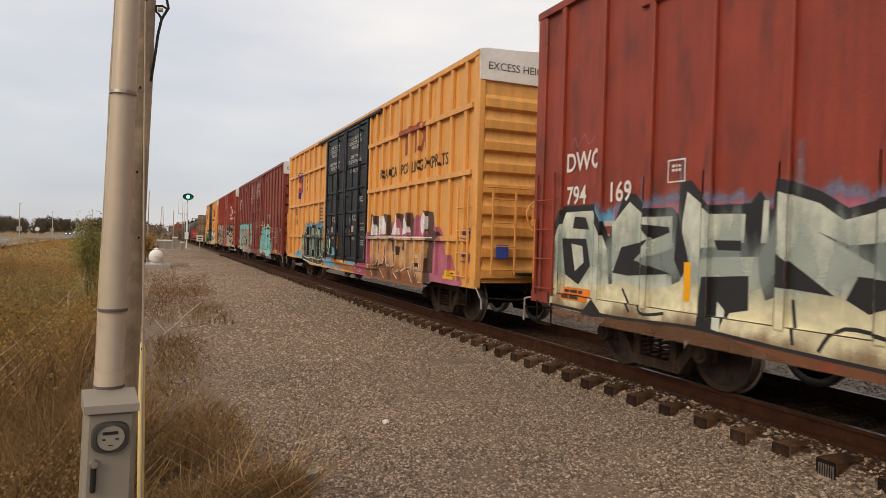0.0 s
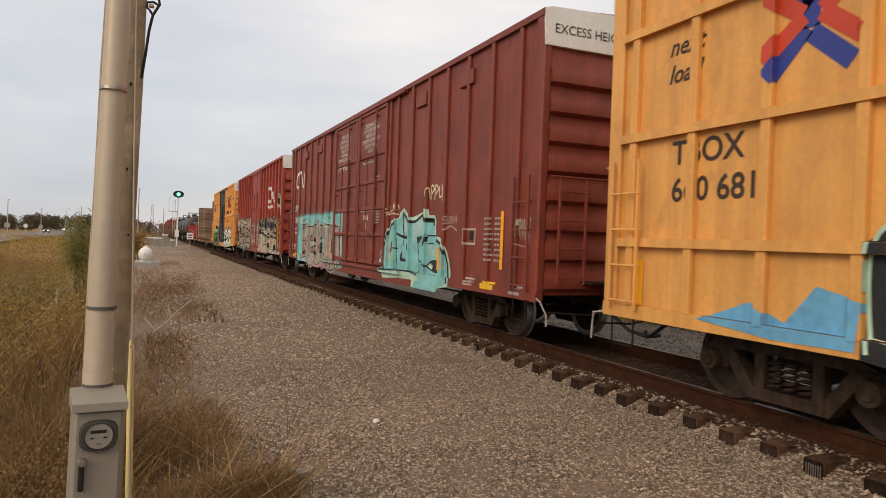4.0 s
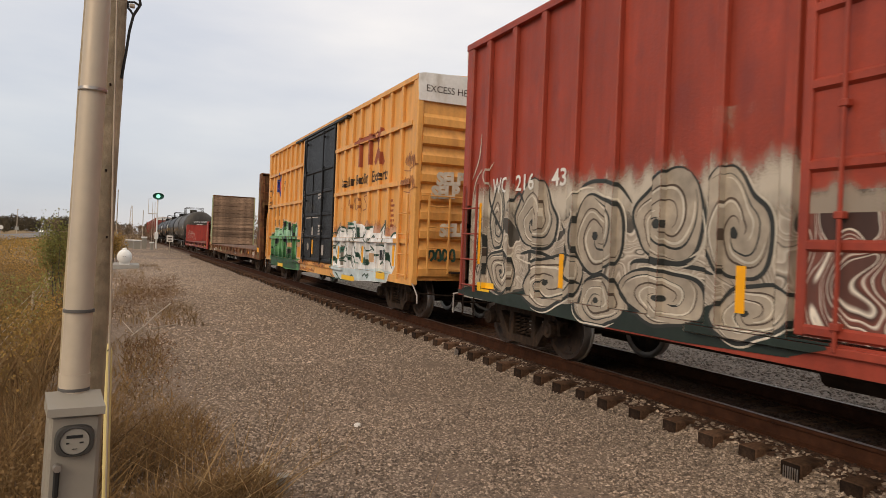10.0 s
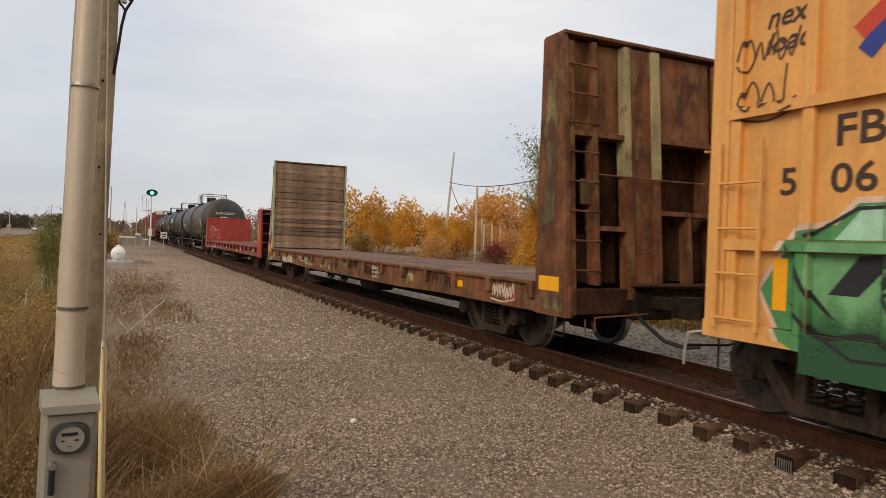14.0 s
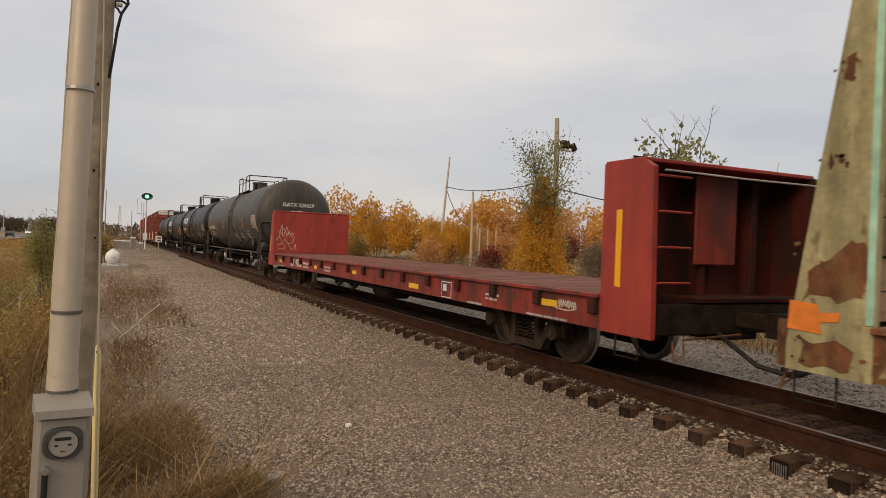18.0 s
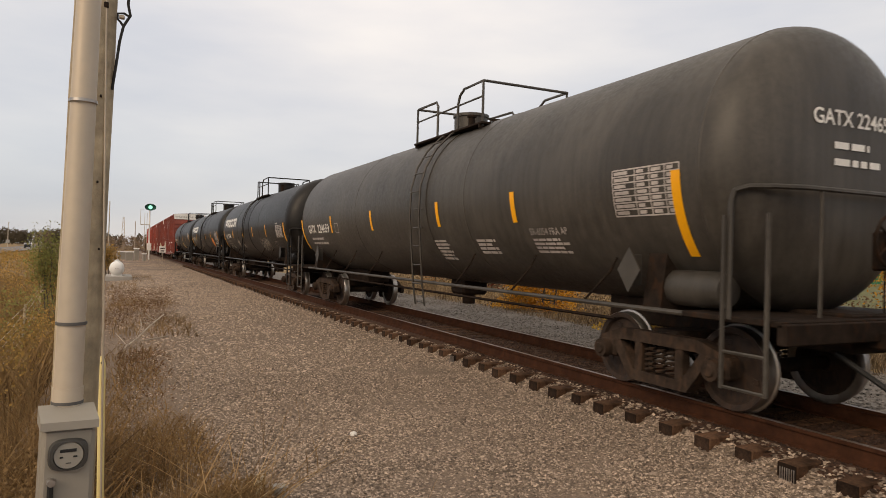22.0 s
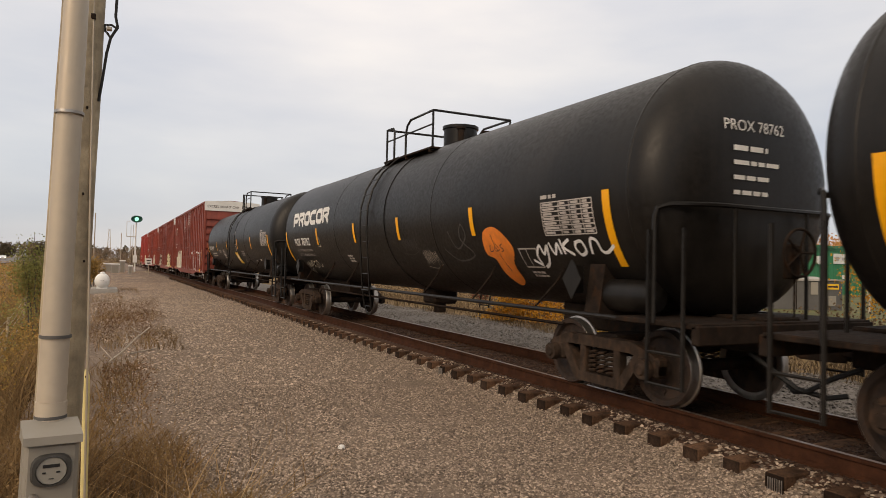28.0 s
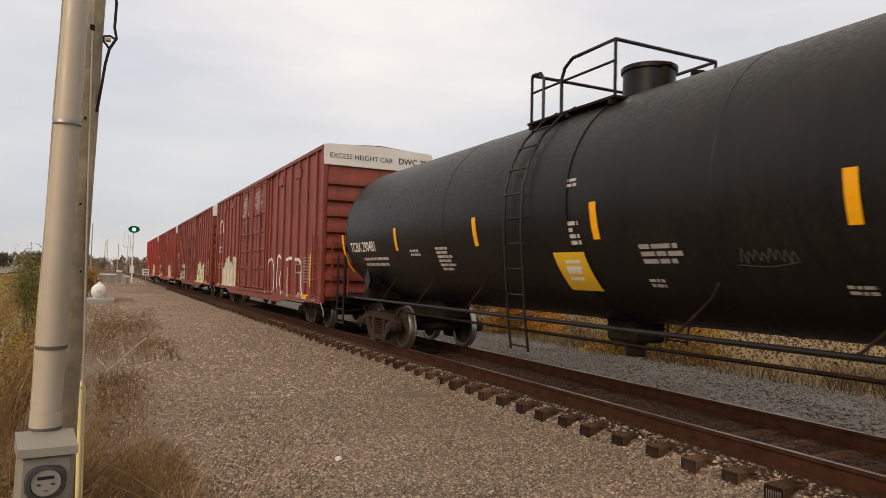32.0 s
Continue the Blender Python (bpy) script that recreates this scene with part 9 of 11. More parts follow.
scrawl(side, car, -10.0, 1.35, 0.35, 0.3, "bone", 86, 0.008)
rear = Build()
rnd = random.Random(5)
for t in stroke([(1.1, 1.7), (0.95, 2.2), (0.9, 1.75), (0.7, 2.1), (0.6, 1.8)], 0.02) + stroke([(1.15, 1.95), (1.0, 1.85), (0.85, 2.05), (0.7, 1.85), (0.5, 1.95)], 0.016) + stroke([(1.25, 1.6), (1.05, 1.72), (0.95, 1.55), (0.75, 1.7)], 0.018) + stroke([(0.55, 1.75), (0.4, 1.9), (0.3, 1.7)], 0.018) + stroke([(0.75, 1.75), (0.55, 1.9), (0.35, 1.6), (0.6, 1.5), (0.8, 1.65)], 0.02) + stroke([(1.2, 1.4), (0.9, 1.5), (0.8, 1.3), (1.1, 1.28)], 0.02) + stroke([(0.6, 1.45), (0.4, 1.25), (0.25, 1.45), (0.2, 1.25)], 0.02):
    rear.add([(-1.38 + (1.25 - p.x) * 0.74, 20.65 / 2 - 0.83 - 0.006, p.y) for p in t], [(0, 1, 2)])
tagged(part("graffiti_tag", rear, SPRAY["bone"], car, smooth=0), kind="stuff")


# ---- tank cars ----
HALF, DISH = 8.0, 0.56


def dish(rr):
    """How far a tank's head bulges at a share rr of its radius."""
    return DISH * max(0.0, 1 - rr ** 4.2) ** 0.52


def tankcar(label, middle, paint, shift, r=1.575, zc=2.62, front=HALF, rear=HALF, top_at=(0.95, 0.5, -0.16, -1.54, -1.0), climb=0.41, band=(-0.2, 0.42)):
    car = thing("tank_car", label, "tank car", "cars of the freight train")
    join_train(car, middle + shift)
    ring = [math.sin(math.pi / 2 * i / 14) for i in range(15)]
    prof = [(-front - dish(q), r * q) for q in ring] + [(-front * 0.5, r), (0, r), (rear * 0.5, r)] + [(rear + dish(q), r * q) for q in ring[::-1]]
    part("tank_shell", Build().lathe(prof, 64, "y", (0, 0, zc)), paint, car, smooth=50)
    for y in (-front, -front * 0.36, rear * 0.36, rear):      # weld seams
        part("weld_seam", Build().lathe([(y - 0.02, r - 0.002), (y - 0.01, r + 0.006), (y + 0.01, r + 0.006), (y + 0.02, r - 0.002)], 64, "y", (0, 0, zc)), paint, car, smooth=50)
    part("belly_band", Build().lathe([(-band[1], r - 0.002), (-band[1], r + 0.016), (band[1], r + 0.016), (band[1], r - 0.002)], 64, "y", (0, band[0], zc)), paint, car, smooth=50)
    top = zc + r
    # manway and the fittings beside it
    b = Build().lathe([(-0.1, 0.36), (0.36, 0.36), (0.37, 0.39), (0.43, 0.39), (0.45, 0.25), (0.46, 0.0)], 24, "z", (0, top_at[4], top - 0.02))
    part("manway", b, paint, car)
    for x, y, h in ((0.35, top_at[4] + 0.55, 0.3), (-0.3, top_at[4] - 0.6, 0.24), (0.25, top_at[4] - 0.65, 0.2)):
        part("valve", Build().rod((x, y, top - 0.1), (x, y, top + h), 0.07, n=10).rod((x, y, top + h), (x, y, top + h + 0.04), 0.1, n=10), "under", car)
    # platform with its rails: a low hoop at the rear, a U round the manway
    for x in (-0.78, 0.78):
        part("platform", Build().box(x - 0.2, x + 0.2, top_at[3] - 0.06, top_at[0] + 0.04, top - 0.22, top - 0.18, 0.006), "under", car)
    for y in (top_at[3] + 0.04, (top_at[0] + top_at[3]) / 2, top_at[0] - 0.04):
        part("bracket", Build().box(-0.98, 0.98, y - 0.03, y + 0.03, top - 0.29, top - 0.22, 0.005), "under", car)
    z2 = top + 0.57
    p0, p1, p2, p3, man = top_at
    b = Build().pipe([(-0.92, p1, top - 0.2), (-0.92, p1, z2 - 0.12), (-0.92, p1 + 0.08, z2 - 0.02), (-0.92, p0 - 0.05, z2), (-0.92, p0, z2), (0.92, p0, z2), (0.92, p0 - 0.05, z2), (0.92, p1 + 0.08, z2 - 0.02), (0.92, p1, z2 - 0.12), (0.92, p1, top - 0.2)], 0.026, 7)
    for x in (-0.92, 0.92):
        b.pipe([(x, p0, top - 0.25), (x, p0, z2)], 0.024, 6)
        b.pipe([(x, p0, z2 - 0.28), (x, p3, z2 - 0.28)], 0.018, 6)
    part("hand_rail", b, paint, car)
    b = Build().pipe([(-0.92, p2, top - 0.2), (-0.92, p2, z2 - 0.25), (-0.92, p2 - 0.07, z2 - 0.1), (-0.92, p2 - 0.25, z2), (-0.92, p3, z2), (0.92, p3, z2), (0.92, p2 - 0.25, z2), (0.92, p2 - 0.07, z2 - 0.1), (0.92, p2, z2 - 0.25), (0.92, p2, top - 0.2)], 0.026, 7)
    for x in (-0.92, 0.92):
        b.pipe([(x, p3, top - 0.25), (x, p3, z2)], 0.024, 6)
    part("hand_rail", b, paint, car)
    # side ladder, bent round the tank
    for s in (-1, 1):
        b = Build()
        for dy in (-0.22, 0.22):
            pts = [(s * 1.5, climb + dy, 0.6), (s * 1.56, climb + dy, 1.0), (s * (r + 0.09), climb + dy, zc - 0.3)]
            pts += [(s * (r + 0.09) * math.cos(a), climb + dy, zc + (r + 0.09) * math.sin(a)) for a in (0.15, 0.4, 0.65, 0.9, 1.1)]
            b.pipe(pts, 0.02, 5)
        for z in np.arange(0.66, 2.5, 0.36):
            x = 1.5 if z < 0.7 else 1.58
            b.pipe([(s * x, climb - 0.22, z), (s * x, climb + 0.22, z)], 0.014, 5)
        for a in (0.1, 0.32, 0.54, 0.76, 0.98):
            b.pipe([(s * (r + 0.1) * math.cos(a), climb - 0.22, zc + (r + 0.1) * math.sin(a)), (s * (r + 0.1) * math.cos(a), climb + 0.22, zc + (r + 0.1) * math.sin(a))], 0.014, 5)
        part("ladder", b, paint, car)
        # running rail along the side and its stays
        x = s * 1.42
        part("side_rail", Build().pipe([(x, -8.0, 1.05), (x, 8.0, 1.05)], 0.03, 8), paint, car)
        for y in (-6.0, -4.2, -2.3, 2.3, 4.2, 6.0):
            part("stay", Build().pipe([(x, y, 1.05), (s * 1.28, y + 0.35 * s, 1.45), (s * 1.22, y + 0.4 * s, 1.62)], 0.016, 6), "under", car)
    for e, more in ((-1, front - HALF), (1, rear - HALF)):
        # saddle, stub sill and end platform
        b = Build().slab([(-1.35, 1.05), (-1.25, 1.75), (-0.9, 1.35), (0, 1.12), (0.9, 1.35), (1.25, 1.75), (1.35, 1.05)][::-1], "y", e * (7.15 + more) - 0.14, e * (7.15 + more) + 0.14)
        part("saddle", b, "under", car)
        lo, hi = sorted((e * (5.2 + more), e * (8.8 + more)))
        part("stub_sill", Build().box(-0.32, 0.32, lo, hi, 0.72, 1.12, 0.02), "under", car)
        lo, hi = sorted((e * (7.7 + more), e * (8.9 + more)))
        part("end_platform", Build().box(-1.45, 1.45, lo, hi, 1.02, 1.08, 0.01), "under", car)
        part("end_sill", Build().box(-1.45, 1.45, min(e * (8.84 + more), e * (8.94 + more)), max(e * (8.84 + more), e * (8.94 + more)), 0.86, 1.06, 0.012), "under", car)
        b = Build()
        y = [e * (v + more) for v in (8.32, 8.34, 8.42, 8.56, 8.66)]
        b.pipe([(-1.46, y[0], 1.05), (-1.46, y[0], 2.2), (-1.44, y[1], 2.3), (-1.34, y[2], 2.34), (-1.15, y[3], 2.34), (-0.85, y[4], 2.34), (0.85, y[4], 2.34), (1.15, y[3], 2.34), (1.34, y[2], 2.34), (1.44, y[1], 2.3), (1.46, y[0], 2.2), (1.46, y[0], 1.05)], 0.028, 7)
        for x in (-0.6, 0.6):
            b.pipe([(x, y[4], 2.34), (x, y[4], 1.05)], 0.022, 6)
        part("end_rail", b, paint, car)
        for s in (-1, 1):
            b = Build()
            for dy in (0, 0.5):
                b.pipe([(s * 1.5, e * (8.78 + more - dy), 2.06), (s * 1.5, e * (8.78 + more - dy), 0.38)], 0.025, 6)
            for z in (0.4, 0.74):
                b.pipe([(s * 1.5, e * (8.78 + more), z), (s * 1.5, e * (8.28 + more), z)], 0.018, 6)
            part("step", b, paint, car)
        truck(car, -6.95 - more if e < 0 else 7.1 + more)
        coupler(car, e * (8.62 + more), e)
    brake_wheel(car, 0.2, -8.86 - front + HALF, 1.85, -1)
    part("air_reservoir", Build().lathe([(-0.55, 0), (-0.5, 0.17), (-0.4, 0.2), (0.4, 0.2), (0.5, 0.17), (0.55, 0)], 16, "y", (-1.1, -7.5, 1.3)), paint, car)
    b = Build().box(-0.3, 0.3, -0.5, 0.1, 0.75, 1.1, 0.05).rod((0, -0.2, 0.55), (0, -0.2, 1.1), 0.14, n=12)
    part("outlet_valve", b, "under", car)
    for e, y in ((-1, -6.9), (1, 6.75)):
        b = Build().slab([(y, 1.74), (y - 0.19, 1.48), (y, 1.22), (y + 0.19, 1.48)], "x", -1.475, -1.455).box(-1.455, -1.3, y - 0.03, y + 0.03, 1.3, 1.66, 0.005)
        part("placard_holder", b, paint, car)
    b = Build().pipe([(-0.9, -6, 0.82), (-0.9, 6, 0.8)], 0.025, 5)
    part("brake_pipe", b, "under", car)
    return car, Barrel(zc, r, shift)


def tank_marks(side, car, strips, tilt=(-7.95, 7.85)):
    for y in strips:
        side.paint("reflector", rect(y - 0.06, y + 0.06, 2.1, 2.55), "reflector", car, 3, "yellow reflective strip")
    for y in tilt:
        side.paint("reflector", rect(y - 0.065, y + 0.065, 1.65, 2.55), "reflector", car, 3, "yellow reflective strip")


def head_words(car, lines, half=HALF, x=0.0, z=3.35, size=0.19):
    """Writing on the front head of a tank."""
    b = Build()
    for i, (w, s) in enumerate(lines):
        tri = letters(w, 0, 0, s, 1, "CENTER") if w else bars(0.35, 0, 0.75, 1, s, i, 1, 3)
        for t in tri:
            ps = []
            for p in t:
                xx, zz = x - p.x, z - i * 0.17 + p.y
                rr = min(math.hypot(xx, zz - 2.62) / 1.575, 0.99)
                ps.append((xx, -half - dish(rr) - 0.012, zz))
            b.add(ps, [(0, 1, 2)])
    part("lettering", b, "letter_white", car, smooth=0)


car, side = tankcar("grey-black tank car with white lettering", 141.0, "tank_grey", -0.25, rear=8.2, top_at=(0.67, -0.38, -1.3, -2.3, -0.1), climb=-1.0, band=(-0.6, 0.75))
side.paint("lettering", fitted("GATX", 7.34, 6.55, 2.12, 0.24, 0.004), "letter_white", car, 1)
side.paint("lettering", fitted("224659", 6.3, 5.11, 2.12, 0.24, 0.004), "letter_white", car, 1)
side.paint("lettering", bars(7.2, 1.98, 1.6, 2, 0.06, 3, 2.2, 5), "letter_dim", car, 1)
chart(side, -6.95, 2.63, 1.05, 0.53, 7, "letter_dim", car)
side.paint("lettering", letters("SR-6054 FRA AP", -4.99, 1.91, 0.1, 0.95), "letter_dim", car, 1)
side.paint("lettering", bars(-5.0, 1.86, 0.86, 4, 0.035, 4, 1.6, 3) + bars(-1.48, 1.86, 0.7, 6, 0.04, 5, 1.6, 2) + bars(-3.28, 1.86, 0.65, 4, 0.04, 6, 1.6, 2), "letter_dim", car, 1)
side.paint("data_plate", stroke([(4.55, 2.1), (4.55, 2.34), (4.25, 2.34), (4.25, 2.1)], 0.02, False, True), "letter_dim", car, 1)
tank_marks(side, car, [4.86, 1.58, -2.05, -4.69], (-7.95, 8.05))
head_words(car, [("GATX 224659", 0.16), ("", 0.07), ("", 0.07)], x=0.05, z=3.02)
scrawl(side, car, 3.3, 1.5, 1.0, 0.35, "ghost", 91, 0.012)

BLOCKS = [[(0, -0.08), (0, 0.48), (-0.36, 0.48), (-0.44, 0.4), (-0.44, 0.26), (-0.36, 0.18), (-0.06, 0.18)], [(0, -0.08), (0, 0.48), (-0.36, 0.48), (-0.44, 0.42), (-0.44, 0.28), (-0.36, 0.22), (-0.1, 0.22), (-0.3, 0.18), (-0.42, -0.08)], [(-0.1, 0), (0, 0.08), (0, 0.4), (-0.1, 0.48), (-0.36, 0.48), (-0.44, 0.4), (-0.44, 0.08), (-0.36, 0), (-0.1, 0)], [(-0.46, 0.48), (-0.1, 0.48), (0, 0.4), (0, 0.08), (-0.1, 0), (-0.46, 0)], [(-0.1, 0), (0, 0.08), (0, 0.4), (-0.1, 0.48), (-0.36, 0.48), (-0.44, 0.4), (-0.44, 0.08), (-0.36, 0), (-0.1, 0)], [(0, -0.08), (0, 0.48), (-0.36, 0.48), (-0.44, 0.42), (-0.44, 0.28), (-0.36, 0.22), (-0.1, 0.22), (-0.3, 0.18), (-0.42, -0.08)]]
for middle, number, seed in ((159.5, "78740", 3), (178.0, "78762", 5)):
    car, side = tankcar("black tank car with white letters and chalky graffiti" if seed == 3 else "black tank car with an orange painted emblem and white script", middle, "tank_black", 0.08 if seed == 3 else -0.33, rear=7.52 if seed == 3 else HALF)
    o = 0.15 if seed == 3 else 0.0
    for k, run in enumerate(BLOCKS):      # the owner's emblem: slanting block forms
        side.paint("emblem", stroke([(6.67 + o - k * 0.62 + a * 1.02 + (b - 0.24) * 0.22, 2.73 + b * 0.64) for a, b in run], 0.125, False), "letter_white", car, 1, "white block emblem")
    side.paint("lettering", fitted("PROX", 6.62 + o, 6.02 + o, 2.1, 0.22, 0.006), "letter_white", car, 1)
    side.paint("lettering", fitted(number, 5.86 + o, 4.98 + o, 2.1, 0.22, 0.006), "letter_white", car, 1)
    side.paint("lettering", fitted("LD LMT  207900 LB  94 250 KG", 6.6 + o, 4.95 + o, 1.93, 0.062) + fitted("LT WT   79100 LB  35 450 KG", 6.5 + o, 4.9 + o, 1.8, 0.062) + bars(2.0, 1.81, 0.4, 3, 0.04, seed), "letter_dim", car, 1)
    c0 = -6.25 if seed == 3 else -6.65
    chart(side, c0, 2.48, 1.06, 0.43, 7, "letter_dim", car)
    side.paint("lettering", bars(c0, 2.58, 0.45, 1, 0.05, 8), "letter_dim", car, 1)
    p0 = -5.44 if seed == 3 else -5.86
    side.paint("data_plate", stroke([(p0, 1.62), (p0, 1.88), (p0 - 0.43, 1.88), (p0 - 0.43, 1.62)], 0.02, False, True) + stroke([(p0 - 0.18, 1.62), (p0 - 0.18, 1.88)], 0.015, False) + bars(p0 - 0.05, 1.56, 0.4, 2, 0.03, 3), "letter_dim", car, 1)
    side.paint("data_plate", stroke([(4.2, 2.05), (4.2, 2.28), (4.0, 2.28), (4.0, 2.05)], 0.02, False, True), "letter_dim", car, 1)
    tank_marks(side, car, [4.38, 1.3, -1.31, -4.3] if seed == 3 else [4.17, 1.04, -1.64, -4.7], (-7.66 if seed == 3 else -7.97, 7.39 if seed == 3 else 7.6))
    head_words(car, [("PROX " + number, 0.13), ("", 0.06), ("", 0.05), ("", 0.05), ("", 0.05)], x=-0.18, z=3.22)
    if seed == 3:
        for k, (y, w, h) in enumerate(((3.4, 0.5, 0.5), (1.9, 1.3, 0.2), (-2.0, 0.9, 0.2), (-2.55, 1.1, 0.5), (-3.5, 0.9, 0.45), (-4.45, 0.55, 0.25), (-6.0, 0.6, 0.3))):
            scrawl(side, car, y, 1.62 if k in (0, 3, 4, 6) else 1.85, w, h, "ghost" if k in (1, 2, 5, 6) else "silver", 100 + k, 0.018)
        lines(side, car, "silver", 2, 0.014, [(-2.6, 1.95), (-3.0, 1.6), (-3.2, 2.0), (-3.6, 1.6), (-3.9, 1.95), (-4.4, 1.5)], [(-2.7, 1.55), (-3.5, 1.72), (-4.3, 1.9)], name="graffiti_tag")
        lines(side, car, "bone", 1, 0.03, [(6.4, 1.55), (6.25, 1.74), (6.1, 1.56), (5.9, 1.74), (5.75, 1.58)], [(5.6, 1.7), (5.4, 1.6), (5.3, 1.74), (5.1, 1.6), (4.95, 1.72)], name="graffiti_tag")
    else:
        side.paint("graffiti_fill", fill([(-4.9, 1.93), (-5.0, 2.15), (-5.3, 2.22), (-5.57, 2.1), (-5.73, 1.88), (-5.55, 1.65), (-5.5, 1.42), (-5.24, 1.33), (-5.1, 1.5), (-5.1, 1.72), (-4.92, 1.79)]), SPRAY["orange"], car, 1, "orange painted emblem")
        lines(side, car, "brown", 2, 0.016, [(-5.1, 1.95), (-5.05, 1.85), (-5.15, 1.86)], [(-5.25, 1.95), (-5.2, 1.86), (-5.32, 1.87), (-5.28, 1.96)], [(-5.45, 1.96), (-5.38, 1.92), (-5.45, 1.87), (-5.38, 1.84)], [(-5.2, 2.1), (-5.35, 1.55)])
        script = ([(-6.14, 1.72), (-6.3, 1.66), (-6.28, 1.78), (-6.42, 1.92), (-6.46, 1.8), (-6.6, 1.92), (-6.5, 1.7), (-6.35, 1.62)], [(-6.66, 1.96), (-6.72, 1.8), (-6.84, 1.94), (-6.86, 1.8)], [(-6.92, 2.0), (-6.95, 1.8)], [(-7.12, 1.99), (-6.96, 1.9), (-7.14, 1.79)], [(-7.22, 1.94), (-7.36, 1.96), (-7.4, 1.84), (-7.28, 1.79), (-7.21, 1.88), (-7.24, 1.94)], [(-7.5, 1.8), (-7.55, 1.98), (-7.66, 1.96), (-7.7, 1.84), (-7.8, 1.82), (-7.95, 1.9)])
        lines(side, car, "white", 4, 0.04, *script, name="graffiti_tag")
        lines(side, car, "bone", 4, 0.03, *[[(y + 12.75, z - 0.33) for y, z in run] for run in script], name="graffiti_tag")
        scrawl(side, car, -2.5, 1.6, 0.6, 0.3, "silver", 121, 0.012)
        scrawl(side, car, -1.7, 1.85, 0.7, 0.3, "ghost", 122, 0.014)
        lines(side, car, "ghost", 1, 0.025, [(-3.8, 2.2), (-4.0, 1.9), (-4.4, 2.1), (-4.3, 2.3), (-4.2, 2.05), (-4.5, 1.8), (-3.9, 1.7), (-3.5, 1.9)], name="graffiti_tag")

car, side = tankcar("newer black tank car with a yellow placard", 196.5, "tank_black", -0.42, top_at=(1.16, 0.85, 0.4, -0.75, -0.4), climb=0.5)
side.paint("lettering", letters("TCBX 290481", 7.35, 2.12, 0.22, 0.9), "letter_white", car, 1)
side.paint("lettering", bars(6.65, 1.98, 1.5, 2, 0.06, 2, 2.0, 4) + bars(4.0, 2.1, 0.5, 2, 0.045, 3) + bars(2.88, 2.12, 0.6, 6, 0.045, 4, 1.6, 2) + bars(-0.72, 2.88, 0.55, 2, 0.04, 5) + bars(-0.77, 2.34, 0.5, 4, 0.05, 6, 1.6, 2) + bars(-2.21, 2.02, 0.7, 3, 0.05, 7, 1.6, 2) + bars(-2.15, 1.64, 0.3, 2, 0.035, 8) + bars(-4.42, 1.62, 0.3, 2, 0.03, 9), "letter_dim", car, 1)
side.paint("placard", [t for k in range(10) for t in rect(-1.24, -0.6, 1.47 + 0.049 * k, 1.47 + 0.049 * (k + 1))], "label_yellow", car, 10, "yellow placard")
side.paint("placard", fill([(-0.8, 1.86), (-1.12, 1.86), (-1.0, 1.6), (-0.72, 1.6)], False), "letter_white", car, 11)
side.paint("placard", rect(-5.57, -5.35, 1.61, 1.68), "letter_white", car, 1)
chart(side, -6.67, 2.67, 1.1, 0.48, 7, "letter_dim", car)
side.paint("lettering", bars(-6.67, 2.77, 0.5, 1, 0.05, 8), "letter_dim", car, 1)
tank_marks(side, car, [4.58, 1.35, -1.55, -4.67], (-7.97, 7.85))
head_words(car, [("TCBX 290481", 0.14), ("", 0.07), ("", 0.07)], x=-0.2, z=3.0)
scrawl(side, car, -3.5, 1.8, 0.6, 0.16, "ghost", 131, 0.016)

# the last four boxcars
for i in range(4):
    car, side = red_boxcar(215.45 + 20.45 * i, ("oxide_b", "oxide_b", "oxide", "red")[i], ("weathered red boxcar with white scrawled graffiti", "red boxcar with cream graffiti low on the side", "brown-red boxcar with pale graffiti", "bright red boxcar at the rear of the train")[i])
    if i == 0:
        end_words(car, 18.8, 5.09, "EXCESS HEIGHT CAR")
        end_words(car, 18.8, 5.09, "DWC 795127", 0.17, 0.55)
        dside = door_notes(side, car, CLOSE, CLOSE_B)
        worm(side, car, 8.5, 3.5, 1.35, 0.5, "letter_white", 0.11)
        side.paint("graffiti_outline", stroke([(-3.0, 0.85), (-3.1, 1.9), (-3.5, 2.0), (-3.8, 1.5), (-3.7, 0.9)], 0.09) + stroke([(-4.2, 1.0), (-4.3, 2.1), (-4.9, 1.9), (-4.6, 1.3), (-5.1, 0.9)], 0.1) + stroke([(-5.4, 2.0), (-6.2, 2.05)], 0.1) + stroke([(-5.8, 2.0), (-5.9, 0.85)], 0.12) + stroke([(-6.5, 2.0), (-7.2, 1.9), (-7.3, 1.2), (-7.5, 0.9)], 0.1), SPRAY["white"], car, 2)
        side.paint("graffiti_cloud", ragged_band(7.2, 3.6, 0.9, 2.1, 4, 0.25, 0.3), SPRAY["bone"], car, 2)
    else:
        side.paint("graffiti_cloud", ragged_band(-6.5, -3.2, 0.85, 1.9, 20 + i, 0.25, 0.3), SPRAY["cream" if i % 2 else "bone"], car, 2)
        piece(side, car, [(6.5, 5.4, 0.85, 2.0), (5.4, 4.4, 0.85, 2.0), (4.4, 3.4, 0.85, 1.95)], ["bone", "silver"], "brown", 2, 140 + i, 0.08)
        swirls(side, car, -6.4, -3.3, 0.9, 1.8, 8, ["brown"], 150 + i, (0.2, 0.4), 0.06, 4)
    side.paint("lettering", letters("DWC", 8.6, 2.5, 0.29), "letter_white", car, 1)
    reflectors(side, car, STRIPS)


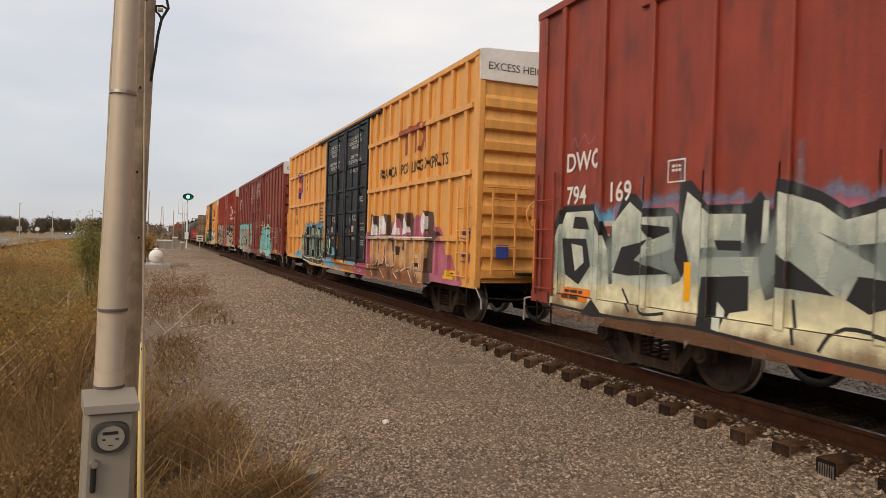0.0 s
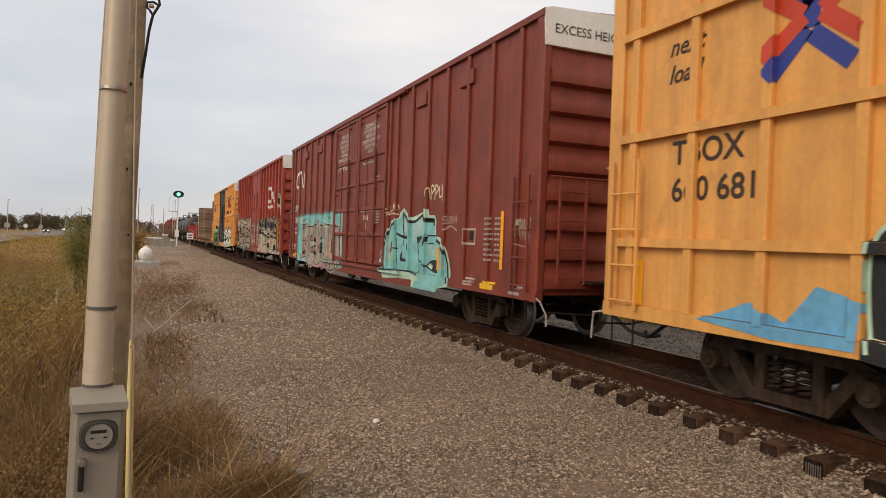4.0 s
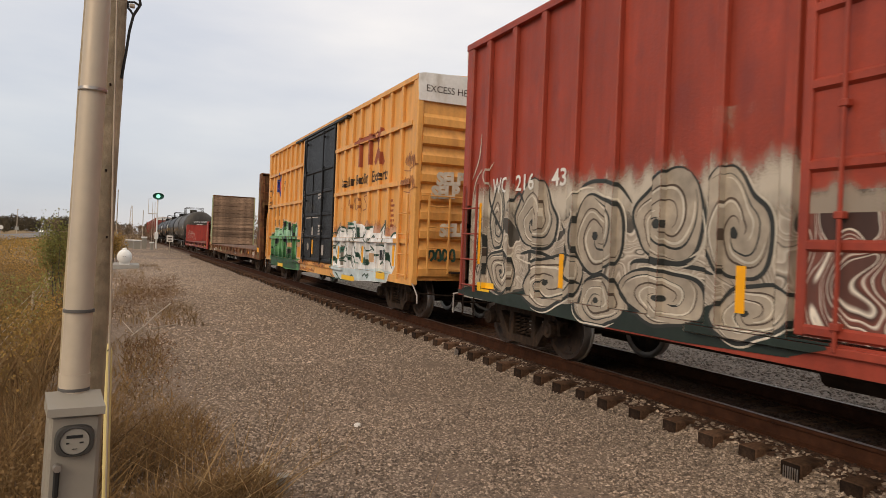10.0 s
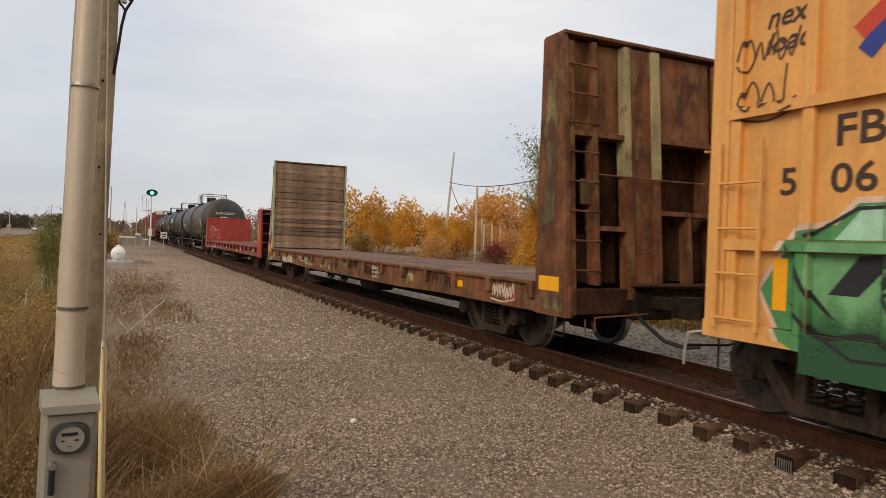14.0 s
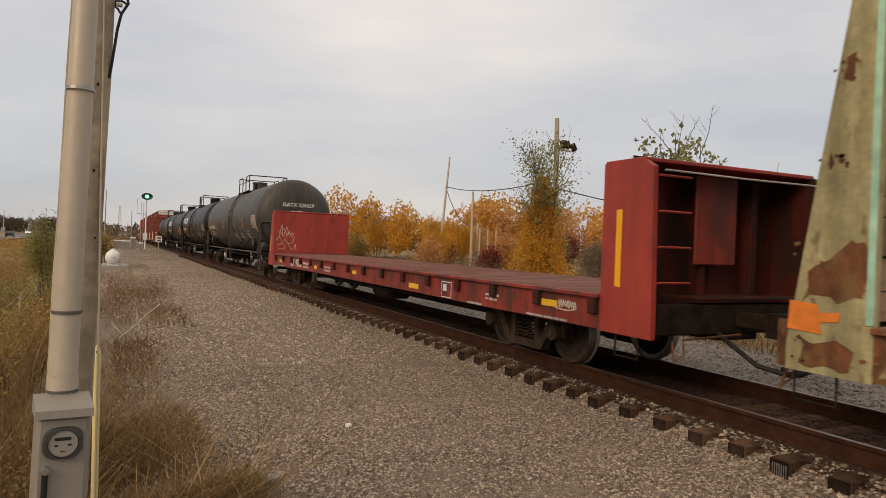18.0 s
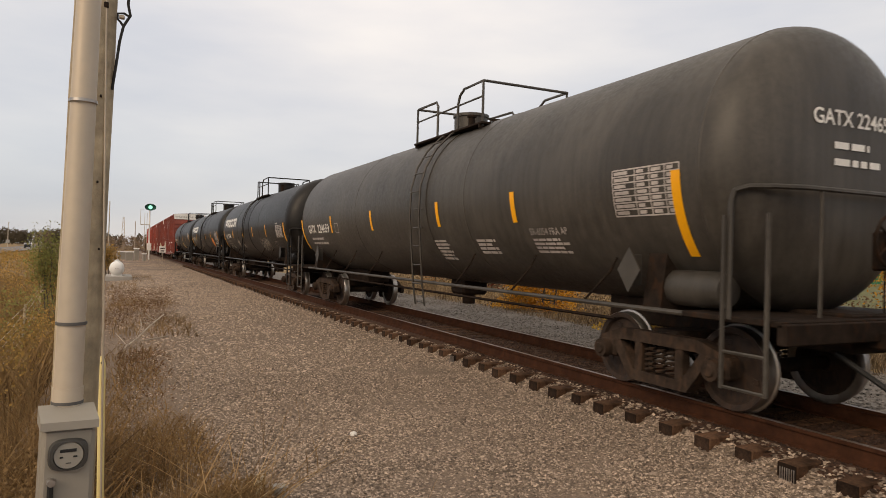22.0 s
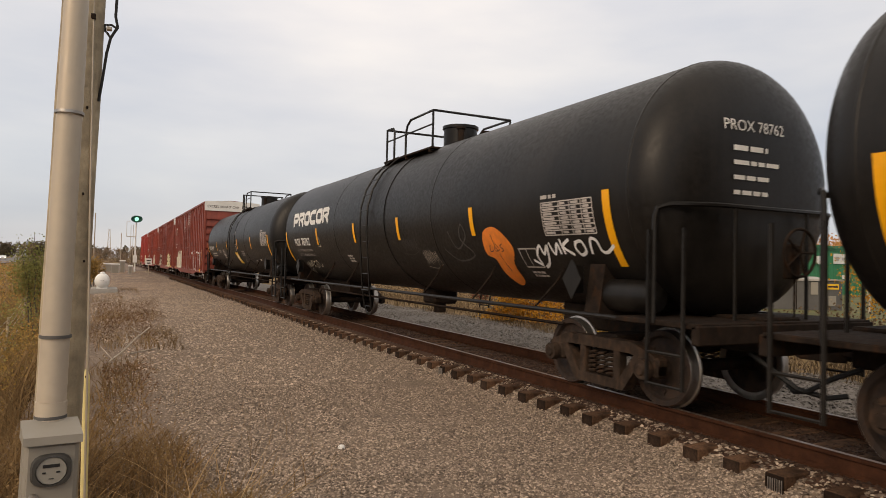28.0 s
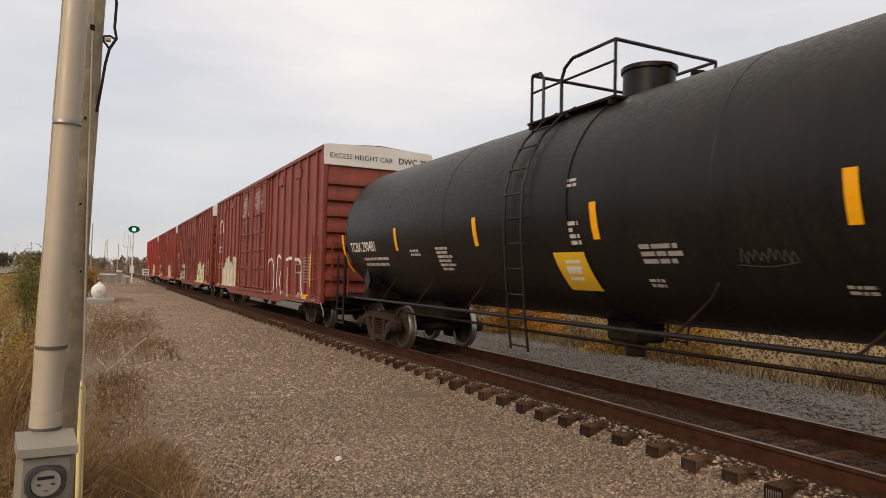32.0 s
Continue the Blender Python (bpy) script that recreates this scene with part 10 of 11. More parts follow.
# ---- by the camera: meter post, poles, guy guard ----
post = thing("meter_post", "grey electricity meter box on a pale steel conduit", "electricity meter")
b = Build().rod((-0.215, 3.62, -0.8), (-0.205, 3.62, 0.95), 0.066, 0.066, 20).rod((-0.205, 3.62, 0.95), (-0.145, 3.64, 3.6), 0.062, 0.05, 20)
part("conduit", b, "galv", post)
for z, m in ((2.30, "tread"), (1.25, "cab_grey"), (0.88, "cab_grey"), (3.2, "cab_grey")):
    x = -0.205 + 0.06 * (z - 0.95) / 2.65
    r = 0.0655 - 0.012 * max(0, z - 0.95) / 2.65
    part("strap", Build().lathe([(-0.007, r - 0.004), (-0.007, r + 0.003), (0.007, r + 0.003), (0.007, r - 0.004)], 20, "z", (x, 3.62, z)), m, post)
box = Build().box(-0.106, 0.106, -0.075, 0.085, 0.33, 0.83, 0.012)
turn = pose(-0.216, 3.5, 0, 0, 1.5, 9)
meter_box = part("meter_box", box, "paint_grey", post, at=turn)
part("lid", Build().slab([(-0.1, 0.835), (-0.105, 0.80), (0.09, 0.80), (0.09, 0.875), (0.06, 0.868)], "x", -0.115, 0.115), "paint_grey", meter_box)
part("front_panel", Build().box(-0.093, 0.093, -0.082, -0.07, 0.345, 0.79, 0.004), "paint_grey", meter_box)
ring = [(0.0, 0.0)]
b = Build()
for k, (r0, r1, y0, y1) in enumerate(((0.08, 0.07, -0.083, -0.10),)):
    outer, inner = [], []
    for i in range(24):
        a = 2 * math.pi * i / 24
        c, s = math.cos(a), math.sin(a)
        q = (abs(c) ** 3.2 + abs(s) ** 3.2) ** (-1 / 3.2)
        outer.append((r0 * q * c, r0 * 0.9 * q * s + 0.685))
        inner.append((0.062 * c, 0.062 * s + 0.685))
    n = 24
    v = [(x, -0.083, z) for x, z in outer] + [(x, -0.105, z) for x, z in [(o[0] * 0.93, 0.685 + (o[1] - 0.685) * 0.93) for o in outer]] + [(x, -0.107, z) for x, z in inner] + [(x, -0.09, z) for x, z in inner]
    f = []
    for ring_i in range(3):
        f += [(ring_i * n + i, ring_i * n + (i + 1) % n, (ring_i + 1) * n + (i + 1) % n, (ring_i + 1) * n + i) for i in range(n)]
    b.add(v, f)
part("meter_ring", b, "ring_grey", meter_box)
part("dial", Build().lathe([(-0.10, 0.0), (-0.10, 0.058), (-0.085, 0.062)], 24, "y", (0, 0, 0.685)), "dial", meter_box)
part("dial_window", Build().box(-0.035, 0.03, -0.104, -0.1005, 0.70, 0.714, 0.002), "rubber", meter_box)
part("dial_mark", Build().box(-0.035, -0.022, -0.104, -0.1005, 0.675, 0.682, 0.001).box(0.018, 0.034, -0.104, -0.1005, 0.675, 0.682, 0.001).box(-0.01, 0.01, -0.104, -0.1005, 0.65, 0.653, 0.001), "rubber", meter_box)
part("handle", Build().box(-0.075, -0.052, -0.105, -0.08, 0.44, 0.565, 0.006), "rubber", meter_box)
part("lock", Build().rod((-0.063, -0.08, 0.572), (-0.063, -0.115, 0.572), 0.019, 0.016, 12), "tread", meter_box)

pole = thing("wooden_pole", "short weathered wooden utility pole with a loose cable", "utility pole")
prof = []
for i in range(13):
    prof.append((-0.9 + i * 0.375, 0.118 - 0.0014 * i + 0.0018 * math.sin(i * 2.3)))
b = Build().lathe(prof + [(3.62, 0.0)], 22, "z")
part("pole", b, "wood_pole", pole, at=Matrix.Translation((-0.196, 4.05, 0.84)) @ pose(0, 0, 0, 0, 1.35, 0) @ Matrix.Translation((0, 0, -0.84)), smooth=60)
part("ground_wire", Build().pipe([(-0.052, 3.99, -0.5), (-0.068, 3.985, 1.06), (-0.084, 3.972, 1.98), (-0.0965, 3.965, 2.9), (-0.10, 3.96, 3.5)], 0.0055, 6), "galv", pole)
cable = part("cable", Build().pipe([(-0.06, 4.0, 2.45), (-0.043, 4.0, 2.59), (-0.030, 4.0, 2.71), (-0.0135, 4.0, 2.795), (0.019, 4.0, 2.858), (0.0075, 4.0, 2.915), (0.012, 4.0, 3.05), (-0.01, 3.99, 3.2), (0.03, 3.98, 3.45)], 0.0075, 7), "rubber", pole)
part("cable_loop", Build().pipe([(-0.0135, 4.0, 2.795), (-0.03, 4.0, 2.82), (-0.042, 4.0, 2.83), (-0.042, 4.0, 2.861), (-0.011, 4.0, 2.866), (0.019, 4.0, 2.85)], 0.006, 6), "rubber", pole)
part("cable_tie", Build().box(-0.035, -0.008, 3.985, 4.015, 2.835, 2.853, 0.003), "galv", pole)
part("staple", Build().box(-0.11, -0.085, 3.955, 3.975, 2.87, 2.90, 0.003), "under", pole)
for z, x in ((1.6, -0.10), (1.95, -0.115), (2.4, -0.11)):
    part("nail_plate", Build().box(x - 0.005, x + 0.005, 3.935, 3.96, z - 0.006, z + 0.006, 0.002), "under", pole)

guard = thing("guy_guard", "pale yellow plastic guard on a guy wire", "guy wire guard")
part("guard", Build().rod((-0.068, 4.75, -0.6), (-0.084, 4.75, 0.87), 0.022, 0.021, 12).rod((-0.084, 4.75, 0.87), (-0.086, 4.75, 0.92), 0.021, 0.009, 12), "plastic_yellow", guard)
part("eye", Build().rod((-0.086, 4.725, 0.88), (-0.086, 4.735, 0.88), 0.007, n=8), "under", guard)
part("wire", Build().pipe([(-0.086, 4.75, 0.91), (-0.088, 4.3, 3.4)], 0.0045, 5), "galv", guard)

b = Build().rod((1.21, 5.45, -0.7), (1.2, 5.45, -0.3), 0.058, 0.056, 16)
stub = thing("pipe_stub", "short grey plastic pipe beside a dark stake", "pipe")
part("pipe", b, "paint_grey", stub)
part("cap", Build().rod((1.2, 5.45, -0.315), (1.2, 5.45, -0.285), 0.066, 0.062, 16), "paint_grey", stub)
part("stake", Build().box(1.0, 1.07, 5.3, 5.38, -0.7, -0.14, 0.01), "wood_pole", stub)
tagged(part("pale_stone", Build().lathe([(-0.03, 0.0), (-0.015, 0.04), (0.008, 0.036), (0.02, 0.02), (0.024, 0.0)], 7, "z", (2.36, 7.07, -0.385)), "white"), "single pale stone lying on the gravel", "stone")

rnd = random.Random(12)
heap = thing("dead_branch", "bare grey dead branch lying on the gravel", "branch", at=pose(0.12, 14.6, -0.42))
b = Build().pipe([(0, 0, 0.02), (0.22, 0.5, 0.12), (0.5, 1.0, 0.34), (0.8, 1.7, 0.5)], 0.016, 6)
part("stem", b, "pale_pole", heap)
for q in ((0.22, 0.5, 0.12), (0.35, 0.75, 0.22), (0.5, 1.0, 0.34), (0.62, 1.3, 0.42), (0.05, 0.1, 0.05)):
    d = (rnd.uniform(-0.25, 0.5), rnd.uniform(-0.2, 0.6), rnd.uniform(0.0, 0.35))
    part("twig", Build().pipe([q, tuple(q[i] + d[i] * 0.5 + rnd.uniform(-0.03, 0.03) for i in range(3)), tuple(q[i] + d[i] for i in range(3))], 0.008, 5), "pale_pole", heap)
part("twig", Build().pipe([(0.3, 0.9, 0.03), (0.6, 1.1, 0.05), (0.95, 1.5, 0.06)], 0.014, 6), "pale_pole", heap)

# ---- along the track: gas tank, signal, signs, cabinets ----
gas = thing("gas_tank", "white horizontal gas tank on a concrete pad", "gas tank")
part("shell", Build().lathe([(-1.0 - 0.27 * math.cos(a), 0.40 * math.sin(a)) for a in np.linspace(0, math.pi / 2, 7)] + [(1.0 + 0.27 * math.cos(a), 0.40 * math.sin(a)) for a in np.linspace(math.pi / 2, 0, 7)], 28, "y", (-0.14, 44.2, 0.24)), "tank_white", gas)
part("dome", Build().lathe([(0, 0.13), (0.08, 0.13), (0.11, 0.08), (0.12, 0.0)], 16, "z", (-0.14, 44.0, 0.62)), "tank_white", gas)
for y in (43.2, 45.2):
    part("leg", Build().box(-0.42, 0.14, y - 0.06, y + 0.06, -0.27, -0.05, 0.01), "tank_white", gas)
part("gauge", Build().box(-0.22, -0.18, 42.88, 42.94, 0.24, 0.28, 0.01).box(-0.1, -0.06, 42.88, 42.94, 0.24, 0.28, 0.01), "under", gas)
tagged(part("tank_pad", Build().box(-0.72, 0.66, 42.7, 45.8, -0.6, -0.2, 0.02), "concrete"), "pale concrete pad under the gas tank", "concrete pad")

M["hood_green"] = mat("dark_green_hood", (0.006, 0.07, 0.05), 0.5, var=0.1, bump=0.0)
for x, y, h in ((-2.78, 13.5, 1.0), (-1.62, 8.2, 0.9), (-2.5, 6.2, 1.0), (-1.86, 16.8, 1.15), (-2.3, 25.0, 1.15), (-2.9, 33.6, 1.2), (-4.4, 18.5, 1.1)):
    stake = thing("fence_stake", "old grey wooden stake standing in the weeds", "stake", "stakes in the weeds")
    stake.matrix_basis = pose(x, y, -0.85, 2, 3, 20)
    part("stake", Build().rod((0, 0, 0), (0, 0, h), 0.03, 0.026, 8), "wood_pole", stake)
wires = thing("wire_fence", "slack grey fence wires strung between old stakes in the weeds", "wire fence")
row = [(-1.62, 8.2), (-1.86, 16.8), (-2.3, 25.0), (-2.9, 33.6)]
for k in range(5):
    z = -0.45 + 0.16 * k
    run = []
    for (x0, y0), (x1, y1) in zip(row, row[1:]):
        run += [(x0 + (x1 - x0) * u, y0 + (y1 - y0) * u, z - 0.06 * math.sin(math.pi * u) + 0.02 * math.sin(k * 3 + y0 + 9 * u)) for u in (0, 0.25, 0.5, 0.75)]
    part("wire", Build().pipe(run + [(-2.9, 33.6, z)], 0.0035, 4), "galv", wires)
signal = thing("railway_signal", "silver signal mast with a green light", "railway signal")
part("mast", Build().rod((3.67, 103.7, -0.6), (3.67, 103.7, 6.6), 0.11, 0.09, 12), "tank_white", signal)
part("ladder", Build().pipe([(3.35, 104.0, -0.5), (3.35, 104.0, 6.2)], 0.03, 5).pipe([(3.05, 104.0, -0.5), (3.05, 104.0, 6.2)], 0.03, 5), "galv", signal)
part("platform", Build().box(2.5, 3.7, 103.4, 104.4, 4.5, 4.56, 0.01).pipe([(2.5, 103.5, 4.56), (2.5, 103.5, 6.6), (2.9, 103.5, 6.6)], 0.03, 5), "galv", signal)
hood = part("hood", Build().lathe([(0.25, 0.0), (0.22, 0.5), (0.0, 0.62), (-0.25, 0.62), (-0.25, 0.58), (0.0, 0.56), (0.1, 0.3)], 24, "y"), "hood_green", signal, at=Matrix.Translation((3.72, 103.4, 7.0)) @ Matrix.Diagonal((1.2, 1, 0.78, 1)))
part("green_lens", Build().lathe([(-0.02, 0.0), (0.0, 0.24), (0.1, 0.27)], 20, "y", (3.72, 103.3, 7.0)), glow, signal)
part("relay_box", Build().box(3.4, 3.9, 103.3, 103.6, 0.9, 1.9, 0.02), "tank_white", signal)

sign = thing("lineside_sign", "small white sign on a thin post", "sign")
part("post", Build().rod((4.2, 80, -0.5), (4.2, 80, 1.5), 0.03, n=8), "galv", sign)
part("board", Build().box(3.86, 4.54, 79.94, 79.97, 0.85, 1.55, 0.005), "white", sign)
part("lettering", Build().box(3.98, 4.42, 79.93, 79.938, 1.25, 1.38, 0.001).box(4.02, 4.38, 79.93, 79.938, 0.98, 1.1, 0.001), "letter_dark", sign)

for k, (x, y, w, d, h) in enumerate(((1.1, 96, 0.9, 0.8, 1.25), (2.0, 99, 0.6, 0.6, 1.7), (0.3, 104, 1.1, 0.9, 1.2), (2.75, 92, 0.4, 0.4, 1.1))):
    cab = thing("equipment_cabinet", "pale grey lineside equipment cabinet", "cabinet", "lineside cabinets")
    cab.matrix_basis = pose(x, y, GROUND - 0.02)
    part("body", Build().box(-w / 2, w / 2, -d / 2, d / 2, 0.0, h - 0.15, 0.02), "concrete", cab)
    part("roof", Build().box(-w / 2 - 0.08, w / 2 + 0.08, -d / 2 - 0.08, d / 2 + 0.08, h - 0.15, h, 0.02), "tank_white", cab)
    part("door", Build().box(-w / 2 + 0.08, w / 2 - 0.08, -d / 2 - 0.02, -d / 2, 0.1, h - 0.25, 0.01), "paint_grey", cab)

far_post = thing("slim_pole", "slim weathered pole beyond the signal", "pole")
part("pole", Build().rod((2.0, 112, -0.6), (2.0, 112, 5.2), 0.06, 0.05, 8), "pale_pole", far_post)
far_post = thing("slim_pole", "slim leaning wire pole among the weeds", "pole")
part("pole", Build().rod((-0.9, 62, -0.8), (-0.85, 62, 5.2), 0.045, 0.035, 8), "pale_pole", far_post)
part("box", Build().box(-1.0, -0.75, 61.8, 61.9, 1.2, 1.7, 0.01), "paint_grey", far_post)
tower = thing("lattice_mast", "far thin lattice mast on the horizon", "mast")
b = Build()
for dx in (-1, 1):
    b.pipe([(2 + dx * 1.6, 600, -0.5), (2 + dx * 0.4, 600, 24)], 0.25, 4)
for i in range(8):
    b.pipe([(2 - 1.5 + 0.15 * i, 600, i * 3), (2 + 1.4 - 0.15 * i, 600, i * 3 + 3)], 0.15, 4)
part("mast", b, "galv", tower)

# ---- highway, its poles and traffic ----
LINE = [(-17, -60), (-18.5, 20), (-20.6, 71), (-22.5, 106), (-25, 155), (-28.3, 241), (-33, 350), (-48, 520), (-90, 800)]


def road_at(y):
    for (x0, y0), (x1, y1) in zip(LINE, LINE[1:]):
        if y <= y1:
            break
    return x0 + (x1 - x0) * (y - y0) / (y1 - y0)


def ribbon(name, left, right, lift, material, label, category):
    v, f = [], []
    yy = list(range(-60, 300, 12)) + list(range(300, 800, 40))
    for y in yy:
        v += [(road_at(y) + left, y, -0.33 + lift), (road_at(y) + right, y, -0.33 + lift)]
    for i in range(len(yy) - 1):
        f.append((2 * i, 2 * i + 1, 2 * i + 3, 2 * i + 2))
    return tagged(part(name, Build().add(v, f), material), label, category, kind="structure")


ribbon("road", -6.5, 6.2, 0.12, "asphalt", "pale grey two-lane highway", "road")
ribbon("road_edge_line", 5.2, 5.35, 0.135, "white", "white edge line of the highway", "road line")
ribbon("road_centre_line", -0.3, -0.15, 0.135, "label_yellow", "yellow centre line of the highway", "road line")
for k, (x, y, h) in enumerate(((-34.5, 210, 9), (-37, 290, 9), (-31, 150, 10))):
    lamp = thing("street_lamp", "tall thin grey street lamp by the highway", "street lamp", "street lamps")
    lamp.matrix_basis = pose(x, y, -0.4)
    part("pole", Build().rod((0, 0, 0), (0, 0, h), 0.16, 0.09, 8), "galv", lamp)
    part("head", Build().box(-0.12, 0.5, -0.12, 0.12, h - 0.05, h + 0.1, 0.03), "galv", lamp)
    part("base_box", Build().box(-0.6, 0.6, -0.3, -0.2, 1.6, 2.8, 0.02), "concrete", lamp)
for k, (x, y) in enumerate(((-39, 270), (-20, 330))):
    s = thing("road_sign", "round white road sign on a post", "road sign", "road signs")
    s.matrix_basis = pose(x, y, -0.4)
    part("post", Build().rod((0, 0, 0), (0, 0, 2.5), 0.06, n=6), "galv", s)
    part("disc", Build().rod((0, -0.1, 2.3), (0, -0.16, 2.3), 0.7, n=16), "white", s)


def vehicle(label, paint, lane, start, end, away):
    v = thing("car", label, "car", "traffic on the highway")
    v2 = Build()
    v2.slab([(-2.2, 0.35), (2.2, 0.35), (2.25, 0.8), (1.9, 0.95), (1.1, 1.0), (0.5, 1.45), (-1.3, 1.47), (-2.0, 1.0), (-2.25, 0.9)], "x", -0.88, 0.88)
    part("body", v2, paint, v)
    part("windscreen", Build().slab([(1.08, 1.0), (0.52, 1.43), (0.5, 1.40), (1.04, 0.98)], "x", -0.75, 0.75), "glass_black", v)
    for x in (-0.62, 0.62):
        part("headlight", Build().box(x - 0.16, x + 0.16, 2.2, 2.27, 0.66, 0.82, 0.01), head_glow, v)
        for y in (-1.4, 1.4):
            part("wheel", Build().rod((x * 1.25 - 0.1, y, 0.33), (x * 1.25 + 0.1, y, 0.33), 0.33, n=14), "rubber", v)

    def path(y):
        dx = road_at(y + 3) - road_at(y - 3)
        a = math.degrees(math.atan2(-dx, 6)) + (0 if away else 180)
        return pose(road_at(y) + lane, y, -0.2, 0, 0, a)
    v.matrix_basis = path(start)
    VEHICLES.append((v, start, end, path))


M["car_dark"] = mat("dark_car_paint", (0.03, 0.03, 0.035), 0.3, var=0.02, bump=0.0)
M["car_white"] = mat("white_car_paint", (0.7, 0.7, 0.7), 0.3, var=0.02, bump=0.0)
vehicle("dark car with its headlights on, on the highway", "car_dark", -2.8, 312, -72, False)
vehicle("dark car driving away on the highway", "car_dark", 2.8, -16, 368, True)
vehicle("white car coming along the highway", "car_white", -2.8, 590, 215, False)
vehicle("white van following on the highway", "car_white", -2.8, 625, 245, False)


# ---- plants ----
def blades(n, place, high, wide, lean, seed):
    """Grass blades as arrays: each a bent, tapering strip of three lengths."""
    rng = np.random.default_rng(seed)
    px, py, pz, hs = place(rng, n)
    n = len(px)
    h = hs * rng.uniform(*high, n)
    a, d = rng.uniform(0, 6.283, n), rng.uniform(0, 6.283, n)
    l = h * rng.uniform(*lean, n)
    w = wide * rng.uniform(0.6, 1.4, n)
    vs = []
    for t, k in ((0, 1.0), (0.45, 0.9), (0.8, 0.6)):
        cx, cy, cz = px + np.cos(d) * l * t * t, py + np.sin(d) * l * t * t, pz + h * t * (1 - 0.12 * t)
        vs.append(np.stack([cx - np.cos(a) * w * k, cy - np.sin(a) * w * k, cz], -1))
        vs.append(np.stack([cx + np.cos(a) * w * k, cy + np.sin(a) * w * k, cz], -1))
    vs.append(np.stack([px + np.cos(d) * l, py + np.sin(d) * l, pz + h * 0.9], -1))
    v = np.stack(vs, 1).reshape(-1, 3)
    tri = np.array([(0, 1, 3), (0, 3, 2), (2, 3, 5), (2, 5, 4), (4, 5, 6)])
    return v, (tri[None] + (np.arange(n) * 7)[:, None, None]).reshape(-1, 3)


def scatter_leaves(points, size, seed, droop=0.3):
    """One small bent leaf (two triangles) at each point."""
    rng = np.random.default_rng(seed)
    n = len(points)
    a = rng.normal(size=(n, 3))
    a /= np.linalg.norm(a, axis=1, keepdims=True)
    b = rng.normal(size=(n, 3))
    b -= a * (a * b).sum(1, keepdims=True)
    b /= np.linalg.norm(b, axis=1, keepdims=True)
    c = np.cross(a, b)
    s = size * rng.uniform(0.6, 1.4, (n, 1))
    v = np.stack([points - a * s * 0.5, points + b * s * 0.42 + c * s * 0.12, points + a * s * 0.6, points - b * s * 0.42 + c * s * 0.12], 1).reshape(-1, 3)
    k = (np.arange(n) * 4)[:, None]
    return v, np.concatenate([k + np.array([[0, 1, 2]]), k + np.array([[0, 2, 3]])])


def field_of(boxes, ground, patch=0.35, low=0.2):
    """A placing function: points in boxes (x0, x1, y0, y1, share), thicker and taller where a slow noise is high."""
    def place(rng, n):
        share = np.array([b[4] for b in boxes], float)
        pick = rng.choice(len(boxes), n, p=share / share.sum())
        bx = np.array([b[:4] for b in boxes])[pick]
        x, y = rng.uniform(bx[:, 0], bx[:, 1]), rng.uniform(bx[:, 2], bx[:, 3])
        q = np.array([noise.noise((a * patch, c * patch, 7.0)) for a, c in zip(x, y)])
        keep = rng.uniform(-0.6, 0.35, n) < q
        x, y, q = x[keep], y[keep], q[keep]
        z = np.array([ground(a, c) for a, c in zip(x, y)]) - 0.03
        return x, y, z, np.clip(0.75 + q * 0.9, low, 1.5)
    return place


def leafy_mass(n, boxes, ground, high, size, seed, patch=0.3):
    """Points through a low mass of plants with a billowing top."""
    rng = np.random.default_rng(seed)
    x, y, z, hs = field_of(boxes, ground, patch)(rng, n)
    u = rng.uniform(0, 1, len(x)) ** 0.7
    pts = np.stack([x, y, z + u * hs * high], 1)
    return scatter_leaves(pts, size, seed)



M["straw"] = two_tone("dry_straw", (0.09, 0.048, 0.02), (0.44, 0.27, 0.11), 0.7, middle=(0.215, 0.125, 0.05), transmit=0.25)
M["pale_straw"] = two_tone("pale_straw", (0.24, 0.15, 0.07), (0.60, 0.42, 0.22), 1.2, middle=(0.40, 0.26, 0.125), transmit=0.2)
M["rusty_weed"] = two_tone("rust_brown_weeds", (0.07, 0.042, 0.02), (0.44, 0.275, 0.125), 0.9, middle=(0.21, 0.13, 0.058), transmit=0.25, single=0.35)
M["golden_weed"] = two_tone("golden_weeds", (0.06, 0.055, 0.023), (0.78, 0.43, 0.115), 0.22, middle=(0.36, 0.225, 0.07), transmit=0.25, single=0.3)
M["russet_brush"] = two_tone("russet_brush", (0.07, 0.035, 0.018), (0.28, 0.155, 0.075), 0.7, middle=(0.155, 0.083, 0.041), transmit=0.2)
M["olive_gold"] = two_tone("olive_gold_leaves", (0.21, 0.145, 0.035), (0.72, 0.45, 0.085), 0.5, middle=(0.47, 0.285, 0.055), transmit=0.4)
M["dark_brush"] = two_tone("dark_brown_brush", (0.055, 0.04, 0.024), (0.30, 0.21, 0.125), 0.5, middle=(0.16, 0.112, 0.066), transmit=0.15)
M["leaf_green"] = two_tone("green_leaves", (0.12, 0.125, 0.04), (0.42, 0.39, 0.14), 0.5, middle=(0.25, 0.245, 0.08), transmit=0.4)
M["leaf_gold"] = two_tone("golden_leaves", (0.38, 0.175, 0.025), (0.84, 0.49, 0.08), 0.4, middle=(0.65, 0.33, 0.045), transmit=0.4)
M["leaf_orange"] = two_tone("orange_leaves", (0.40, 0.19, 0.07), (0.82, 0.48, 0.19), 0.08, middle=(0.62, 0.33, 0.12), transmit=0.3)
M["leaf_red"] = two_tone("red_leaves", (0.10, 0.025, 0.02), (0.30, 0.06, 0.035), 0.5, middle=(0.2, 0.04, 0.03), transmit=0.25)
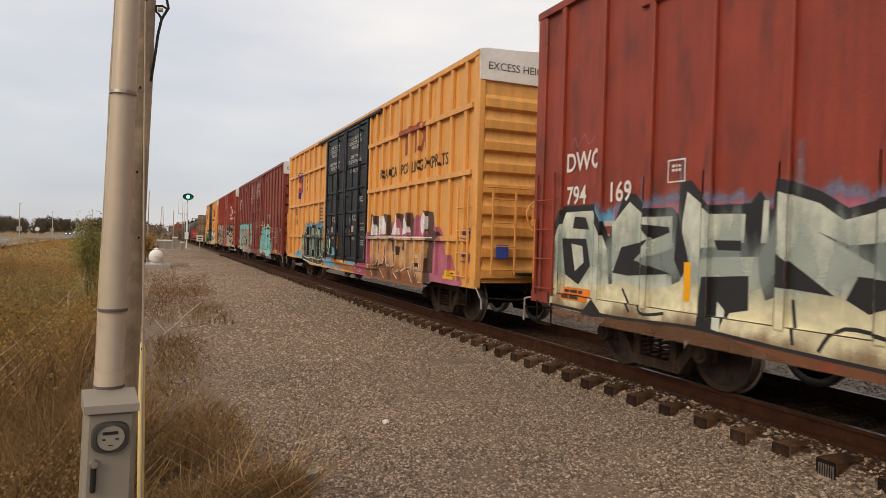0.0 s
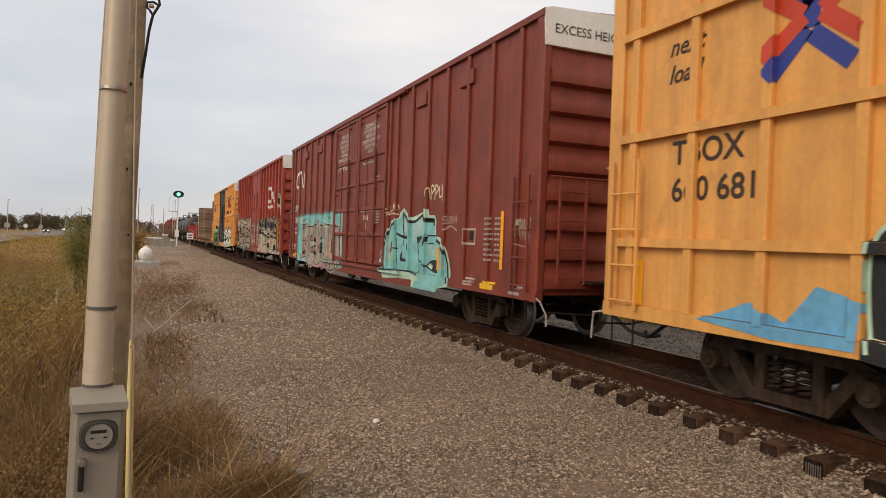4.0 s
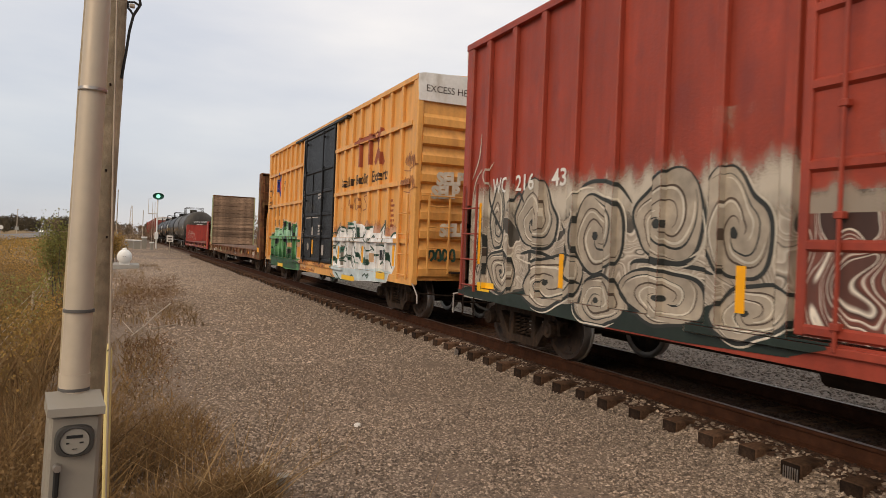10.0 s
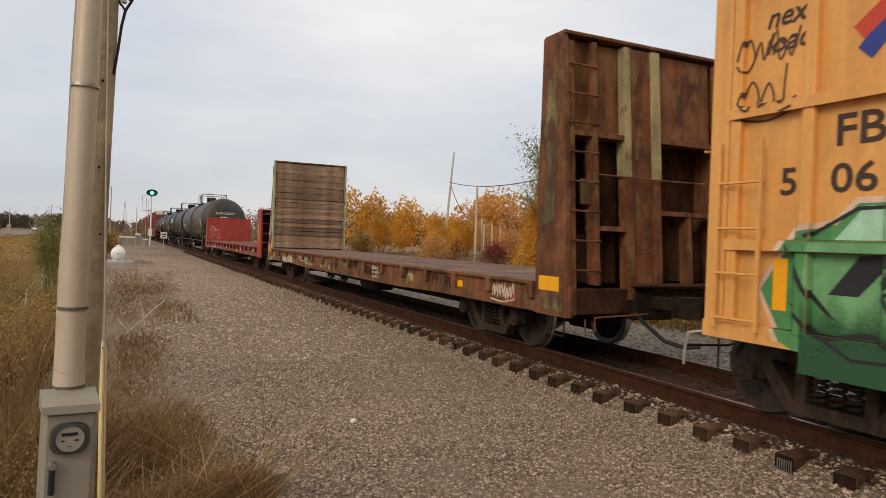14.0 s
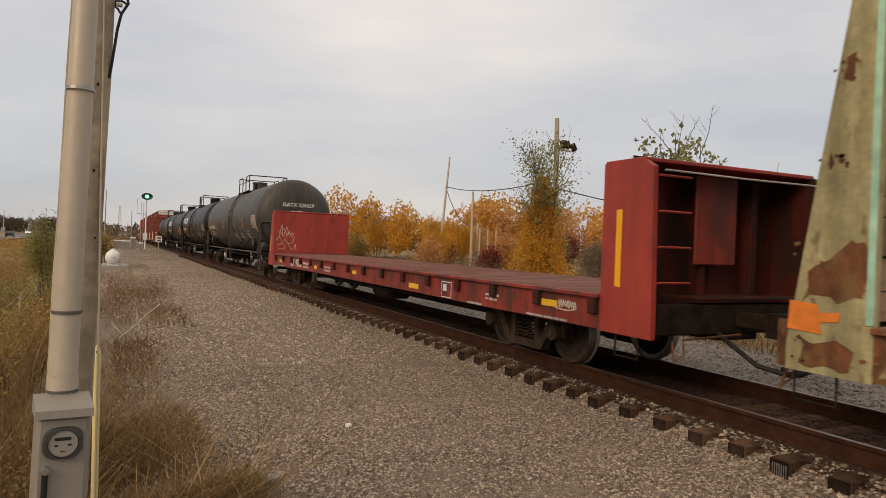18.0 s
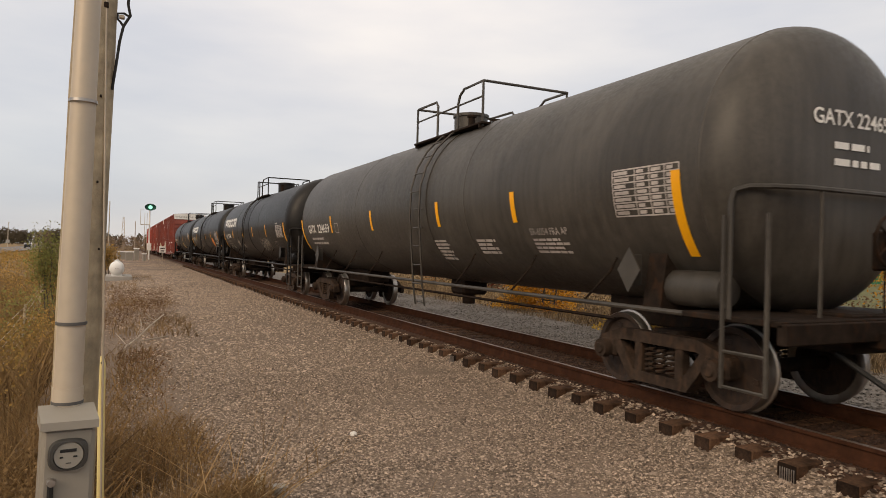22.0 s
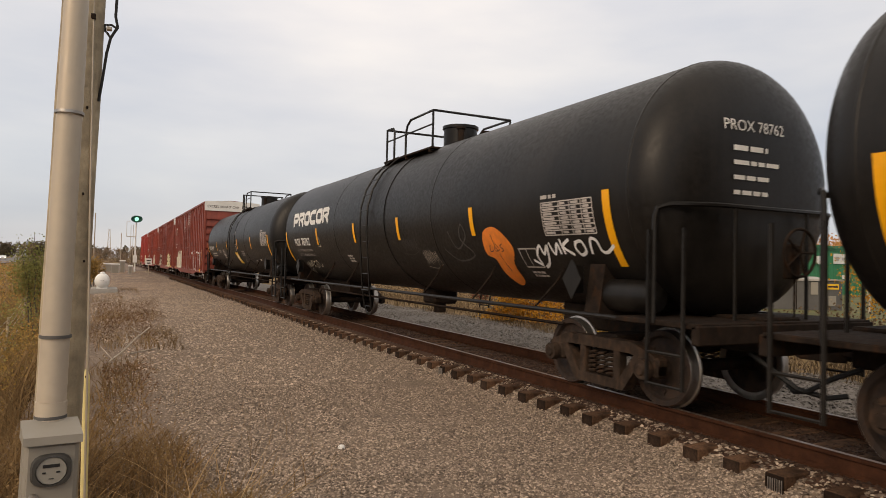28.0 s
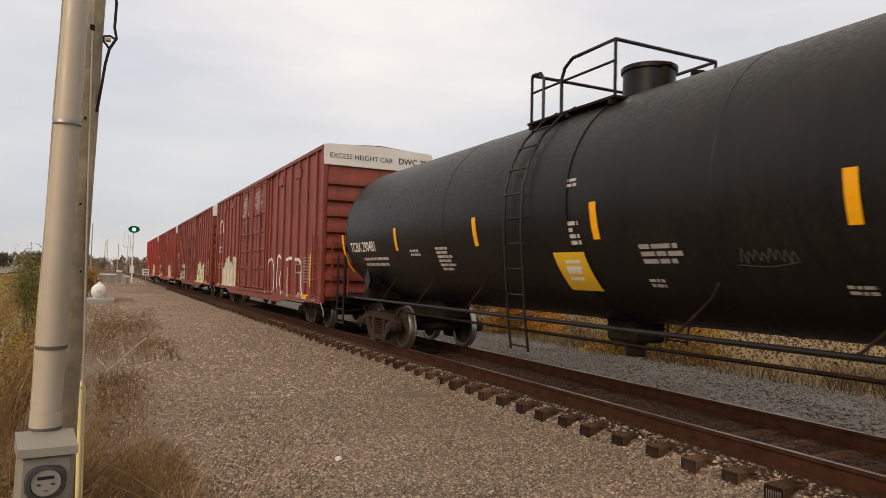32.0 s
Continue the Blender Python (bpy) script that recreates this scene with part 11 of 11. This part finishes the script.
M["leaf_grey"] = two_tone("bare_grey_twigs", (0.13, 0.095, 0.065), (0.34, 0.24, 0.165), 0.5, middle=(0.23, 0.16, 0.108), transmit=0.2)
M["leaf_poplar"] = two_tone("poplar_leaves", (0.13, 0.135, 0.06), (0.46, 0.42, 0.20), 0.5, middle=(0.28, 0.27, 0.12), transmit=0.4)
M["leaf_far"] = two_tone("far_wood", (0.07, 0.055, 0.036), (0.15, 0.115, 0.07), 0.03, middle=(0.105, 0.082, 0.05))


def stuff(name, v, f, material, label, category):
    return tagged(new(name, arrays(name, v, f, [M[material]])), label, category, kind="stuff")


v, f = blades(3400, field_of([(0.1, 0.95, 3.7, 5.4, 3), (0.0, 0.9, 5.4, 7.5, 1)], shelf, 0.9), (0.2, 0.66), 0.0032, (0.3, 1.0), 1)
stuff("dry_grass", v, f, "straw", "dry straw-coloured grass clump by the gravel", "grass")
v, f = blades(9000, field_of([(0.1, 0.98, 3.5, 5.6, 4), (-0.2, 0.8, 5.6, 8.5, 1)], shelf, 0.9), (0.08, 0.4), 0.0035, (0.5, 1.5), 2)
stuff("low_grass", v, f, "rusty_weed", "low brown tangled grass", "grass")
v, f = blades(26000, field_of([(-3.2, -0.1, 2.6, 9, 5), (-6, -0.3, 9, 20, 4)], land, 0.5), (0.3, 0.95), 0.0045, (0.1, 0.8), 3)
stuff("brown_weeds", v, f, "rusty_weed", "rust-brown weeds in the ditch", "weeds")
v, f = blades(2600, field_of([(-2.5, 0.0, 3.2, 9, 5)], land, 0.5), (0.6, 1.15), 0.003, (0.3, 1.0), 4)
stuff("straw_stalks", v, f, "straw", "tall dry stalks among the weeds", "weeds")
v, f = blades(22000, field_of([(-9, -0.8, 9, 24, 4), (-14, -1.4, 24, 50, 4)], land, 0.3), (0.5, 1.2), 0.009, (0.3, 0.9), 33)
stuff("golden_stalks", v, f, "rusty_weed", "golden-brown stalks filling the ditch", "weeds")
v, f = blades(4600, field_of([(-0.6, 0.6, 8.5, 14, 2), (-0.2, 1.7, 16, 30, 3), (-0.8, 0.8, 20, 40, 2), (0.6, 1.8, 40, 48, 1)], shelf, 0.5), (0.08, 0.4), 0.006, (0.3, 1.1), 5)
stuff("verge_weeds", v, f, "rusty_weed", "sparse brown weeds on the edge of the gravel", "weeds")
v, f = leafy_mass(16000, [(-0.3, 1.2, 17.5, 22, 3), (-0.2, 1.8, 22, 31, 5), (0.0, 0.7, 9, 13, 1)], shelf, 0.5, 0.022, 36, 0.8)
stuff("brown_brush", v, f, "russet_brush", "low dark-brown brush creeping over the gravel", "weeds")
v, f = leafy_mass(9000, [(-0.2, 1.3, 4.5, 12, 3), (-0.2, 1.6, 12, 26, 3), (1.3, 2.2, 6, 22, 0.6)], shelf, 0.035, 0.03, 39, 0.6)
stuff("dead_leaves", v, f, "rusty_weed", "thin litter of dead brown leaves on the gravel", "leaf litter")
v, f = blades(160, field_of([(0.3, 2.2, 4.5, 14, 1)], shelf, 0.9), (0.25, 0.6), 0.003, (0.1, 0.4), 35)
stuff("lone_stems", v, f, "rusty_weed", "thin bare stems standing in the gravel", "weeds")


v, f = blades(150, field_of([(0.1, 1.0, 3.6, 5.2, 1)], shelf, 0.9), (0.55, 0.95), 0.0042, (0.5, 1.3), 38)
stuff("straw_strands", v, f, "pale_straw", "long pale straw strands arching over", "grass")
v, f = leafy_mass(16000, [(0.12, 1.0, 3.7, 5.4, 3), (-0.1, 0.8, 5.4, 7.2, 1)], shelf, 0.42, 0.018, 31, 0.9)
stuff("feathery_weeds", v, f, "rusty_weed", "feathery brown weeds gone to seed by the meter post", "weeds")
v, f = leafy_mass(46000, [(-3.5, -0.15, 3.0, 9.5, 1)], land, 0.95, 0.02, 32, 0.7)
stuff("feathery_weeds", v, f, "rusty_weed", "feathery straw-brown weeds in the near ditch", "weeds")
v, f = leafy_mass(130000, [(-9, -1.0, 9, 22, 4), (-14, -1.6, 22, 48, 4)], land, 1.4, 0.034, 6)
stuff("golden_weeds", v, f, "golden_weed", "golden-brown goldenrod filling the ditch", "weeds")
v, f = leafy_mass(36000, [(-12, -2.5, 12, 45, 4)], land, 1.55, 0.045, 7, 0.2)
stuff("rusty_brush", v, f, "rusty_weed", "rusty brush filling the ditch", "weeds")
v, f = leafy_mass(16000, [(-9, -1.4, 10, 30, 4)], lambda x, y: land(x, y) - 0.25, 1.5, 0.05, 37, 0.16)
stuff("green_brush", v, f, "leaf_green", "still-green leafy patches among the weeds", "weeds")
v, f = leafy_mass(26000, [(-16, -1.5, 48, 130, 1)], land, 1.5, 0.13, 8, 0.1)
stuff("far_brush", v, f, "golden_weed", "golden brush along the highway", "weeds")
v, f = blades(9000, field_of([(12.5, 15.5, 3, 20, 3), (12.5, 17, 20, 45, 2)], lambda x, y: GROUND - 0.05, 0.4), (0.3, 0.8), 0.01, (0.3, 1.0), 9)
stuff("roadside_weeds", v, f, "dark_brush", "brown weeds beyond the service road", "weeds")
v, f = leafy_mass(60000, [(12.8, 20, 5, 24, 2), (14, 30, 24, 60, 4)], lambda x, y: GROUND - 0.05, 1.5, 0.065, 10)
stuff("roadside_brush", v, f, "dark_brush", "dark brown brush beyond the service road", "brush")


def limbs(b, base, top, r, rng, depth, ends, spread=0.55):
    """A tapering stem with side shoots; the shoots' ends are gathered for the leaves."""
    base, top = Vector(base), Vector(top)
    mid = (base + top) / 2 + Vector((rng.uniform(-1, 1), rng.uniform(-1, 1), 0)) * (top - base).length * 0.05
    b.rod(base, mid, r, r * 0.7, 6)
    b.rod(mid, top, r * 0.7, r * 0.25, 6)
    for t in (0.35, 0.55, 0.75, 0.9, 1.0):
        ends.append(base + (top - base) * t)
    if depth:
        n = 7 if depth == 2 else 4
        for i in range(n):
            t = 0.25 + 0.7 * (i + rng.random()) / n
            p = base + (top - base) * t
            length = (top - base).length * (0.5 - 0.28 * t) * rng.uniform(0.7, 1.3)
            a = rng.uniform(0, 6.283)
            q = p + Vector((math.cos(a) * spread, math.sin(a) * spread, rng.uniform(0.5, 0.9))) * length
            limbs(b, p, q, r * 0.4, rng, depth - 1, ends, spread)


def tree(name, label, x, y, high, trunk, seed, groups, stems=1, spread=0.55, z=GROUND - 0.1, cones=()):
    """A tree: trunk and limbs, then leaves on the limbs. groups: (material, count, size, how far from a limb, lowest, highest share of the height)."""
    rng = random.Random(seed)
    t = thing(name, label, "tree" if name == "tree" else "shrub", at=pose(x, y, z))
    b, ends = Build(), []
    for s in range(stems):
        a = s * 2.4 + rng.random()
        limbs(b, (0.12 * s, 0, 0), (0.1 * high * math.cos(a) * (s > 0), 0.1 * high * math.sin(a) * (s > 0), high * rng.uniform(0.85, 1.0)), trunk, rng, 2, ends, spread)
    part("trunk", b, "bark", t)
    pts = np.array([tuple(e) for e in ends])
    for k, (m, n, size, reach, low, top) in enumerate(groups):
        sel = pts[(pts[:, 2] >= low * high) & (pts[:, 2] <= top * high)]
        g = np.random.default_rng(seed + k)
        p = sel[g.integers(0, len(sel), n)] + g.normal(size=(n, 3)) * reach
        p = p[p[:, 2] > 0.05]
        v, f = scatter_leaves(p, size, seed + k)
        part("crown", arrays("crown", v, f, [M[m]]), [], t)
    for k, (m, n, size, r, low, top) in enumerate(cones):      # fuller foliage that narrows upwards
        g = np.random.default_rng(seed + 90 + k)
        u, a = g.uniform(0, 1, n) ** 1.5, g.uniform(0, 6.283, n)
        lobe = 1 + 0.3 * np.sin(3 * a + 9 * u) * np.cos(11 * u) + g.normal(size=n) * 0.12
        q = r * (1 - 0.85 * u) * np.sqrt(g.uniform(0.15, 1, n)) * lobe
        v, f = scatter_leaves(np.stack([q * np.cos(a), q * np.sin(a), low + (top - low) * u], 1), size, seed + k)
        part("crown", arrays("crown", v, f, [M[m]]), [], t)
    return t


tree("tree", "young poplar, sparse grey-green leaves above, golden below", 14.1, 14.1, 5.5, 0.035, 21, [("leaf_poplar", 900, 0.13, 0.1, 0.42, 1.0), ("leaf_gold", 3000, 0.06, 0.3, 0.0, 0.5)], 5, 0.6, cones=[("olive_gold", 22000, 0.065, 1.75, 0.1, 3.5)])
tree("tree", "slender tree with bright golden leaves, green at the top", 14.4, 21.2, 6.3, 0.04, 22, [("leaf_poplar", 1500, 0.09, 0.2, 0.5, 1.0), ("leaf_green", 3600, 0.055, 0.3, 0.45, 0.97)], 4, 0.42, cones=[("leaf_gold", 23000, 0.07, 1.45, 0.2, 4.9), ("golden_weed", 3000, 0.07, 1.4, 0.1, 2.2)])
tree("tree", "leafy young tree by the service road", 15.9, 8.9, 4.9, 0.035, 23, [("leaf_poplar", 2600, 0.07, 0.28, 0.3, 1.0), ("leaf_gold", 5000, 0.05, 0.3, 0.0, 0.5)], 4, 0.5)
tree("shrub", "green shrub at the edge of the ditch", -1.72, 20.5, 2.5, 0.02, 24, [("leaf_green", 3400, 0.05, 0.18, 0.15, 0.92), ("golden_weed", 500, 0.04, 0.2, 0.0, 0.6), ("leaf_grey", 160, 0.05, 0.06, 0.85, 1.0)], 3, 0.34)
tree("shrub", "rounded brown-green bush beside the gravel", -0.9, 52.0, 1.9, 0.03, 25, [("golden_weed", 1500, 0.1, 0.25, 0.0, 1.0)], 3, 0.6)
for k, (x, y, h, m, wide) in enumerate(((23, 38, 3.0, "leaf_orange", 0.5), (19, 33, 1.9, "leaf_red", 0.4), (22.5, 46, 2.4, "leaf_red", 0.5), (20, 42, 3.3, "leaf_gold", 0.5), (26, 50, 4.2, "leaf_gold", 0.6), (29, 62, 5.4, "leaf_gold", 0.7), (33, 60, 4.6, "leaf_orange", 0.7), (24, 30, 2.4, "leaf_grey", 0.5), (27, 33, 2.7, "leaf_grey", 0.5), (30, 36, 3.1, "leaf_orange", 0.5), (18.5, 27, 2.1, "leaf_grey", 0.4), (21, 24, 2.2, "golden_weed", 0.5), (25, 22.5, 1.9, "leaf_grey", 0.5), (17.5, 38, 2.5, "leaf_orange", 0.5), (33, 46, 3.8, "leaf_grey", 0.6), (21, 57, 4.4, "leaf_gold", 0.6), (37, 50, 3.6, "leaf_red", 0.6), (16.5, 49, 2.6, "golden_weed", 0.5))):
    tree("shrub", "autumn shrub beyond the service road, " + {"leaf_orange": "orange", "leaf_red": "dull red", "leaf_gold": "golden", "leaf_grey": "nearly bare", "golden_weed": "olive and gold"}[m], x, y, h, 0.04, 40 + k, [(m, 9000, 0.075, 0.3, 0.0, 0.85)], 4, wide)


def wood(name, label, a, c, n, high, deep, size, material, seed, gap=0.35):
    """A far belt of trees from a to c as one mesh: many overlapping crowns of uneven height, each full of leaves."""
    rng = np.random.default_rng(seed)
    k = max(12, int(math.dist(a, c) / (high * 0.13)))
    t = np.sort(rng.uniform(0, 1, k))
    swell = np.array([noise.noise((s * math.dist(a, c) * 0.05, seed, 0.0)) for s in t])
    tall = high * np.clip(0.72 + 0.5 * swell + rng.uniform(-0.16, 0.16, k), gap, 1.15)
    pick = rng.choice(k, n, p=tall / tall.sum())
    d = rng.normal(size=(n, 3))
    d /= np.linalg.norm(d, axis=1, keepdims=True)
    d *= rng.uniform(0.35, 1, (n, 1)) ** 0.5 * (1 + 0.18 * np.sin(7 * d[:, :1] + pick[:, None]) * np.cos(6 * d[:, 2:]))
    h = tall[pick]
    wide = h * rng.uniform(0.24, 0.36, k)[pick]
    x = a[0] + (c[0] - a[0]) * t[pick] + rng.normal(size=k)[pick] * deep + d[:, 0] * wide
    y = a[1] + (c[1] - a[1]) * t[pick] + rng.normal(size=k)[pick] * deep + d[:, 1] * wide
    z = GROUND + np.clip(h * (0.55 + 0.46 * d[:, 2]), 0.05, None)
    v, f = scatter_leaves(np.stack([x, y, z], 1), size, seed)
    return stuff(name, v, f, material, label, "woods")


wood("autumn_wood", "belt of golden and orange autumn trees", (30, 92), (120, 88), 60000, 11.2, 2.0, 0.34, "leaf_gold", 61)
wood("autumn_wood", "belt of orange-brown autumn trees", (45, 88), (150, 72), 70000, 11.0, 2.5, 0.34, "leaf_orange", 62)
wood("bare_wood", "belt of nearly bare brown trees", (25, 100), (150, 88), 50000, 8.0, 2.0, 0.32, "leaf_grey", 63)
wood("bare_wood", "brown wood behind the signal", (-6, 175), (14, 150), 14000, 5.6, 3.0, 0.2, "leaf_grey", 64)
wood("bare_wood", "brown brush along the track", (-4.5, 70), (-2.5, 165), 14000, 2.7, 0.8, 0.14, "leaf_grey", 65)
wood("bare_wood", "nearly bare brown trees between the track and the autumn belt", (13, 150), (34, 94), 22000, 6.5, 2.5, 0.26, "leaf_grey", 70)
wood("far_wood", "dark line of far woods across the fields", (-190, 460), (-18, 520), 45000, 13, 8, 0.7, "leaf_far", 66)
wood("far_wood", "dark line of woods to the horizon", (-20, 480), (30, 480), 8000, 11, 8, 0.8, "leaf_far", 67)
wood("far_wood", "brown wood beside the highway", (-75, 240), (-48, 330), 30000, 8.5, 4, 0.36, "leaf_far", 68)
wood("far_wood", "autumn wood that closes the view to the east", (100, 80), (150, -120), 6000, 8, 4, 0.9, "leaf_orange", 69)


# ---- across the track: poles, wires, building, cabinets, fence ----
def floodlight(parent, x, y, z, a):
    part("floodlight", Build().box(-0.28, 0.28, -0.12, 0.12, -0.2, 0.2, 0.03), "under", parent, at=pose(x, y, z, -25, 0, a))


p1 = thing("utility_pole", "bare wooden utility pole with two floodlights", "utility pole", "utility poles")
part("pole", Build().rod((20.9, 29.4, -0.6), (20.7, 29.4, 8.55), 0.17, 0.12, 12), "pale_pole", p1)
part("arm", Build().box(20.7, 21.5, 29.25, 29.33, 6.85, 6.93, 0.01), "galv", p1)
floodlight(p1, 21.15, 29.2, 7.2, 10)
floodlight(p1, 21.75, 29.3, 7.1, 60)
p2 = thing("utility_pole", "pale leaning pole with a trailing wire", "utility pole", "utility poles")
part("pole", Build().rod((25.8, 54, -0.6), (26.6, 54, 9.6), 0.14, 0.07, 10), "galv", p2)
p3 = thing("utility_pole", "slim pale steel pole in the brush", "utility pole", "utility poles")
part("pole", Build().rod((23.7, 44, -0.6), (23.7, 44, 5.7), 0.1, 0.08, 10), "galv", p3)
p4 = thing("utility_pole", "pole with floodlights and an aerial beside the green building", "utility pole", "utility poles")
part("pole", Build().rod((47.2, 36.9, -0.6), (47.4, 36.9, 8.4), 0.2, 0.15, 12), "pale_pole", p4)
part("aerial", Build().pipe([(47.4, 36.9, 8.4), (47.6, 36.9, 9.3)], 0.03, 5), "galv", p4)
floodlight(p4, 46.9, 36.7, 7.2, -30)
floodlight(p4, 47.9, 36.7, 7.4, 30)
for k, (x, y, h) in enumerate(((27.5, 50, 3.6), (30.5, 55, 3.4), (32.5, 57, 3.4), (34.0, 58, 3.3))):
    s = thing("fence_post", "pale post standing in the brush", "post", "posts in the brush")
    part("post", Build().rod((x, y, -0.6), (x, y, h), 0.09, 0.08, 8), "galv", s)


def wire(a, c, sag, n=16):
    return [(a[0] + (c[0] - a[0]) * i / n, a[1] + (c[1] - a[1]) * i / n, a[2] + (c[2] - a[2]) * i / n - sag * 4 * (i / n) * (1 - i / n)) for i in range(n + 1)]


for a, c, sag in (((26.3, 54, 6.9), (20.8, 29.4, 5.4), 0.5), ((20.8, 29.4, 4.9), (47.3, 36.9, 6.2), 1.0), ((26.3, 54, 6.9), (28.8, 54, 3.6), 0.8)):
    tagged(part("overhead_wire", Build().pipe(wire(a, c, sag), 0.03, 5), "rubber"), "thin black overhead wire, sagging", "wire", "overhead wires")

hall = thing("green_building", "low green metal-sided utility building", "building", at=pose(56, 41.6, -0.5, 0, 0, 4))
prof = []
for i in range(88):
    x = i * 0.28
    prof += [(x, 0.0), (x + 0.06, -0.05), (x + 0.16, -0.05), (x + 0.22, 0.0)]
prof += [(24.64, 0.0), (36.0, 8.0), (11.4, 8.0)]
part("wall", Build().slab(prof, "z", 0, 4.6), "bldg_green", hall, smooth=0)
part("roof", Build().slab([(-0.2, -0.25), (24.9, -0.25), (36.3, 8.2), (11.2, 8.2)], "z", 4.6, 4.85), "bldg_green", hall)
part("trim", Build().box(-0.05, 24.7, -0.12, -0.06, 4.4, 4.6, 0.01), "bldg_green", hall)
d = part("door", Build().box(9.3, 11.9, -0.14, -0.06, 0.0, 2.6, 0.02), "bldg_green", hall)
part("sign", Build().box(9.7, 10.2, -0.16, -0.145, 1.6, 2.0, 0.005).box(10.6, 11.1, -0.16, -0.145, 1.5, 2.0, 0.005), "white", d)
part("lamp", Build().lathe([(0, 0), (0.05, 0.42), (0.3, 0.38), (0.42, 0.0)][::-1], 16, "y", (5.2, -0.5, 3.4)), "tank_white", hall)
part("sign", Build().box(8.2, 11.6, -0.16, -0.1, 3.1, 4.1, 0.01), "white", hall)
part("lettering", Build().box(9.6, 11.2, -0.175, -0.162, 3.45, 3.75, 0.002).box(8.5, 9.1, -0.175, -0.162, 3.4, 3.8, 0.002), "letter_dim", hall)
for x in (14.2, 14.7, 15.3):
    part("pipe", Build().rod((x, -0.25, 0), (x, -0.25, 2.0 - 0.3 * (x > 15)), 0.06, n=8), "galv", hall)
part("lamp", Build().box(10.1, 10.5, -0.3, -0.1, 2.75, 2.95, 0.02), "under", hall)

gen = thing("generator_enclosure", "dark grey equipment enclosure with a pale roof", "enclosure", at=pose(32.0, 25.9, -0.55, 0, 0, -40))
part("body", Build().box(0, 3.7, 0, 2.0, 0.0, 1.75, 0.03), "cab_grey", gen)
part("roof", Build().slab([(-0.1, 1.75), (2.2, 1.75), (2.2, 1.86), (1.05, 1.98), (-0.1, 1.86)], "x", -0.1, 3.8), "concrete", gen)
for x in (1.25, 2.5):
    part("seam", Build().box(x - 0.02, x + 0.02, -0.02, 0.0, 0.1, 1.7, 0.004), "under", gen)
part("vent", Build().box(-0.35, 0.05, 0.2, 0.8, 1.1, 1.6, 0.03), "galv", gen)
part("panel", Build().box(3.2, 3.55, -0.06, 0, 1.0, 1.7, 0.01), "paint_grey", gen)
kiosk = thing("control_cabinet", "grey control cabinet with a yellow warning sign", "cabinet", at=pose(35.1, 23.6, -0.55, 0, 0, -20))
part("body", Build().box(0, 1.2, 0, 0.9, 0, 1.75, 0.03), "cab_grey", kiosk)
part("roof", Build().box(-0.06, 1.26, -0.06, 0.96, 1.75, 1.85, 0.02), "paint_grey", kiosk)
part("warning_sign", Build().box(0.25, 0.95, -0.03, -0.005, 1.3, 1.6, 0.004), "label_yellow", kiosk)
part("lettering", Build().box(0.32, 0.88, -0.04, -0.032, 1.4, 1.5, 0.002), "letter_dark", kiosk)
part("panel", Build().box(0.35, 0.8, -0.03, -0.005, 0.4, 0.95, 0.004), "paint_grey", kiosk)

fence = thing("pipe_fence", "low pipe rail fence round the equipment", "fence")
pts = [(24, 29), (28, 30.5), (32, 31.5), (36.3, 31.3)]
more = [(36.0, 21.6), (39.5, 20.0), (43, 18.6)]
for line in (pts, more):
    for x, y in line:
        part("post", Build().rod((x, y, -0.6), (x, y, 0.62), 0.05, n=8), "galv", fence)
    part("top_rail", Build().pipe([(x, y, 0.58) for x, y in line], 0.04, 6), "galv", fence)
sheet("yard", [26, 32, 40, 52, 66, 80], [12, 18, 24, 30, 36, 41], lambda x, y: GROUND + 0.06 + uneven(x, y, 0.03), M["yard"], label="green-brown mown grass yard by the building", category="yard")
beacon = thing("wind_cone_mast", "short dark post with a pale top before the trees", "post")
part("post", Build().rod((46.0, 38.5, -0.5), (46.0, 38.5, 4.2), 0.07, n=8), "under", beacon)
part("top", Build().lathe([(0, 0.25), (0.5, 0.06), (1.2, 0.03), (1.25, 0.0)], 10, "z", (46.0, 38.5, 4.2)), "white", beacon)


# ---- what moves ----
def motions():
    times = [0, 2, 4, 6, 8, 10, 12, 14, 16, 18, 20, 22, 24, 26, 28, 30, 32]
    for car, middle in TRAIN:
        walk(car, [(t, pose(TRACK_X, middle - travel(t), 0)) for t in times])
    ticks = [k / 10 for k in range(321)]
    turns = [math.degrees(travel(t) / WHEEL_R) for t in ticks]
    for w, y in WHEELSETS:
        walk(w, [(t, pose(0, y, WHEEL_R, a)) for t, a in zip(ticks, turns)])
    for vehicle, start, end, path in VEHICLES:
        walk(vehicle, [(0, path(start)), (16, path((start + end) / 2)), (32, path(end))])


motions()
